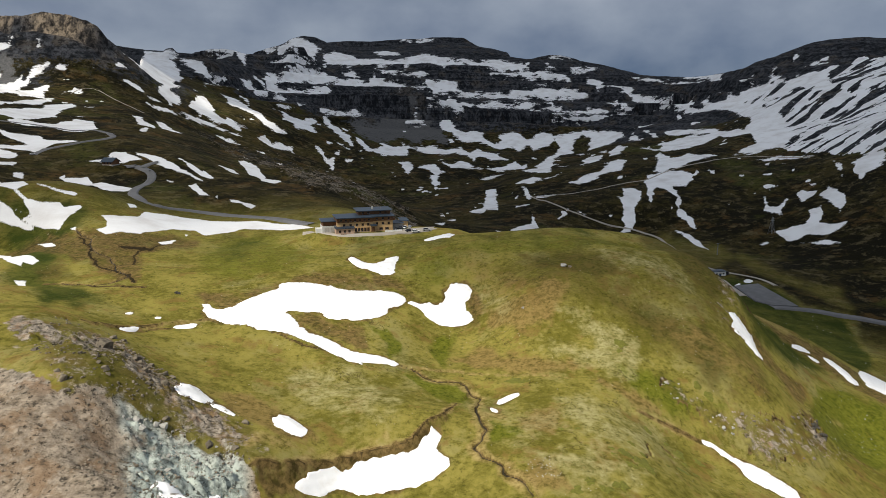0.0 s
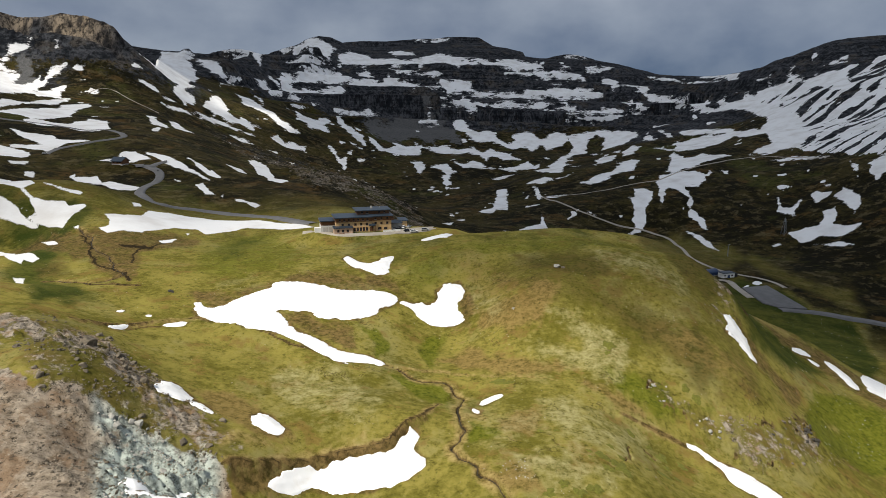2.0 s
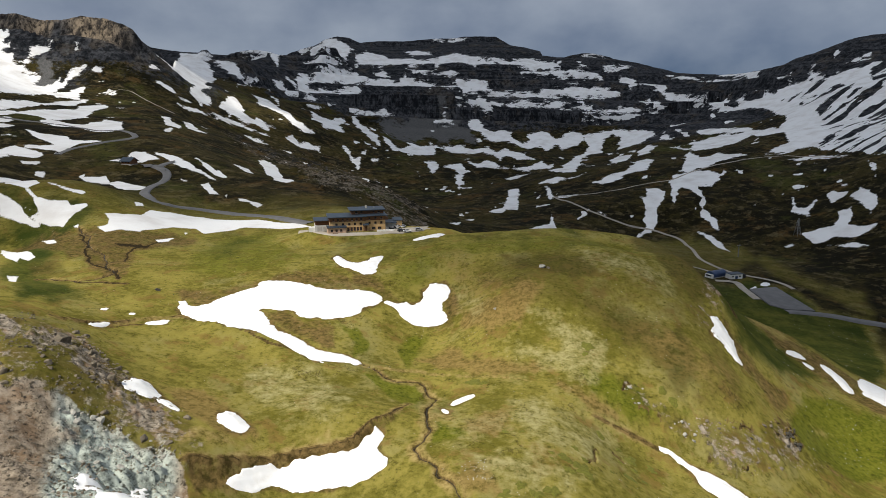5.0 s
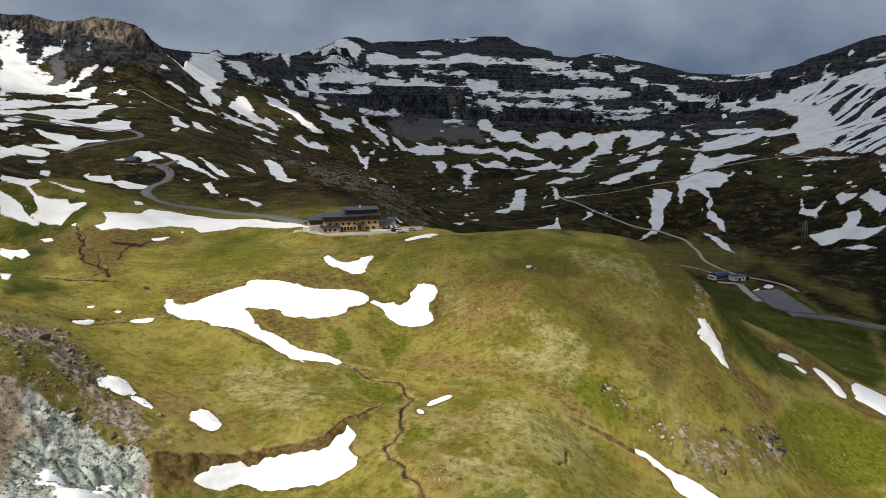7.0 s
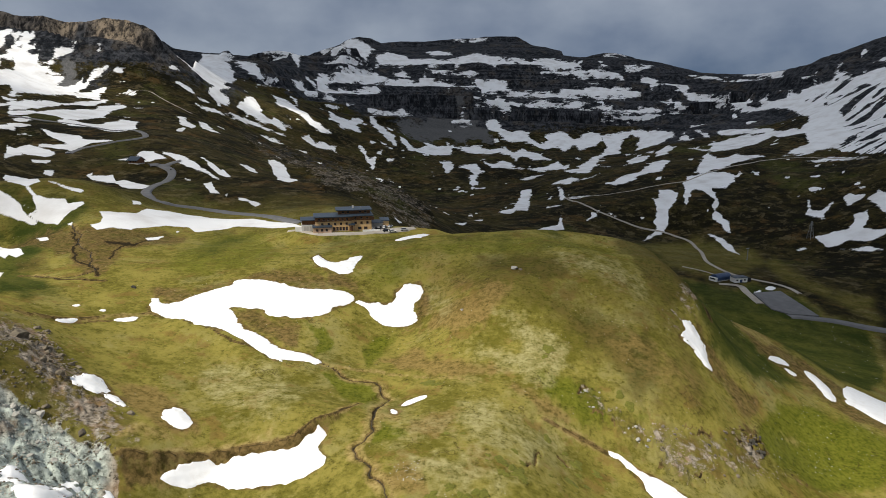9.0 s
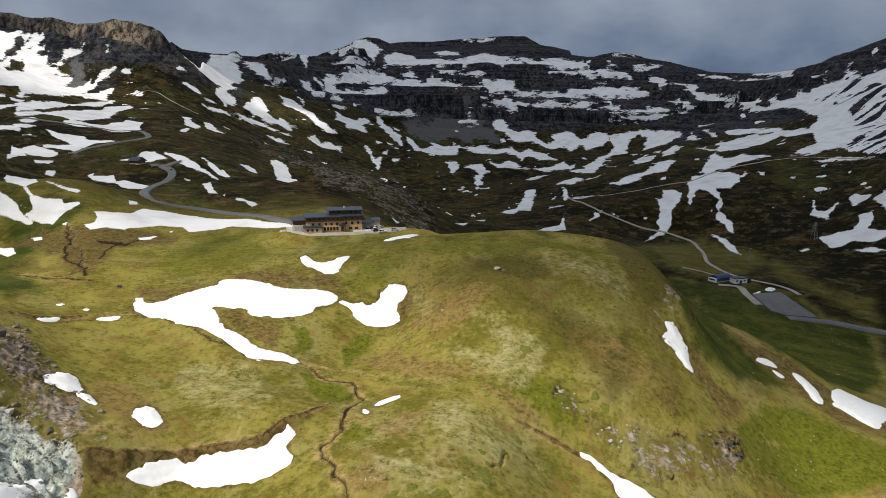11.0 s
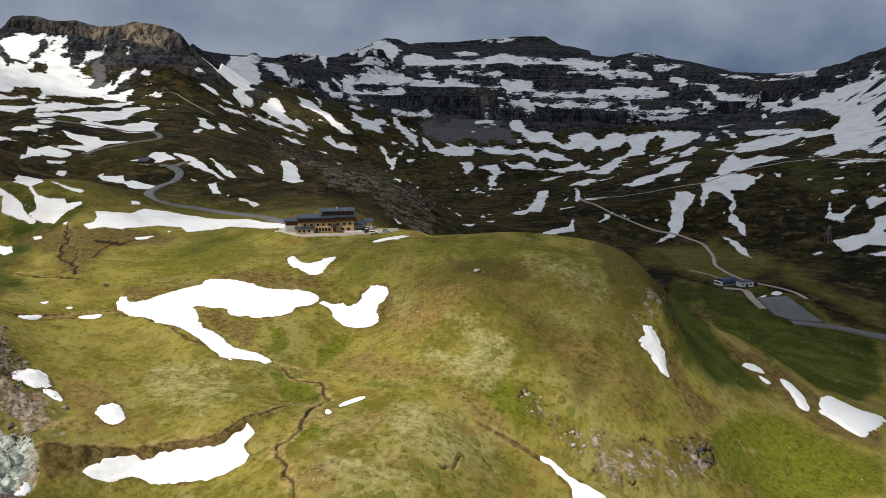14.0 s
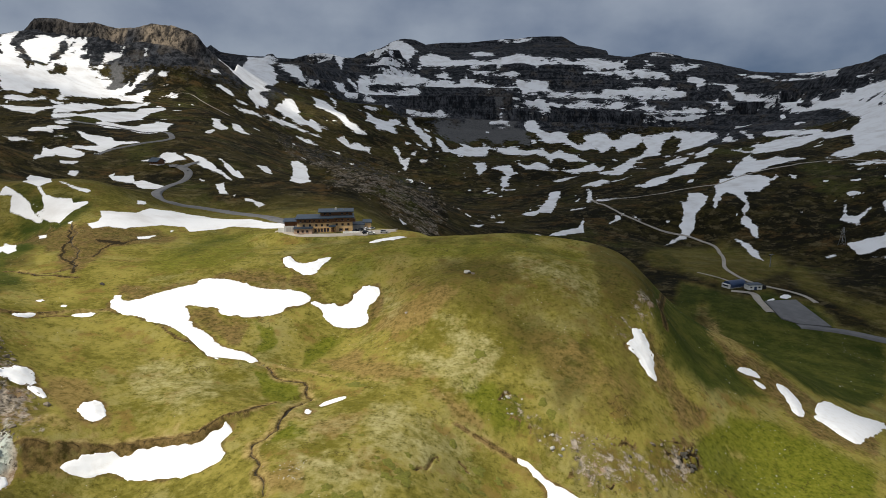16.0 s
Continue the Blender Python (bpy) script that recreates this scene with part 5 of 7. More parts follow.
# scraps of snow left in hollows of the high slopes
n = fbm(GU, GV * 1.8, 20, 5, 97)
w = (gy > 820) & (gy < 1850) & (STEEP < 0.5)
SNOW = np.where(w, np.maximum(SNOW, np.clip((n - np.quantile(n[w], 0.985)) * 50, -12, 5)), SNOW)
ROCK = np.maximum(np.maximum(0.38 * cover("rock_knoll", soft=20), cover("rock_bare", soft=10)), np.maximum(0.40 * cover("rock_right", "rock_rib", "rock_vein", soft=12), 0.44 * cover("rock_spur", soft=24)))
ROCK = np.maximum(ROCK, np.maximum(0.35 * cover("outcrop", soft=6), np.maximum(0.62 * cover("rock_ledges", soft=10), 0.55 * cover("brown_rocks", soft=8))))
ROCK = np.maximum(ROCK, ramp(STEEP, 0.75, 1.15) * ramp(RR.ravel(), 700, 1200))
ROCK = np.maximum(ROCK, ramp(gy, 1750, 1950) * 0.9)
ROCK = np.maximum(ROCK, ramp(gz, 150, 210) * 0.9)
ROCK = np.maximum(ROCK, 0.62 * cover("crag_left", soft=40))
ROCK = np.maximum(ROCK, 0.75 * ramp(gy, 1450, 1650) * ramp(gx, 350, 600))
ROCK = np.maximum(ROCK, 0.85 * cover("streak_right", soft=14))
BLUE = cover("rock_blue", soft=14)
SCREE = cover("rock_bare", soft=10) * (1 - BLUE) * (1 - cover("rock_slabs", soft=8))
TALUS = cover("talus", "talus_left", soft=18)
LUSH = np.maximum(cover("green_brook", "green_snow", "green_low", soft=10), 0.85 * cover("green_fold", "green_flank", "green_gully", soft=12))
LUSH = np.maximum(LUSH, 0.62 * cover("green_west", "green_crown", soft=16))
# deep green slopes; shade of flank, hollow and lawn is put into the colour
SLOPE = np.maximum(cover("deep_flank", "deep_valley", "valley_green", "dark_bush", soft=22), np.maximum(0.9 * cover("slope_left", soft=30), 0.5 * cover("lawn_shade", soft=30)))
DIRT_SHADE = np.maximum(0.72 * cover("soil_top", "soil_arms", "soil_hotel", "soil_tongue", "dirt_crease", "bog_left", "brown_bog", soft=10), 0.75 * cover("brown_rib", "brown_snow", "dirt_valley", soft=9))
DIRT_SHADE = np.maximum(DIRT_SHADE, 1.5 * cover("seep_pool", soft=4))
DIRT_SHADE = np.maximum(DIRT_SHADE, np.maximum(cover("dirt_cut", soft=8), 0.5 * cover("brown_rocks", soft=12)))
for outline in BEDS:
    reach = 2.6 if max(p[1] for p in outline) < 300 else 1.5
    w = np.nonzero((gx > min(p[0] for p in outline) - 5) & (gx < max(p[0] for p in outline) + 5) & (gy > min(p[1] for p in outline) - 5) & (gy < max(p[1] for p in outline) + 5))[0]
    d, side = chain(gx[w], gy[w], outline, True)
    DIRT_SHADE[w] = np.maximum(DIRT_SHADE[w], 0.8 * (1 - ramp(-d * side + 1.4 * fbm(gx[w], gy[w], 6, 3, 19), 0.2, reach)))
for name in ("cut_mid", "cut_right", "cut_snow"):
    d = off(name)
    DIRT_SHADE = np.maximum(DIRT_SHADE, 0.6 * (1 - ramp(d, 0.3, 2.2)))
for name, width in (("stream", 0.8), ("brook_left", 1.2)):
    d = off(name)
    DIRT_SHADE = np.maximum(DIRT_SHADE, (1 - ramp(d + 0.5 * fbm(gx, gy, 2.5, 3, 14), width * 0.3, width)) * (0.35 + 0.65 * ramp(fbm(gx, gy, 6, 3, 15), -0.25, 0.15)))
DIRT_SHADE = np.maximum(DIRT_SHADE, 0.6 * ramp(STEEP, 0.7, 1.0) * (1 - ramp(RR.ravel(), 300, 400)) * (ROCK < 0.2) * (1 - ramp(gx, 20, 50)))
# near-black lines: water, seeps and cracks, and painted shade under cut edges and ledges
for name, width, most in (("stream", 0.34, 1.6), ("brook_left", 0.45, 1.5), ("cut_low", 0.5, 1.35), ("cut_mid", 0.35, 1.4), ("cut_right", 0.3, 1.3), ("seep_long", 1.1, 1.45), ("seep_left", 1.1, 1.45), ("seep_right", 1.0, 1.4), ("ledge", 0.55, 1.35), ("arm_edge", 0.6, 1.4), ("crease_right", 1.4, 1.35), ("crack_near", 0.25, 1.35), ("crack_moss", 0.35, 1.4), ("crack_rock", 0.4, 1.4)):
    d = off(name)
    DIRT_SHADE = np.maximum(DIRT_SHADE, most * (1 - ramp(d + 0.45 * fbm(gx, gy, 3, 3, 16), width * 0.5, width * 1.4)))
joint = np.minimum(blocks(gx * 0.8, gy, 3.0, 47), 1.4 * blocks(gx, gy, 1.4, 49) + 0.05)
stony = cover("rock_right", "rock_vein", soft=8) * ramp(fbm(gx, gy, 10, 3, 51), -0.05, 0.2)
DIRT_SHADE = np.maximum(DIRT_SHADE, 1.5 * np.maximum(stony * (joint < 0.15), cover("outcrop", soft=5) * (joint < 0.30)))
STRAW = np.maximum(0.85 * cover("straw_track", "straw_cut", soft=5), np.maximum(0.8 * cover("straw_bank", "straw_brook", soft=10), 0.75 * cover("straw_flank", "brown_gully", soft=14)))
for name, width in (("stream", 4.5), ("brook_left", 4.0), ("cut_mid", 3.0), ("cut_right", 3.0), ("cut_low", 3.0)):
    d = off(name)
    STRAW = np.maximum(STRAW, 0.75 * (1 - ramp(d + 1.6 * fbm(gx, gy, 7, 3, 17), width * 0.2, width)))
RUST = np.maximum(0.9 * cover("rust_crown", "rust_fold", "rust_low", "rust_near", "rust_path", "rust_bank", soft=12), np.maximum(np.maximum(0.75 * cover("brown_rocks", soft=12), 0.58 * cover("rust_edge", "dome_rust", "rust_flank", soft=18)), 0.45 * cover("brown_valley", soft=12)))
PALE = np.maximum(0.8 * cover("pale_band", "pale_near", "pale_low", soft=22), np.maximum(0.65 * cover("pale_high", "pale_meadow", "pale_west", soft=16), 0.42 * cover("pale_wide", soft=24)))
# dark heather, with part of the dome's and knoll's shade put into it
HEATHER_SHADE = np.maximum(0.95 * cover("dark_flank", soft=26), np.maximum(0.8 * cover("dark_crown", "dark_west", "dark_edge", soft=14), 0.6 * cover("rock_right", "rock_vein", "rust_edge", soft=12)))
HEATHER_SHADE = np.maximum(HEATHER_SHADE, 0.55 * cover("dome", soft=18))
HEATHER_SHADE = np.maximum(HEATHER_SHADE, 0.7 * cover("rock_knoll", "rock_ledges", soft=24))
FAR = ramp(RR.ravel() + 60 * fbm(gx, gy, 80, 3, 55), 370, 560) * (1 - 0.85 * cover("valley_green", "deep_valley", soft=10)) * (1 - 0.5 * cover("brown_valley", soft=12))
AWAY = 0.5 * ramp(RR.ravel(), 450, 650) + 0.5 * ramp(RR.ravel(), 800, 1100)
TAN = (0.35 + 0.65 * ramp(gx, -900, -800)) * ramp(gx, -1150, -1080) * (1 - ramp(gx, -690, -620)) * ramp(gy, 1330, 1365) * (1 - ramp(gy, 1420, 1480)) * ramp(fbm(gx, gy, 90, 3, 12), -0.35, 0.3)


def sheet(name, co, shape, mat, **values):
    n, m = shape
    me = bpy.data.meshes.new(name)
    i = np.arange(n * m).reshape(n, m)
    q = np.stack([i[:-1, :-1], i[:-1, 1:], i[1:, 1:], i[1:, :-1]], -1).reshape(-1, 4)
    me.vertices.add(len(co))
    me.vertices.foreach_set("co", co.ravel())
    me.loops.add(q.size)
    me.loops.foreach_set("vertex_index", q.ravel().astype(np.int32))
    me.polygons.add(len(q))
    me.polygons.foreach_set("loop_start", np.arange(0, q.size, 4, dtype=np.int32))
    me.update(calc_edges=True)
    me.polygons.foreach_set("use_smooth", np.ones(len(q), bool))
    for key, v in values.items():
        me.attributes.new(key, "FLOAT", "POINT").data.foreach_set("value", v.astype(np.float32))
    me.materials.append(mat)
    return new(name, me)


ground_mat = material("alpine_ground", rough=0.95)
ground_mat.node_tree.nodes["Principled BSDF"].inputs["Specular IOR Level"].default_value = 0.05
g = Graph(ground_mat)
big, mid, small, fine = g.noise(55, 5, 0.6), g.noise(14, 7, 0.65, shift=5), g.noise(3.2, 9, 0.7, shift=9), g.noise(0.8, 6, 0.75, shift=2)
tuft, mat_n = g.noise(1.5, 5, 0.7, shift=27), g.noise(6.5, 6, 0.65, shift=33)


def patchy(name, lo, hi, reach=1.5):
    """The share of a cover, its edges broken up by the growth of the turf."""
    grown = g.add(g.mul(mat_n, 0.45), g.add(g.mul(mid, 0.25), g.mul(small, 0.3)))
    return g.ramp(g.add(g.attr(name), g.mul(g.add(grown, -0.5), reach)), lo, hi)


speck = g.add(g.mul(tuft, 0.5), g.add(g.mul(fine, 0.2), g.mul(small, 0.3)))
blend = g.add(g.mul(big, 0.25), g.add(g.mul(mid, 0.30), g.add(g.mul(small, 0.25), g.mul(tuft, 0.20))))
turf = g.mix(g.ramp(blend, 0.43, 0.57), (0.110, 0.100, 0.016), (0.235, 0.202, 0.047))
turf = g.mix(g.mul(g.ramp(g.add(g.mul(g.noise(26, 6, 0.65, shift=31), 0.6), g.mul(speck, 0.4)), 0.50, 0.60), 0.5), turf, (0.25, 0.225, 0.095))
turf = g.mix(g.mul(g.ramp(g.add(g.mul(g.noise(11, 7, 0.7, shift=71), 0.7), g.mul(speck, 0.3)), 0.52, 0.59), 0.65), turf, (0.165, 0.104, 0.030))
lush_f = patchy("lush", 0.35, 0.85)
turf = g.mix(g.mul(lush_f, 0.9), turf, g.mix(g.ramp(speck, 0.38, 0.62), (0.056, 0.072, 0.005), (0.138, 0.142, 0.016)))
# dark green turf, deepened by painted shade where slopes turn from the sun
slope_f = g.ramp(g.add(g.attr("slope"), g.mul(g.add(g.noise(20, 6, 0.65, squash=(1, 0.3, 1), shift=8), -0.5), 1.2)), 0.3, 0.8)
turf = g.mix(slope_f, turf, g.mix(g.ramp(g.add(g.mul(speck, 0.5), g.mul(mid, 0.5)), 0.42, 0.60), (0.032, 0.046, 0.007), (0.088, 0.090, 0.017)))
# heather colour, dark enough to carry part of the cloud shade
heather_shade_f = patchy("heather_shade", 0.2, 1.0, 2.2)
turf = g.mix(g.mul(heather_shade_f, 0.88), turf, g.mix(g.ramp(g.add(g.mul(mat_n, 0.5), g.mul(speck, 0.5)), 0.42, 0.58), (0.030, 0.030, 0.007), (0.095, 0.072, 0.020)))
rust_f = patchy("rust", 0.35, 0.9)
turf = g.mix(g.mul(rust_f, 0.85), turf, g.mix(g.ramp(speck, 0.40, 0.60), (0.118, 0.084, 0.024), (0.240, 0.166, 0.060)))
pale_f = patchy("pale", 0.30, 1.0, 3.0)
turf = g.mix(g.mul(pale_f, 0.9), turf, g.mix(g.ramp(speck, 0.38, 0.60), (0.160, 0.145, 0.046), (0.345, 0.315, 0.150)))
straw_f = patchy("straw", 0.40, 0.95, 1.7)
turf = g.mix(g.mul(straw_f, 0.8), turf, g.mix(g.ramp(speck, 0.42, 0.58), (0.17, 0.115, 0.038), (0.36, 0.270, 0.115)))
dirt_shade_f = patchy("dirt_shade", 0.35, 0.85, 1.8)
soil = g.mix(g.ramp(g.add(g.mul(small, 0.5), g.mul(tuft, 0.5)), 0.40, 0.60), (0.050, 0.033, 0.013), (0.175, 0.115, 0.045))
turf = g.mix(g.mul(dirt_shade_f, 0.85), turf, soil)
# cracks of bare peat along the slopes
vein = g.math("ABSOLUTE", g.add(g.noise(16, 7, 0.62, squash=(1, 1, 0.4), shift=93), -0.5))
turf = g.mix(g.mul(g.ramp(vein, 0.009, 0.002), g.mul(g.ramp(g.noise(24, 4, 0.6, shift=95), 0.56, 0.62), 0.6)), turf, (0.035, 0.024, 0.010))
# the darkest lines: wet peat and cracks, and shade drawn along cut edges
turf = g.mix(g.mul(g.ramp(g.add(g.attr("dirt_shade"), g.mul(g.add(small, -0.5), 0.5)), 1.15, 1.45), 0.9), turf, (0.016, 0.012, 0.007))
# shade painted into the low gaps between the tufts, and pale stones
turf = g.mix(g.mul(g.ramp(g.add(g.mul(fine, 0.35), g.add(g.mul(tuft, 0.35), g.mul(small, 0.3))), 0.48, 0.38), 0.6), turf, (0.036, 0.032, 0.009))
pebble = g.cells(1.7)
turf = g.mix(g.mul(g.ramp(pebble.outputs["Distance"], 0.11, 0.07), g.ramp(g.noise(8, 4, shift=88), 0.53, 0.60)), turf, (0.36, 0.33, 0.27))
# high slopes: brown winter grass and dwarf heath, shade contrast painted in
shaded_heath = g.mix(g.ramp(g.add(g.mul(g.noise(90, 7, 0.65, shift=13), 0.6), g.mul(mid, 0.4)), 0.44, 0.58), (0.009, 0.008, 0.0035), (0.042, 0.034, 0.010))
shaded_heath = g.mix(g.mul(g.ramp(g.noise(40, 7, 0.7, shift=17), 0.54, 0.64), 0.8), shaded_heath, (0.085, 0.052, 0.018))
shaded_heath = g.mix(g.mul(g.ramp(g.noise(120, 6, 0.65, shift=19), 0.54, 0.64), 0.7), shaded_heath, (0.052, 0.056, 0.012))
# near-black mottling stands in for relief shading on the clouded slopes
shaded_heath = g.mix(g.mul(g.ramp(g.noise(6, 8, 0.72, shift=57), 0.50, 0.40), 0.75), shaded_heath, (0.006, 0.006, 0.003))
shaded_heath = g.mix(g.mul(g.ramp(g.noise(14, 9, 0.75, squash=(1, 1, 0.5), shift=63), 0.53, 0.60), 0.6), shaded_heath, (0.11, 0.088, 0.045))
turf = g.mix(g.attr("far"), turf, shaded_heath)
# rock
lump = g.noise(3.0, 9, 0.72, shift=41)
joint = g.cells(2.2, (1, 1, 0.6))
grey = g.mix(g.ramp(lump, 0.36, 0.64), (0.085, 0.072, 0.055), (0.37, 0.32, 0.26))
grey = g.mix(g.mul(g.ramp(g.noise(7, 7, 0.7, shift=23), 0.50, 0.60), 0.7), grey, (0.22, 0.14, 0.085))
grey = g.mix(g.attr("scree"), grey, g.mix(g.ramp(g.add(g.mul(lump, 0.35), g.mul(speck, 0.65)), 0.40, 0.60), (0.150, 0.118, 0.085), (0.370, 0.310, 0.240)))
grey = g.mix(g.mul(g.attr("scree"), g.mul(g.ramp(g.noise(9, 6, 0.7, shift=24), 0.50, 0.62), 0.6)), grey, (0.19, 0.115, 0.062))
grey = g.mix(g.mul(g.attr("blue"), g.ramp(mid, 0.34, 0.46)), grey, g.mix(g.ramp(lump, 0.36, 0.60), (0.13, 0.15, 0.135), (0.45, 0.50, 0.455)))
grey = g.mix(g.mul(g.ramp(speck, 0.46, 0.38), 0.7), grey, (0.045, 0.040, 0.032))
grey = g.mix(g.mul(g.ramp(g.noise(1.3, 7, 0.75, shift=29), 0.46, 0.38), 0.85), grey, (0.022, 0.020, 0.016))
flute = g.noise(15, 9, 0.72, squash=(1, 1, 0.2), shift=4)
beds = g.noise(26, 5, 0.6, squash=(0.12, 0.12, 3.0), shift=14)
# far crags near-black and bluish, cloud shade put into the rock colour
shaded_crag_col = g.mix(g.ramp(g.add(g.mul(flute, 0.7), g.mul(beds, 0.3)), 0.42, 0.60), (0.010, 0.012, 0.015), (0.070, 0.073, 0.082))
shaded_crag_col = g.mix(g.mul(g.ramp(g.noise(60, 5, 0.6, shift=51), 0.54, 0.64), 0.45), shaded_crag_col, (0.10, 0.083, 0.064))
shaded_crag_col = g.mix(g.attr("tan"), shaded_crag_col, g.mix(g.ramp(flute, 0.40, 0.60), (0.045, 0.04, 0.036), (0.30, 0.24, 0.175)))
# dark mottling paints the relief that flat cloud light leaves out
shaded_crag_col = g.mix(g.mul(g.ramp(g.noise(7, 8, 0.75, squash=(1, 1, 0.45), shift=65), 0.52, 0.42), 0.8), shaded_crag_col, (0.006, 0.006, 0.007))
stone = g.mix(g.attr("away"), grey, shaded_crag_col)
talus_f = g.mul(g.ramp(g.attr("talus"), 0.02, 0.2), g.ramp(g.add(g.attr("talus"), g.mul(g.add(g.noise(40, 6, 0.65, shift=43), -0.5), 3.0)), 0.35, 0.6))
stone = g.mix(talus_f, stone, g.mix(g.ramp(lump, 0.4, 0.6), (0.07, 0.07, 0.072), (0.115, 0.115, 0.115)))
rock_f = g.ramp(g.add(g.attr("rock"), g.mul(g.add(g.add(g.mul(lump, 0.5), g.mul(mid, 0.5)), -0.5), 2.2)), 0.40, 0.58)
rock_f = g.math("MAXIMUM", rock_f, talus_f)
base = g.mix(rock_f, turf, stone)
# snow
edge = g.add(g.mul(g.add(g.noise(12, 6, 0.65, shift=61), -0.5), 8.0), g.mul(g.add(g.noise(40, 4, 0.5, shift=67), -0.5), 6.0))
snow_f = g.ramp(g.add(g.attr("snow"), g.add(g.mul(edge, g.ramp(g.attr("away"), 0.5, 1.0, 1.0, 0.3)), g.mul(g.add(g.noise(34, 9, 0.72, squash=(0.7, 1, 1.6), shift=69), -0.5), g.ramp(g.attr("away"), 0.3, 1.0, 8.0, 26.0)))), -0.8, 0.8)
white = g.mix(g.ramp(g.noise(30, 5, 0.6, shift=81), 0.4, 0.75), (0.78, 0.79, 0.81), (0.62, 0.61, 0.61))
g.colour(g.mix(snow_f, base, white))
g.bump(g.add(g.mul(small, 0.4), g.add(g.add(g.mul(tuft, 0.35), g.mul(fine, 0.15)), g.mul(rock_f, g.add(g.mul(lump, 0.6), g.mul(joint.outputs["Distance"], -0.5))))), 0.9, 0.8)

co = np.stack([gx, gy, gz], -1)
ground = tagged(sheet("ground", co, SHAPE, ground_mat, snow=SNOW, rock=ROCK, blue=BLUE, talus=TALUS, lush=LUSH, slope=SLOPE, dirt_shade=DIRT_SHADE, heather_shade=HEATHER_SHADE, straw=STRAW, rust=RUST, pale=PALE, scree=SCREE, far=FAR, away=AWAY, tan=TAN), "short alpine turf, brown slopes and dark crags with old snow", "ground", kind="structure")

# ---- snow on the meadow ----
snow_mat = material("old_snow", (0.85, 0.86, 0.88), 0.6)
g = Graph(snow_mat)
g.colour(g.mix(g.ramp(g.noise(2.2, 5, 0.6), 0.45, 0.8), (0.86, 0.87, 0.89), (0.77, 0.76, 0.75)))
g.bump(g.noise(1.2, 4), 0.3, 0.12)


SNOW_AREAS = []


def lying_snow(outline):
    for _ in range(1):
        outline = [q for a, b in zip(outline, outline[1:] + outline[:1]) for q in ((a[0] * 0.75 + b[0] * 0.25, a[1] * 0.75 + b[1] * 0.25), (a[0] * 0.25 + b[0] * 0.75, a[1] * 0.25 + b[1] * 0.75))]
    xs, ys = [p[0] for p in outline], [p[1] for p in outline]
    step = max(0.3, min(0.6, max(max(xs) - min(xs), max(ys) - min(ys)) / 90))
    X, Y = np.meshgrid(np.arange(min(xs) - 2 * step, max(xs) + 2 * step, step), np.arange(min(ys) - 2 * step, max(ys) + 2 * step, step), indexing="ij")
    d, s = chain(X.ravel(), Y.ravel(), outline, True)
    rag = min(1.5, 0.05 * max(max(xs) - min(xs), max(ys) - min(ys)) + 0.3)
    d = d * s + 0.4 + rag * fbm(X.ravel(), Y.ravel(), max(1.6, min(5.0, rag * 2.6)), 5, 77)
    z = land(X.ravel(), Y.ravel()).reshape(X.shape)
    flat = z.copy()
    for _ in range(14):
        flat[1:-1, 1:-1] = (flat[:-2, 1:-1] + flat[2:, 1:-1] + flat[1:-1, :-2] + flat[1:-1, 2:]) / 4
    z = np.where(d.reshape(X.shape) > -0.6, flat, np.minimum(flat, z)).ravel()
    thick = np.where(d > 0, 0.15 + 0.55 * ramp(d, 0, 3.0), 0.15 + 1.4 * d)
    keep = (d > -3.0 * step).reshape(X.shape)
    cell = keep[:-1, :-1] & keep[1:, :-1] & keep[1:, 1:] & keep[:-1, 1:]
    i = np.arange(X.size).reshape(X.shape)
    q = np.stack([i[:-1, :-1], i[1:, :-1], i[1:, 1:], i[:-1, 1:]], -1)[cell]
    used = np.unique(q)
    back = np.zeros(X.size, int)
    back[used] = np.arange(len(used))
    me = bpy.data.meshes.new("snow_patch")
    me.from_pydata(np.stack([X.ravel(), Y.ravel(), z + thick], -1)[used].tolist(), [], back[q].tolist())
    me.polygons.foreach_set("use_smooth", np.ones(len(q), bool))
    me.materials.append(snow_mat)
    SNOW_AREAS.append(outline)
    size = max(max(xs) - min(xs), max(ys) - min(ys))
    kind = "wide white field of old snow in a meadow hollow" if size > 30 else "small white patch of old snow on turf"
    return tagged(new("snow_patch", me), kind, "snow", "snow patches on the meadow")



for bed in BEDS:
    lying_snow(bed)

# ---- cloud that shades the head of the valley ----
CLOUD_Z = 1500.0
cloud_mat = material("grey_cloud", (0.6, 0.62, 0.66), 1.0)
g = Graph(cloud_mat)
nt = g.nt
drift = nt.nodes.new("ShaderNodeVectorMath")
drift.operation = "ADD"
drift.inputs[1].default_value = (-SUN_FROM.x / SUN_FROM.z * CLOUD_Z, -SUN_FROM.y / SUN_FROM.z * CLOUD_Z, 0)
nt.links.new(g.pos, drift.inputs[0])
g.pos = drift.outputs[0]
xyz = nt.nodes.new("ShaderNodeSeparateXYZ")
nt.links.new(g.pos, xyz.inputs[0])


def gap(x, y, rx, ry):
    """1 within an opening of the cloud, by the place that the sun reaches through it."""
    a = g.mul(g.add(xyz.outputs[0], -x), 1 / rx)
    b = g.mul(g.add(xyz.outputs[1], -y), 1 / ry)
    d = g.math("SQRT", g.add(g.mul(a, a), g.mul(b, b)))
    return g.ramp(g.add(d, g.mul(g.add(g.noise(260, 4, shift=7), -0.5), 0.6)), 0.62, 1.3, 1.0, 0.0)


opening = g.math("MAXIMUM", gap(-150, -60, 525, 432), g.math("MAXIMUM", gap(-800, 1230, 300, 220), gap(-370, 1520, 90, 80)))
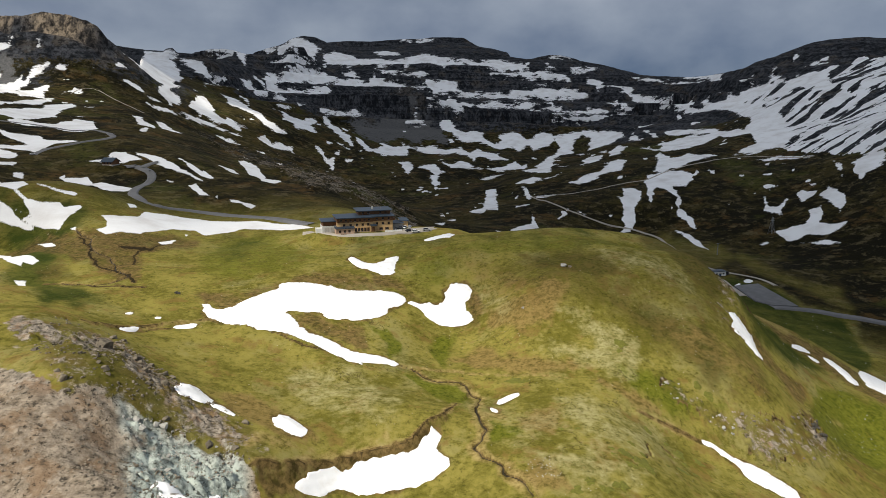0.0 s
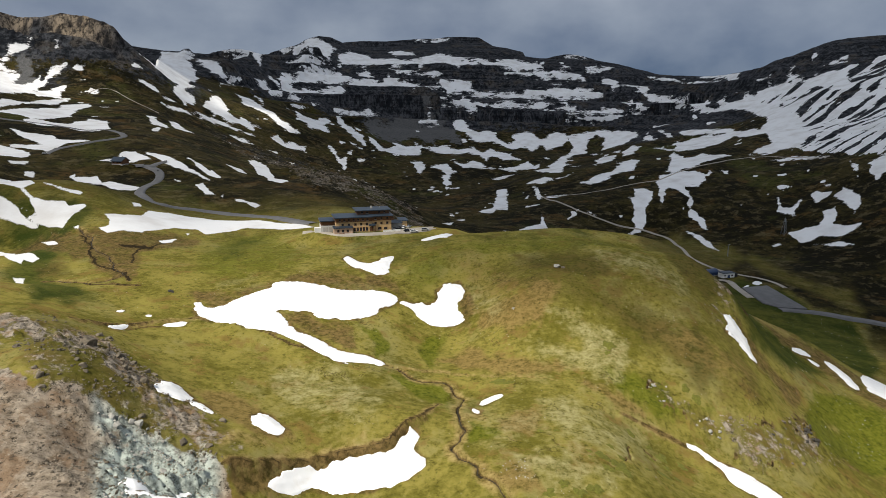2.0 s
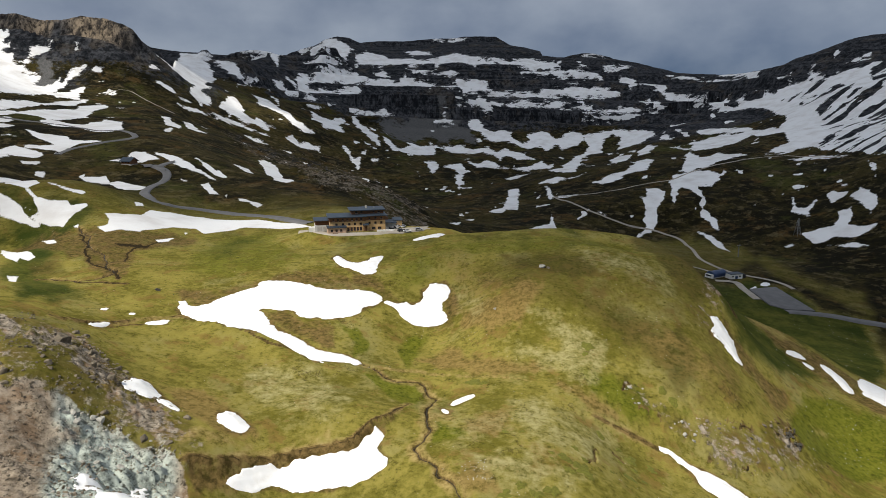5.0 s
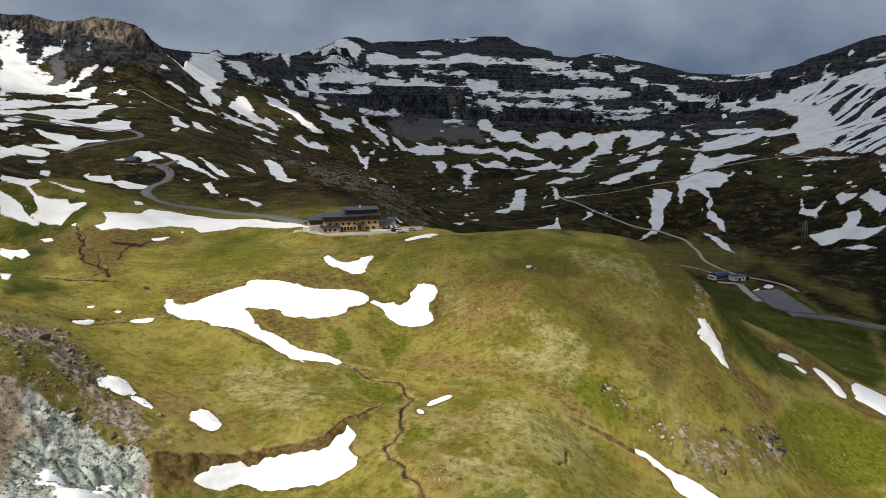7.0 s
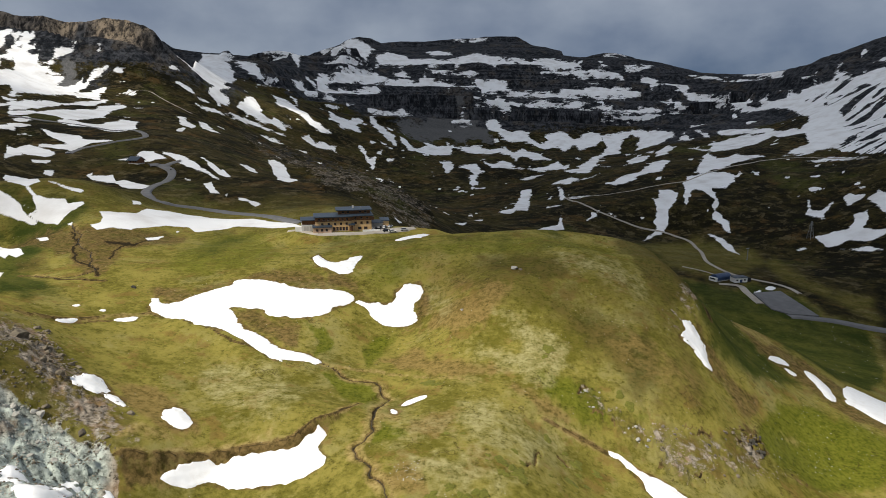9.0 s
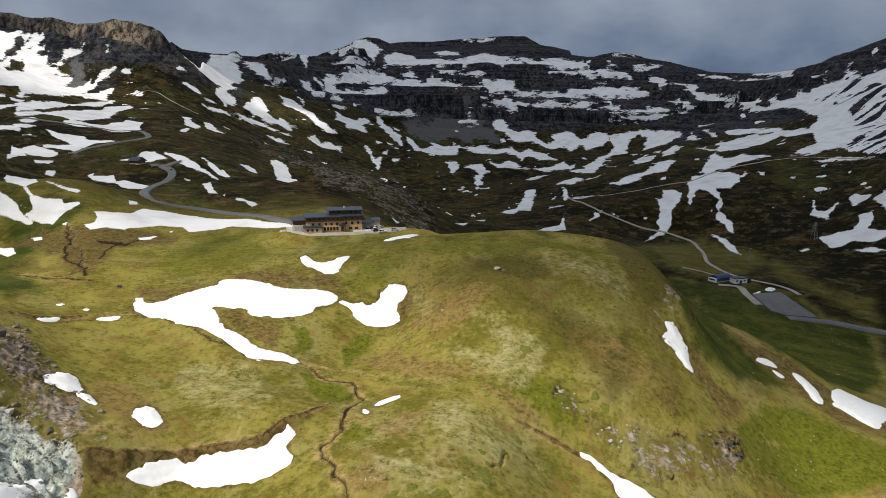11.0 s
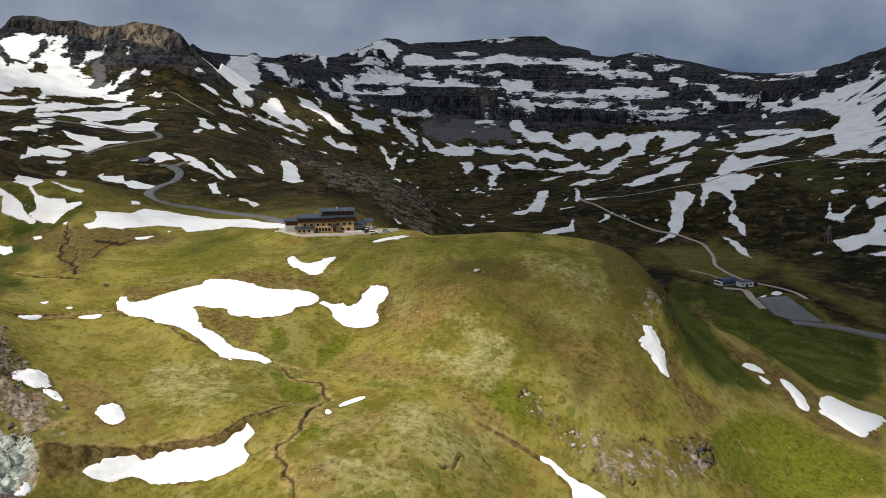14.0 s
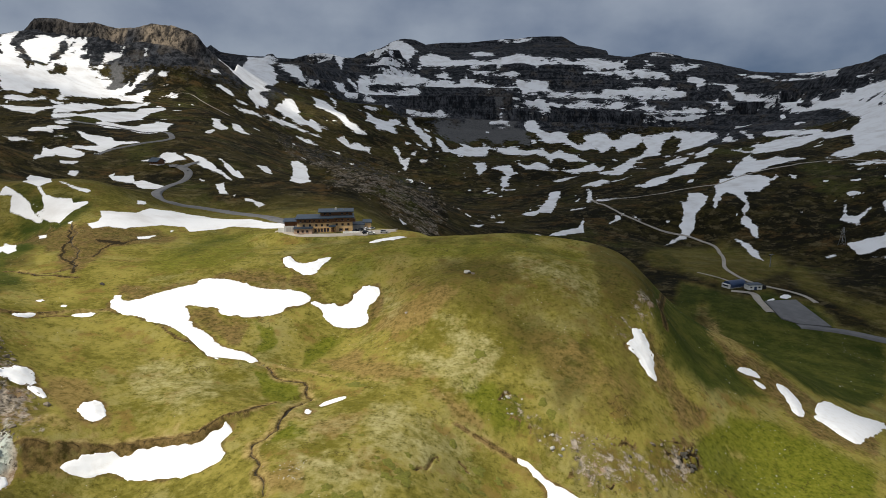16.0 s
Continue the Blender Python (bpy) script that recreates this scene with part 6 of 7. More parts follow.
opening = g.math("MAXIMUM", opening, g.mul(gap(-480, 800, 420, 760), 0.34))
opening = g.math("MAXIMUM", opening, g.mul(gap(-560, 1500, 260, 140), 0.55))
opening = g.math("MAXIMUM", opening, g.mul(gap(-62, 342, 75, 30), 0.85))
# a scrap of cloud shades the crown of the meadow
opening = g.mul(opening, g.math("SUBTRACT", 1.0, g.mul(gap(75, 285, 125, 75), 0.52)))
density = g.mul(g.math("SUBTRACT", 1.0, opening), 0.95)
see, thin, veil = nt.nodes.new("ShaderNodeBsdfTransparent"), nt.nodes.new("ShaderNodeBsdfTranslucent"), nt.nodes.new("ShaderNodeMixShader")
thin.inputs["Color"].default_value = (0.30, 0.335, 0.40, 1)
nt.links.new(density, veil.inputs[0])
nt.links.new(see.outputs[0], veil.inputs[1])
nt.links.new(thin.outputs[0], veil.inputs[2])
nt.links.new(veil.outputs[0], nt.nodes["Material Output"].inputs["Surface"])
cx, cy = np.meshgrid(np.linspace(-4700, 3600, 60), np.linspace(-2600, 4400, 50), indexing="ij")
cz = CLOUD_Z + 25 * fbm(cx, cy, 900, 3, 3)
cloud = sheet("cloud_layer", np.stack([cx.ravel(), cy.ravel(), cz.ravel()], -1), cx.shape, cloud_mat)
tagged(cloud, "broken layer of grey cloud high above the valley", "cloud", kind="structure")


# ---- building blocks ----
def part(name, bm, mat, parent=None, label="", smooth=False):
    me = bpy.data.meshes.new(name)
    bmesh.ops.recalc_face_normals(bm, faces=bm.faces)
    bm.to_mesh(me)
    bm.free()
    me.materials.append(mat)
    if smooth:
        me.polygons.foreach_set("use_smooth", np.ones(len(me.polygons), bool))
    ob = new(name, me)
    if parent:
        ob.parent = parent
    if label:
        ob["label"] = label
    return ob


def block(x0, x1, y0, y1, z0, z1, bevel=0.05, bm=None):
    bm = bm or bmesh.new()
    made = bmesh.ops.create_cube(bm, size=1)["verts"]
    for v in made:
        v.co = ((x0 + x1) / 2 + v.co.x * (x1 - x0), (y0 + y1) / 2 + v.co.y * (y1 - y0), (z0 + z1) / 2 + v.co.z * (z1 - z0))
    if bevel:
        edges = {e for v in made for e in v.link_edges}
        bmesh.ops.bevel(bm, geom=list(edges), offset=bevel, segments=1, affect="EDGES")
    return bm


def slab(corners, thick):
    """A plate over four corners, with its thickness below."""
    bm = bmesh.new()
    up = [bm.verts.new(c) for c in corners]
    down = [bm.verts.new((c[0], c[1], c[2] - thick)) for c in corners]
    bm.faces.new(up)
    bm.faces.new(down[::-1])
    for i in range(4):
        j = (i + 1) % 4
        bm.faces.new((up[j], up[i], down[i], down[j]))
    return bm


def rod(a, b, r, sides=8, bm=None, r2=None):
    bm = bm or bmesh.new()
    a, b = Vector(a), Vector(b)
    made = bmesh.ops.create_cone(bm, cap_ends=True, segments=sides, radius1=r, radius2=r if r2 is None else r2, depth=(b - a).length)["verts"]
    m = Matrix.Translation((a + b) / 2) @ (b - a).to_track_quat("Z", "Y").to_matrix().to_4x4()
    bmesh.ops.transform(bm, matrix=m, verts=made)
    return bm


def base_of(name, m, label, category, group=""):
    ob = new(name)
    ob.empty_display_size = 0.5
    ob.matrix_world = m
    return tagged(ob, label, category, group)


plaster = worn("ochre_plaster", (0.54, 0.36, 0.18), 0.9, size=2.0, spread=0.12, bump=0.01)
timber = worn("dark_timber", (0.13, 0.062, 0.03), 0.75, size=0.6, spread=0.3, bump=0.01)
tin = worn("blue_grey_sheet_roof", (0.032, 0.048, 0.070), 0.45, 0.3, size=3.0, spread=0.2)
render_grey = worn("pale_grey_render", (0.46, 0.46, 0.45), 0.9, size=2.0, spread=0.12)
white_paint = worn("white_paint", (0.72, 0.72, 0.70), 0.7, size=2.0, spread=0.08)
window_glass = material("window_glass", (0.02, 0.024, 0.03), 0.08)
concrete = worn("concrete", (0.36, 0.35, 0.33), 0.9, size=1.5, spread=0.2, bump=0.01)
tarmac = worn("grey_tarmac", (0.135, 0.135, 0.14), 0.9, size=6.0, spread=0.18)
gravel = worn("pale_gravel", (0.33, 0.30, 0.26), 0.95, size=5.0, spread=0.2)
steel = worn("galvanised_steel", (0.30, 0.31, 0.32), 0.5, 0.6, size=1.0, spread=0.15)
navy = worn("navy_cladding", (0.03, 0.055, 0.12), 0.45, 0.2, size=2.0, spread=0.2)
black_rubber = material("black_rubber", (0.02, 0.02, 0.02), 0.8)
water_mat = material("brook_water", (0.05, 0.045, 0.03), 0.06)


def window(parent, u, w, width, high, y, arched=False):
    """A window in the front wall: frame, sill and pane."""
    f = bmesh.new()
    for x0, x1, z0, z1 in ((u, u + width, w + high - 0.1, w + high), (u, u + width, w, w + 0.1), (u, u + 0.1, w + 0.1, w + high - 0.1), (u + width - 0.1, u + width, w + 0.1, w + high - 0.1)):
        block(x0, x1, y - 0.09, y - 0.003, z0, z1, 0, f)
    block(u + width / 2 - 0.03, u + width / 2 + 0.03, y - 0.07, y - 0.003, w + 0.1, w + high - 0.1, 0, f)
    fr = part("window", f, timber, parent, "brown framed window")
    part("pane", block(u + 0.1, u + width - 0.1, y - 0.04, y - 0.006, w + 0.1, w + high - 0.1, 0), window_glass, fr)
    part("sill", block(u - 0.08, u + width + 0.08, y - 0.16, y - 0.003, w - 0.08, w, 0.01), concrete, fr)
    return fr


def hotel():
    turn = math.radians(14)
    ob = base_of("mountain_hotel", Matrix.Translation((-74.6, 328.3, 11.45)) @ Matrix.Rotation(turn, 4, "Z"), "long ochre mountain hotel with timber storey and blue-grey roofs", "hotel")
    ob.scale = (0.94, 0.94, 1.1)
    # wing with garage
    part("garage_wing", block(0, 8.2, 4, 14, -2, 3.2), render_grey, ob, "pale grey ground floor of the side wing")
    part("loggia", block(0.3, 8.2, 4.6, 13.5, 3.2, 5.4), timber, ob, "dark recessed timber loggia")
    part("roof", slab([(-0.6, 3.2, 5.6), (8.4, 3.2, 5.6), (8.4, 14.6, 6.0), (-0.6, 14.6, 6.0)], 0.3), tin, ob)
    part("shed", block(-3.4, 0.2, 4.5, 8.0, -2, 2.3), white_paint, ob, "small white lean-to shed")
    for k in range(2):
        part("garage_door", block(1.2 + 3.4 * k, 3.9 + 3.4 * k, 3.93, 4.0, 0, 2.5, 0.01), concrete, ob, "grey garage door")
    # low front room
    part("front_room", block(6.4, 16.6, -4.2, 1.2, -2, 2.9), worn("pinkish_render", (0.46, 0.32, 0.23), 0.9, size=2, spread=0.1), ob, "low projecting room with pinkish walls")
    part("roof", slab([(6.0, -4.8, 3.05), (17.0, -4.8, 3.05), (17.0, 1.3, 3.4), (6.0, 1.3, 3.4)], 0.25), tin, ob)
    for u in (8.0, 10.6, 13.2):
        window(ob, u, 0.9, 1.3, 1.2, -4.2)
    # main wing
    part("main_wing", block(7.8, 28.0, 0, 13, -2, 5.1), plaster, ob, "ochre rendered main wing")
    part("timber_storey", block(7.7, 28.1, -0.35, 13, 5.1, 7.2), timber, ob, "dark boarded upper storey")
    part("roof", slab([(6.9, -1.6, 7.5), (28.7, -1.6, 7.5), (28.7, 13.6, 7.8), (6.9, 13.6, 7.8)], 0.35), tin, ob)
    for u in (11.0, 14.6, 18.2, 21.4, 24.6):
        window(ob, u, 3.2, 1.3, 1.2, 0)
    for k in range(5):
        window(ob, 17.6 + 1.75 * k, 0.5, 1.35, 1.8, 0)
    for k in range(7):
        window(ob, 9.4 + 2.6 * k, 5.6, 1.2, 1.1, -0.35)
    for k in range(9):
        part("batten", block(8.2 + 2.4 * k, 8.3 + 2.4 * k, -0.42, -0.353, 5.2, 7.1, 0), timber, ob)
    # entrance block
    part("east_block", block(28.0, 39.6, 1.0, 14, -2, 5.2), plaster, ob, "ochre rendered east block")
    part("timber_storey", block(28.1, 39.8, 0.6, 14, 5.2, 7.3), timber, ob, "dark boarded upper storey")
    part("roof", slab([(26.9, -0.8, 7.65), (40.7, -0.8, 7.65), (40.7, 14.5, 8.0), (26.9, 14.5, 8.0)], 0.35), tin, ob)
    for u in (29.8, 33.2, 36.6):
        window(ob, u, 3.3, 1.3, 1.2, 1.0)
        window(ob, u, 5.8, 1.2, 1.1, 0.6)
    for u in (31.8, 35.2):
        window(ob, u, 0.7, 2.0, 1.2, 1.0)
    part("porch", slab([(26.2, -2.6, 3.4), (30.0, -2.6, 3.4), (30.0, 1.1, 3.9), (26.2, 1.1, 3.9)], 0.25), tin, ob, "dark entrance canopy")
    for u in (26.5, 29.6):
        part("porch_post", block(u, u + 0.25, -2.4, -2.15, -1, 3.3, 0.02), timber, ob)
    part("door", block(27.2, 28.9, -0.06, 0.99, 0, 2.4, 0.01), timber, ob, "dark timber entrance door")
    # top storey
    part("top_storey", block(21.0, 39.4, 6.2, 15, 7.0, 9.7), timber, ob, "dark timber top storey set back")
    part("roof", slab([(19.6, 4.6, 9.9), (40.4, 4.6, 9.9), (40.4, 16.4, 10.3), (19.6, 16.4, 10.3)], 0.35), tin, ob)
    for u in (23.0, 26.0, 33.0, 36.0):
        window(ob, u, 8.2, 1.3, 1.0, 6.2)
    part("chimney", block(29.4, 30.4, 10.5, 11.5, 9.8, 11.3, 0.04), concrete, ob, "grey chimney stack")
    part("vent", rod((34.5, 10, 9.9), (34.5, 10, 11.0), 0.3), steel, ob, "steel roof vent")
    # east side: balcony and annexe
    part("balcony", block(39.6, 41.4, 2.2, 12.5, 5.0, 6.2, 0.03), timber, ob, "timber balcony front")
    part("annexe", block(39.8, 46.5, 5, 13, -2, 2.9), concrete, ob, "low grey annexe")
    part("roof", slab([(39.6, 4.2, 3.2), (47.0, 4.2, 3.2), (47.0, 13.4, 3.6), (39.6, 13.4, 3.6)], 0.25), tin, ob)
    part("annexe_house", block(46.0, 50.5, 8, 14, -2, 3.6), plaster, ob, "small ochre side house")
    part("roof", slab([(45.6, 7.4, 3.75), (51.0, 7.4, 3.75), (51.0, 14.4, 4.6), (45.6, 14.4, 4.6)], 0.25), tin, ob)
    part("terrace_wall", block(34.0, 44.0, -3.4, -3.0, -1.5, 0.9, 0.03), white_paint, ob, "low white terrace wall")
    part("bench", block(9.0, 12.0, -5.6, -5.0, -0.1, 0.5, 0.03), timber, ob)
    return ob


hotel()


# ---- roads, tracks, water ----
def smooth_course(points, step):
    pts = [Vector(p) for p in points]
    pts = [pts[0] * 2 - pts[1]] + pts + [pts[-1] * 2 - pts[-2]]
    out = []
    for i in range(1, len(pts) - 2):
        a, b, c, d = pts[i - 1 : i + 3]
        n = max(2, int((c - b).length / step))
        for k in range(n):
            t = k / n
            out.append(0.5 * ((2 * b) + (c - a) * t + (2 * a - 5 * b + 4 * c - d) * t * t + (3 * b - a - 3 * c + d) * t**3))
    out.append(pts[-2])
    return out


def ribbon(name, course, width, mat, label, category, lift=0.25, step=3.0, level=True):
    pts = smooth_course(course, step)
    xy = np.array([(p.x, p.y) for p in pts])
    t = np.gradient(xy, axis=0)
    t /= np.linalg.norm(t, axis=1)[:, None] + 1e-9
    nrm = np.stack([-t[:, 1], t[:, 0]], 1)
    rows = [xy + nrm * s * width / 2 for s in (-1.0, -0.5, 0.0, 0.5, 1.0)]
    hs = np.stack([land(r[:, 0], r[:, 1]) for r in rows])
    z = hs.max(0) if level else hs[2]
    z = np.convolve(np.pad(z, 2, mode="edge"), np.ones(5) / 5, "valid")
    z = np.maximum(z, hs.max(0) - 0.6) if level else z
    bm = bmesh.new()
    grid = [[bm.verts.new((*rows[k][i], z[i] + lift - (0.05 if k in (0, 4) else 0))) for k in range(5)] for i in range(len(pts))]
    low = [[bm.verts.new((*(xy[i] + nrm[i] * s * width * 0.62), z[i] - 1.5)) for s in (-1, 1)] for i in range(len(pts))]
    for i in range(len(pts) - 1):
        for k in range(4):
            bm.faces.new((grid[i][k], grid[i][k + 1], grid[i + 1][k + 1], grid[i + 1][k]))
        if level:
            bm.faces.new((grid[i][0], grid[i + 1][0], low[i + 1][0], low[i][0]))
            bm.faces.new((grid[i][4], low[i][1], low[i + 1][1], grid[i + 1][4]))
    return tagged(part(name, bm, mat, None, "", True), label, category, kind="structure")


ribbon("road", COURSE["road_low"], 6.5, tarmac, "grey tarmac mountain road winding up from the hotel", "road")
ribbon("road", COURSE["road_bend"], 6.5, tarmac, "grey tarmac hairpin of the mountain road", "road")
ribbon("road", COURSE["road_pull"], 9.0, tarmac, "grey tarmac lay-by beside the chalet", "road")
ribbon("road", COURSE["road_high"], 6.0, tarmac, "grey tarmac mountain road crossing snowy slopes", "road")
ribbon("road", COURSE["road_right"], 7.5, tarmac, "grey tarmac valley road", "road")
ribbon("road", COURSE["drive"], 6.0, gravel, "pale gravel drive to the lift station", "road")
ribbon("track", COURSE["track_main"], 3.6, gravel, "pale gravel track across dark slopes", "track")
ribbon("track", COURSE["track_up"], 3.0, gravel, "pale gravel track climbing into the snow", "track")
ribbon("path", COURSE["path_right"], 2.0, gravel, "narrow worn footpath", "path")
ribbon("path", COURSE["path_left"], 2.0, gravel, "narrow worn footpath over the shoulder", "path")
ribbon("road", COURSE["apron"], 5.0, gravel, "pale gravel forecourt in front of the hotel", "road")
ribbon("brook", COURSE["stream"], 0.2, water_mat, "narrow dark brook winding through turf", "brook", lift=0.12, step=1.2, level=False)
ribbon("brook", COURSE["brook_left"], 0.2, water_mat, "thin brook in boggy ground", "brook", lift=0.25, step=1.2, level=False)


def yard(name, outline, mat, label, lift=0.3):
    xs, ys = [p[0] for p in outline], [p[1] for p in outline]
    hs = land(np.array(xs), np.array(ys))
    top, bm = float(np.median(hs)), bmesh.new()
    a = np.linalg.lstsq(np.c_[np.ones(len(xs)), xs, ys], hs, rcond=None)[0]
    up = [bm.verts.new((x, y, a[0] + a[1] * x + a[2] * y + lift)) for x, y in outline]
    low = [bm.verts.new((x, y, v.co.z - 4)) for (x, y), v in zip(outline, up)]
    bm.faces.new(up)
    for i in range(len(up)):
        j = (i + 1) % len(up)
        bm.faces.new((up[j], up[i], low[i], low[j]))
    return tagged(part(name, bm, mat), label, "yard", kind="structure")


yard("parking_area", COURSE["parking"], tarmac, "empty grey tarmac parking area on the valley floor", 0.8)
yard("parking_area", COURSE["forecourt"], gravel, "pale gravel parking area beside the hotel", 0.35)


# ---- valley station, chalet, pylons, cars ----
def station():
    ob = base_of("lift_station", pose(238, 547, -67.5, 0, 0, 28), "navy barrel-roofed lift station with white front", "building")
    bm = bmesh.new()
    n = 12
    ring = [(4.2 * math.cos(math.pi * k / n), 2.2 + 3.6 * math.sin(math.pi * k / n)) for k in range(n + 1)]
    ring = [(4.2, 0.3)] + ring + [(-4.2, 0.3)]
    a = [bm.verts.new((-8.5, y, z)) for y, z in ring]
    b = [bm.verts.new((8.5, y, z)) for y, z in ring]
    for i in range(len(ring) - 1):
        bm.faces.new((a[i], a[i + 1], b[i + 1], b[i]))
    bm.faces.new(a)
    bm.faces.new(b[::-1])
    part("hall", bm, navy, ob, "navy barrel-vaulted hall")
    part("front", block(-10.2, -8.4, -4.0, 4.0, -1, 3.4), white_paint, ob, "white front wall")
    part("window", block(-10.3, -10.2, -3.0, 3.0, 1.6, 2.8, 0.01), window_glass, ob)
    part("base", block(-8.6, 8.6, -4.4, 4.4, -2, 0.6), concrete, ob, "concrete base")
    for k in range(5):
        part("rib", block(-7.4 + 3.6 * k, -7.1 + 3.6 * k, -4.3, 4.3, 0.6, 1.2, 0.02), steel, ob)
    return ob


def service_house():
    ob = base_of("service_house", pose(251, 541, -67.5, 0, 0, 12), "white flat-roofed service house on gravel", "building")
    part("wall", block(-6, 6, -3.5, 3.5, -1.5, 4.2), white_paint, ob)
    part("roof", block(-6.5, 6.5, -4, 4, 4.2, 4.6), tin, ob, "dark flat roof")
    part("door", block(-1.2, 1.2, -3.58, -3.5, 0, 2.6, 0.01), navy, ob, "navy door")
    for x in (-4.6, 2.6):
        part("window", block(x, x + 1.8, -3.57, -3.5, 1.6, 2.8, 0.01), window_glass, ob)
    part("winch", block(6.6, 10.5, -2, 2, -1, 3.2, 0.2), black_rubber, ob, "dark machine beside the wall")
    return ob


def chalet():
    ob = base_of("chalet", pose(-284, 567, 31.6, 0, 0, -20), "dark timber chalet with gabled roof beside snow", "chalet")
    part("wall", block(-5.5, 5.5, -4, 4, -1.5, 3.4), timber, ob)
    part("plinth", block(-5.6, 5.6, -4.1, 4.1, -2, 0.6), concrete, ob, "stone plinth")
    for side in (-1, 1):
        c = [(-6.5, 0, 6.4), (6.5, 0, 6.4), (6.5, side * 5.2, 2.9), (-6.5, side * 5.2, 2.9)]
        part("roof", slab(c if side < 0 else c[::-1], 0.3), tin, ob, "dark roof slope")
    for x in (-5.45, 5.45):
        bm = bmesh.new()
        a, b = ([bm.verts.new((x + t, y, z)) for y, z in ((-4, 3.3), (4, 3.3), (0, 6.1))] for t in (-0.1, 0.1))
        bm.faces.new(a)
        bm.faces.new(b[::-1])
        for i in range(3):
            bm.faces.new((a[i], a[(i + 1) % 3], b[(i + 1) % 3], b[i]))
        part("gable", bm, timber, ob, "boarded gable")
    for x in (-3.5, 0.0, 3.0):
        part("window", block(x, x + 1.1, -4.07, -4.0, 1.3, 2.4, 0.01), window_glass, ob)
    part("chimney", block(1.5, 2.2, 0.8, 1.5, 5.0, 7.2, 0.02), concrete, ob)
    return ob


def lift_pylon(x, y, h):
    ob = base_of("lift_pylon", pose(x, y, height(x, y) - 0.3, 0, 0, 35), "grey tubular ski lift pylon with crossarm", "pylon", "lift pylons")
    part("mast", rod((0, 0, 0), (0, 0, h), 0.55, 10, None, 0.35), steel, ob)
    part("crossarm", block(-3.2, 3.2, -0.25, 0.25, h - 0.5, h, 0.03), steel, ob)
    for s in (-1, 1):
        part("roller_battery", block(s * 3.0 - 0.2, s * 3.0 + 0.2, -1.6, 1.6, h - 0.9, h - 0.5, 0.05), black_rubber, ob)
    return ob


def lattice_pylon(x, y, h):
    ob = base_of("power_pylon", pose(x, y, height(x, y) - 0.3, 0, 0, 20), "grey steel lattice power pylon", "pylon")
    feet = [(sx * 2.6, sy * 2.6) for sx, sy in ((-1, -1), (1, -1), (1, 1), (-1, 1))]
    for fx, fy in feet:
        part("leg", rod((fx, fy, 0), (fx * 0.12, fy * 0.12, h), 0.16, 6), steel, ob)
    for k in range(5):
        z0, z1 = h * k / 5.5, h * (k + 1) / 5.5
        s0, s1 = 1 - 0.88 * z0 / h, 1 - 0.88 * z1 / h
        for i in range(4):
            a, b = feet[i], feet[(i + 1) % 4]
            part("brace", rod((a[0] * s0, a[1] * s0, z0), (b[0] * s1, b[1] * s1, z1), 0.08, 5), steel, ob)
    for z, w in ((h * 0.78, 4.0), (h * 0.9, 3.0)):
        part("crossarm", rod((-w, 0, z), (w, 0, z), 0.14, 6), steel, ob)
    return ob


station()
service_house()
chalet()
lift_pylon(306, 650, 13)
lattice_pylon(401, 710.5, 20)


def car(x, y, z, turn, paint, label):
    ob = base_of("car", pose(x, y, z, 0, 0, turn), label, "car", "parked cars")
    bm = block(-2.15, 2.15, -0.88, 0.88, 0.32, 0.92, 0.14)
    part("body", bm, paint, ob)
    bm = bmesh.new()
    low = [bm.verts.new(p) for p in ((-1.75, -0.8, 0.9), (1.05, -0.8, 0.9), (1.05, 0.8, 0.9), (-1.75, 0.8, 0.9))]
    top = [bm.verts.new(p) for p in ((-1.35, -0.64, 1.46), (0.35, -0.64, 1.46), (0.35, 0.64, 1.46), (-1.35, 0.64, 1.46))]
    bm.faces.new(top)
    for i in range(4):
        j = (i + 1) % 4
        bm.faces.new((low[i], low[j], top[j], top[i]))
    part("cabin", bm, window_glass, ob, "dark glazed cabin")
    part("roof", block(-1.33, 0.33, -0.62, 0.62, 1.462, 1.5, 0.02), paint, ob)
    for wx in (-1.35, 1.35):
        for wy in (-0.86, 0.86):
            part("wheel", rod((wx, wy - 0.1, 0.32), (wx, wy + 0.1, 0.32), 0.32, 12), black_rubber, ob)
    return ob


dark_paint = material("dark_car_paint", (0.015, 0.017, 0.022), 0.25, 0.3)
silver_paint = material("silver_car_paint", (0.45, 0.46, 0.48), 0.3, 0.5)
pale_paint = material("white_car_paint", (0.75, 0.75, 0.75), 0.3)
for x, y, turn, paint, label in (
    (-37.0, 337.0, 75, dark_paint, "dark car parked on gravel beside the hotel"),
    (-34.6, 340.4, 75, dark_paint, "dark car parked on gravel beside the hotel"),
    (-32.2, 343.4, 75, pale_paint, "white car parked at the hotel annexe"),
    (-29.4, 344.6, 75, silver_paint, "silver car parked at the hotel annexe"),
    (-29.8, 332.0, 20, dark_paint, "dark car parked at the yard edge"),
    (-26.6, 330.4, 20, pale_paint, "white car parked at the yard edge"),
    (-20.6, 335.4, 10, silver_paint, "silver car parked alone on the yard"),
):
    car(x, y, 11.8, turn, paint, label)
wx, wy = COURSE["road_high"][0]
car(wx, wy, height(wx, wy) + 0.9, 60, pale_paint, "white car driving up the mountain road")


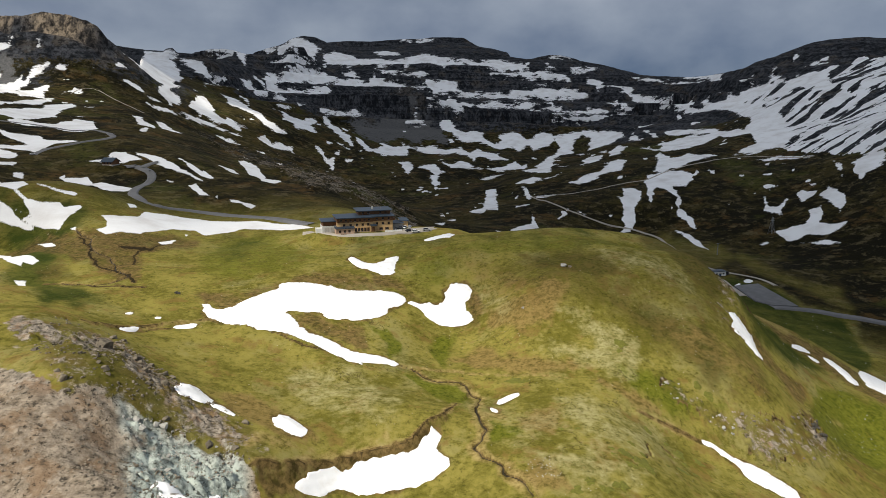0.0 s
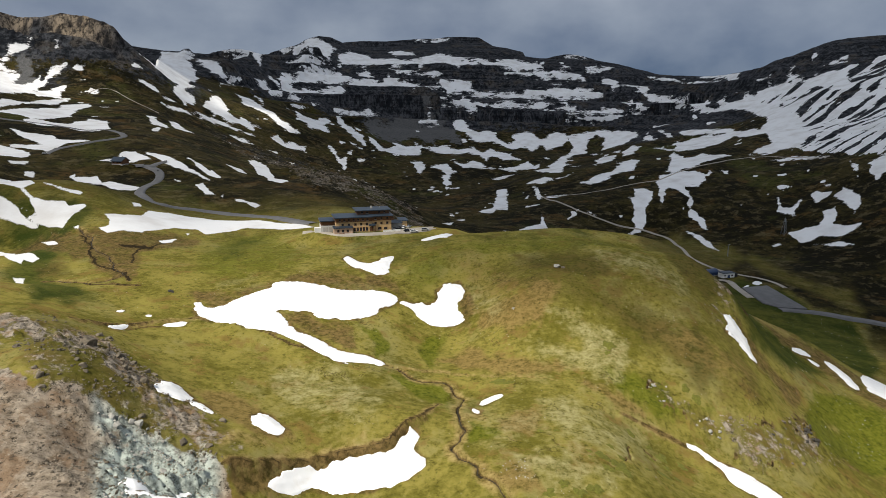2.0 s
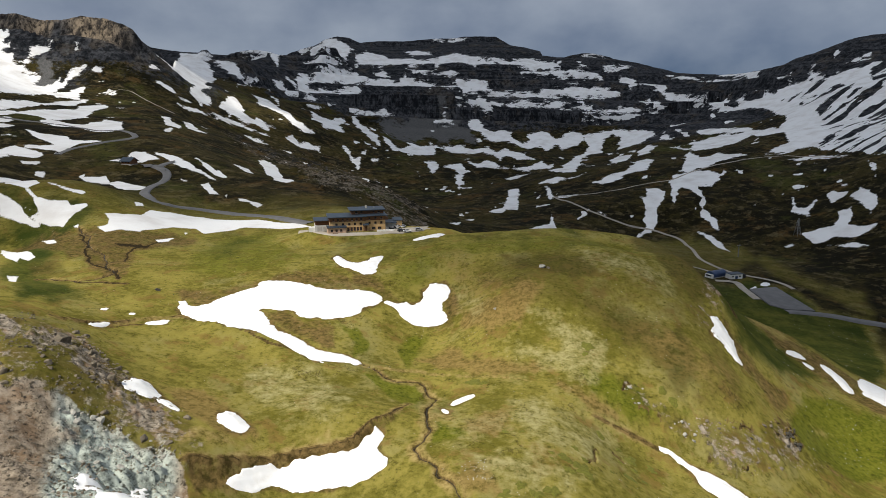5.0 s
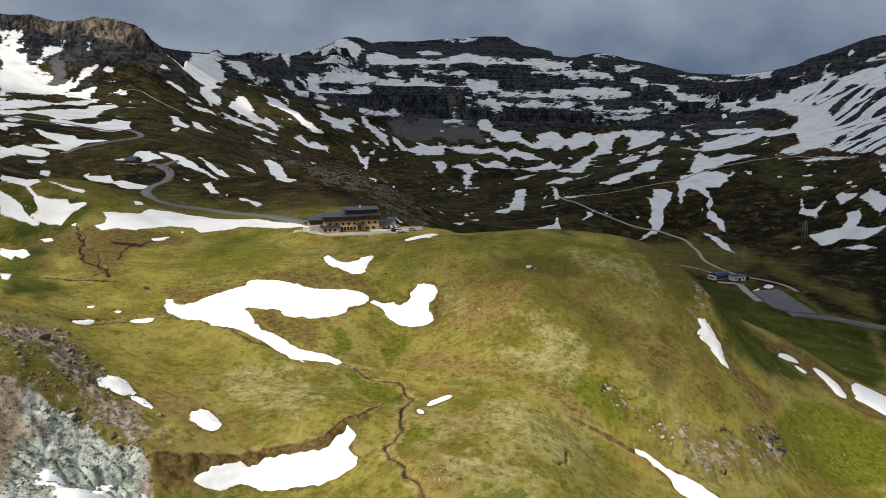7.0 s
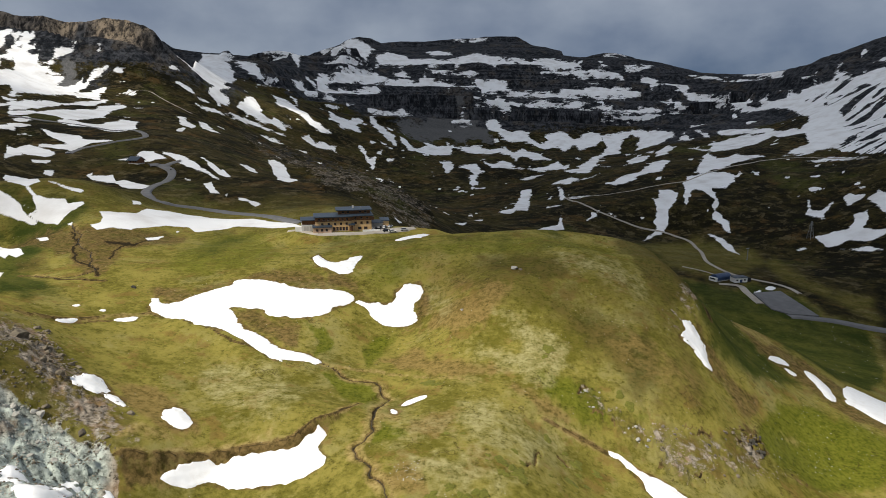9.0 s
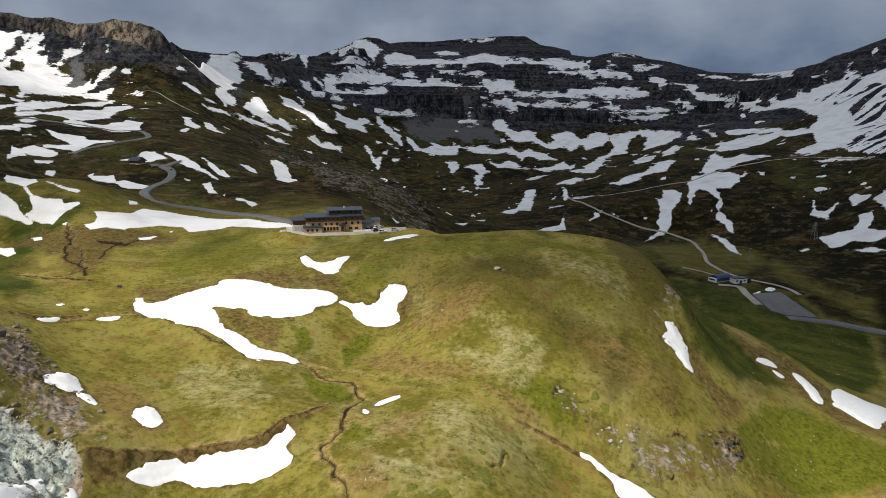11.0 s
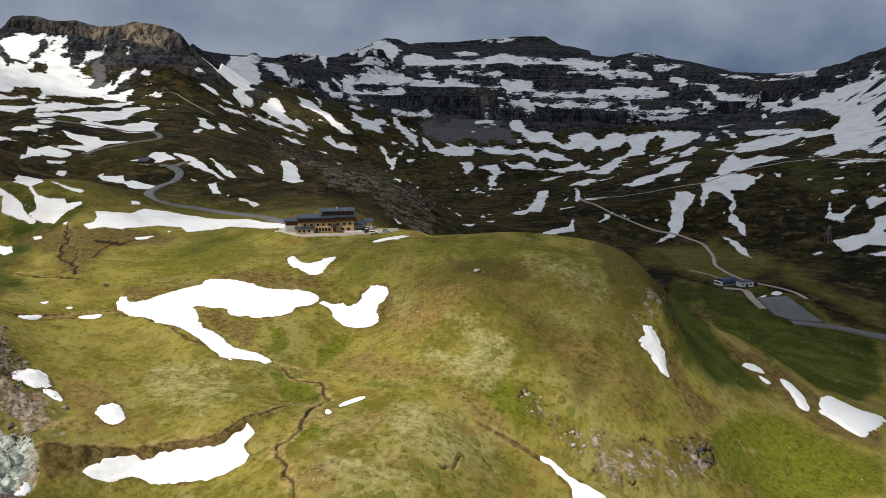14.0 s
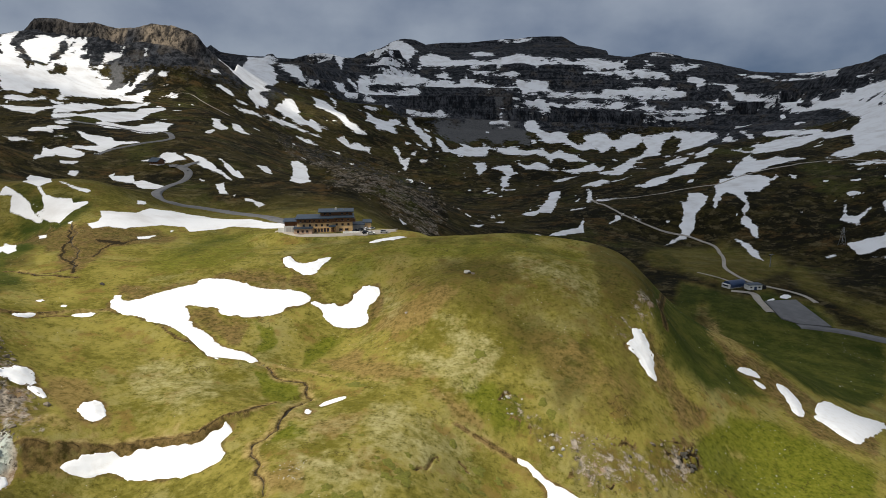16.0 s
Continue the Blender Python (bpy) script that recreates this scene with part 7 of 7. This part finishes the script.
def motorbike(x, y, turn):
    ob = base_of("motorbike", pose(x, y, max(height(x, y), height(x + 2, y), height(x - 2, y)) + 0.35, 0, 0, turn), "dark motorbike standing on the lay-by", "motorbike", "motorbikes")
    for wx in (-0.7, 0.7):
        part("wheel", rod((wx, -0.07, 0.32), (wx, 0.07, 0.32), 0.32, 12), black_rubber, ob)
    part("body", block(-0.75, 0.6, -0.22, 0.22, 0.4, 1.0, 0.1), dark_paint, ob)
    part("handlebar", rod((0.45, -0.4, 1.1), (0.45, 0.4, 1.1), 0.03, 6), steel, ob)
    return ob


bx, by = COURSE["road_pull"][1]
motorbike(bx, by, 30)
bx, by = COURSE["road_low"][-3]
motorbike(bx, by, 70)


# ---- boulders and stones ----
rock_mat = worn("grey_boulder", (0.140, 0.118, 0.088), 0.95, size=1.2, spread=0.5, bump=0.05)
dark_mat = worn("dark_boulder", (0.060, 0.055, 0.046), 0.95, size=1.0, spread=0.5, bump=0.05)
scree_mat = worn("brown_scree", (0.26, 0.215, 0.165), 0.95, size=1.0, spread=0.4, bump=0.04)
pale_mat = worn("pale_boulder", (0.33, 0.32, 0.29), 0.95, size=1.0, spread=0.3, bump=0.04)
rng = random.Random(7)


def boulder_shape(seed):
    """A block of rock broken along a handful of flat faces."""
    bm = bmesh.new()
    r = random.Random(seed)
    bmesh.ops.create_cube(bm, size=1.7)
    for _ in range(11):
        n = Vector((r.uniform(-1, 1), r.uniform(-1, 1), r.uniform(-0.7, 1))).normalized()
        cut = bmesh.ops.bisect_plane(bm, geom=bm.verts[:] + bm.edges[:] + bm.faces[:], plane_co=n * r.uniform(0.55, 0.95), plane_no=n, clear_outer=True)
        edges = [e for e in cut["geom_cut"] if isinstance(e, bmesh.types.BMEdge)]
        if edges:
            bmesh.ops.contextual_create(bm, geom=edges)
    for v in bm.verts:
        v.co += Vector((r.uniform(-1, 1), r.uniform(-1, 1), r.uniform(-1, 1))) * 0.05
        v.co.z *= 0.8
    return bm


def boulder_mesh(seed, mat):
    bm = boulder_shape(seed)
    bmesh.ops.bevel(bm, geom=bm.edges[:], offset=0.05, segments=1, affect="EDGES")
    me = bpy.data.meshes.new("boulder")
    bm.to_mesh(me)
    bm.free()
    me.materials.append(mat)
    return me


GREY_STONES = [boulder_mesh(k, rock_mat) for k in range(7)]
DARK_STONES = [boulder_mesh(30 + k, dark_mat) for k in range(4)]
PALE_STONES = [boulder_mesh(20 + k, pale_mat) for k in range(5)]


def scatter(area, count, small, large, meshes, label, group, seed, avoid=""):
    r = random.Random(seed)
    pts = COURSE[area]
    x0, x1, y0, y1 = min(p[0] for p in pts), max(p[0] for p in pts), min(p[1] for p in pts), max(p[1] for p in pts)
    xs = np.array([r.uniform(x0, x1) for _ in range(count * 9)])
    ys = np.array([r.uniform(y0, y1) for _ in range(count * 9)])
    ok = extent(xs, ys, area, 6) > 0.5
    ok &= fbm(xs, ys, 14, 3, seed) > -0.05
    if avoid:
        ok &= extent(xs, ys, avoid, 6) < 0.5
    for outline in SNOW_AREAS:
        d, side = chain(xs, ys, outline, True)
        ok &= d * side < -0.5
    xs, ys = xs[ok][:count], ys[ok][:count]
    for x, y, z in zip(xs, ys, land(xs, ys)):
        s = small + (large - small) * r.random() ** 3
        ob = new("boulder", r.choice(meshes))
        ob.matrix_world = Matrix.LocRotScale((x, y, z + 0.12 * s), Euler((r.uniform(-0.4, 0.4), r.uniform(-0.4, 0.4), r.uniform(0, 6.3))), (s * r.uniform(0.8, 1.3), s, s * r.uniform(0.7, 1.1)))
        tagged(ob, label, "boulder", group)


scatter("brown_rocks", 90, 0.3, 1.3, GREY_STONES, "weathered brownish grey boulder half sunk in turf", "boulders below the knoll", 2)
scatter("rock_knoll", 80, 0.25, 1.1, GREY_STONES, "weathered grey boulder half sunk in turf", "boulders on the knoll", 3, "rock_bare")
scatter("rock_blue", 16, 0.3, 1.3, PALE_STONES, "angular pale grey boulder on broken rock", "boulders on the rock face", 4)
scatter("rock_right", 40, 0.2, 0.8, GREY_STONES + DARK_STONES, "angular grey boulder on stony turf", "boulders on the stony rib", 5)
scatter("rock_vein", 20, 0.25, 0.8, PALE_STONES, "pale slab of rock breaking through turf", "slabs in the turf", 9)
scatter("outcrop", 16, 0.4, 1.3, DARK_STONES, "dark block of a broken outcrop", "blocks of the outcrop", 10)
scatter("source_rocks", 18, 0.3, 1.3, DARK_STONES, "dark boulder beside the head of the snow field", "boulders at the snow head", 21)
scatter("rock_rib", 16, 0.3, 1.2, GREY_STONES, "dark boulder beside a snow tongue", "boulders by the snow tongue", 6)
scatter("rock_spur", 42, 0.8, 4.0, GREY_STONES, "large grey boulder on a rocky slope", "boulders behind the hotel", 8)
for x, y, s, meshes in ((10.5, 222.5, 0.6, PALE_STONES), (31.4, 245.9, 1.3, PALE_STONES), (33.6, 245.2, 0.8, GREY_STONES), (-111.7, 162.2, 2.2, GREY_STONES)):
    ob = new("boulder", meshes[0])
    ob.matrix_world = Matrix.LocRotScale((x, y, height(x, y) + 0.15 * s), Euler((0.2, 0.1, x)), (s * 1.2, s, s))
    tagged(ob, "lone weathered boulder lying on turf", "boulder", "lone boulders")


def stones(area, count, small, large, mat, label, seed):
    """Loose stones too small to tell apart, as one spread."""
    r = np.random.default_rng(seed)
    pts = COURSE[area]
    lo, hi = np.min(pts, axis=0), np.max(pts, axis=0)
    xs, ys = r.uniform(lo[0], hi[0], count * 8), r.uniform(lo[1], hi[1], count * 8)
    ok = (extent(xs, ys, area, 10) > 0.4) & (fbm(xs, ys, 9, 3, seed) > 0.02)
    xs, ys = xs[ok][:count], ys[ok][:count]
    zs = land(xs, ys)
    bm = boulder_shape(seed)
    bmesh.ops.triangulate(bm, faces=bm.faces)
    bm.verts.ensure_lookup_table()
    shape = np.array([v.co[:] for v in bm.verts])
    tris = np.array([[v.index for v in f.verts] for f in bm.faces])
    bm.free()
    n = len(xs)
    s = small + (large - small) * r.random(n) ** 3
    a = r.uniform(0, 6.3, n)
    c, sn = np.cos(a)[:, None], np.sin(a)[:, None]
    wide = r.uniform(0.7, 1.4, (n, 1))
    px = (shape[:, 0] * c - shape[:, 1] * sn) * s[:, None] * wide + xs[:, None]
    py = (shape[:, 0] * sn + shape[:, 1] * c) * s[:, None] + ys[:, None]
    pz = shape[:, 2] * s[:, None] * r.uniform(0.6, 1.1, (n, 1)) + zs[:, None] + 0.1 * s[:, None]
    co = np.stack([px, py, pz], -1).reshape(-1, 3)
    faces = (tris[None] + (np.arange(n) * len(shape))[:, None, None]).reshape(-1, 3)
    me = bpy.data.meshes.new("loose_stones")
    me.from_pydata(co.tolist(), [], faces.tolist())
    me.materials.append(mat)
    tagged(new("loose_stones", me), label, "stones", kind="stuff")


stones("rock_knoll", 1500, 0.1, 0.45, rock_mat, "loose grey stones strewn over turf", 11)
stones("rock_bare", 1500, 0.06, 0.26, scree_mat, "broken brown rubble on bare rock", 12)
stones("rock_blue", 420, 0.08, 0.4, pale_mat, "broken pale rubble on bluish rock", 15)
stones("green_flank", 80, 0.1, 0.28, pale_mat, "small pale stones strewn over the green slope", 16)
stones("deep_flank", 70, 0.12, 0.3, pale_mat, "small pale stones strewn over the steep slope", 17)
stones("deep_valley", 50, 0.2, 0.4, pale_mat, "small pale stones strewn over the valley floor", 18)
stones("rust_near", 60, 0.08, 0.25, pale_mat, "small pale stones on brown turf", 19)
stones("rock_right", 240, 0.08, 0.35, scree_mat, "pale stones strewn over the rib", 13)
stones("rock_spur", 1600, 0.4, 1.7, rock_mat, "grey scree on the slope behind", 14)



# ---- dwarf shrubs ----
shrub_mat = worn("dwarf_shrub_leaves", (0.118, 0.118, 0.018), 0.95, size=0.5, spread=0.3)


def shrub_mesh(seed):
    """A low cushion of dwarf shrub, its outline lobed and its top set with leafy sprigs."""
    r = random.Random(seed)
    lobes = [(r.uniform(0, 6.3), r.uniform(0.10, 0.26), k) for k in (2, 3, 5)]

    def reach(a):
        return 1 + sum(w * math.sin(k * a + p) for p, w, k in lobes)

    bm = bmesh.new()
    rings = []
    for i, (q, z) in enumerate(((1.0, -0.12), (0.9, 0.05), (0.68, 0.13), (0.4, 0.18))):
        rings.append([bm.verts.new((q * reach(a) * math.cos(a), q * reach(a) * math.sin(a), z + r.uniform(-0.02, 0.03) * (i > 0))) for a in (math.tau * k / 18 for k in range(18))])
    top = bm.verts.new((0, 0, 0.2))
    for low, up in zip(rings, rings[1:]):
        for k in range(18):
            bm.faces.new((low[k], low[(k + 1) % 18], up[(k + 1) % 18], up[k]))
    for k in range(18):
        bm.faces.new((rings[-1][k], rings[-1][(k + 1) % 18], top))
    for _ in range(130):
        a, q = r.uniform(0, 6.3), math.sqrt(r.random()) * 1.04
        x, y, z = q * reach(a) * math.cos(a), q * reach(a) * math.sin(a), 0.17 * (1 - q**3) - 0.02
        w, h = r.uniform(0.05, 0.10), r.uniform(0.05, 0.13)
        foot = [bm.verts.new((x + w * math.cos(b + a), y + w * math.sin(b + a), z)) for b in (0, 2.1, 4.2)]
        tip = bm.verts.new((x + r.uniform(-0.05, 0.05), y + r.uniform(-0.05, 0.05), z + h))
        for k in range(3):
            bm.faces.new((foot[k], foot[(k + 1) % 3], tip))
    me = bpy.data.meshes.new("dwarf_shrub")
    bm.to_mesh(me)
    bm.free()
    me.materials.append(shrub_mat)
    return me


SHRUBS = [shrub_mesh(40 + k) for k in range(5)]
r = random.Random(5)


def shrub(x, y, size):
    ob = new("dwarf_shrub", r.choice(SHRUBS))
    e = 0.5 * size
    tilt = Vector((height(x - e, y) - height(x + e, y), height(x, y - e) - height(x, y + e), 2 * e)).normalized()
    ob.matrix_world = Matrix.Translation((x, y, height(x, y) + 0.05)) @ tilt.to_track_quat("Z", "Y").to_matrix().to_4x4() @ Matrix.Rotation(r.uniform(0, 6.3), 4, "Z") @ Matrix.Diagonal((size, size * r.uniform(0.75, 1.1), 0.45 + 0.2 * size, 1))
    tagged(ob, "low dark green cushion of dwarf shrub on turf", "shrub", "dwarf shrubs on the meadow")


for x, y, size in (
    (20.2, 138.8, 1.81),
    (22.8, 137.5, 1.16),
    (24.4, 136.0, 2.04),
    (20.4, 134.3, 1.26),
    (24.0, 144.6, 0.93),
    (25.5, 140.6, 0.92),
    (17.1, 139.6, 0.65),
    (16.7, 137.4, 0.51),
    (34.0, 158.6, 1.59),
    (38.5, 156.3, 1.01),
    (41.2, 154.1, 2.15),
    (37.9, 145.0, 1.91),
    (42.5, 146.5, 0.97),
    (41.2, 150.2, 0.84),
    (15.1, 126.5, 1.83),
    (11.2, 124.8, 1.51),
    (8.1, 127.1, 1.23),
    (11.1, 148.8, 0.75),
    (6.8, 148.8, 0.82),
    (37.5, 151.0, 0.7),
    (32.6, 141.7, 0.66),
    (25.5, 133.7, 0.76),
    (46.6, 153.2, 1.29),
    (0.6, 182.1, 2.11),
    (3.6, 181.0, 1.28),
    (4.3, 124.0, 1.52),
    (29.1, 165.8, 1.48),
    (61.5, 179.2, 1.92),
    (59.1, 182.4, 1.45),
    (38.9, 197.8, 2.2),
    (37.3, 193.6, 1.16),
):
    shrub(x, y, size)
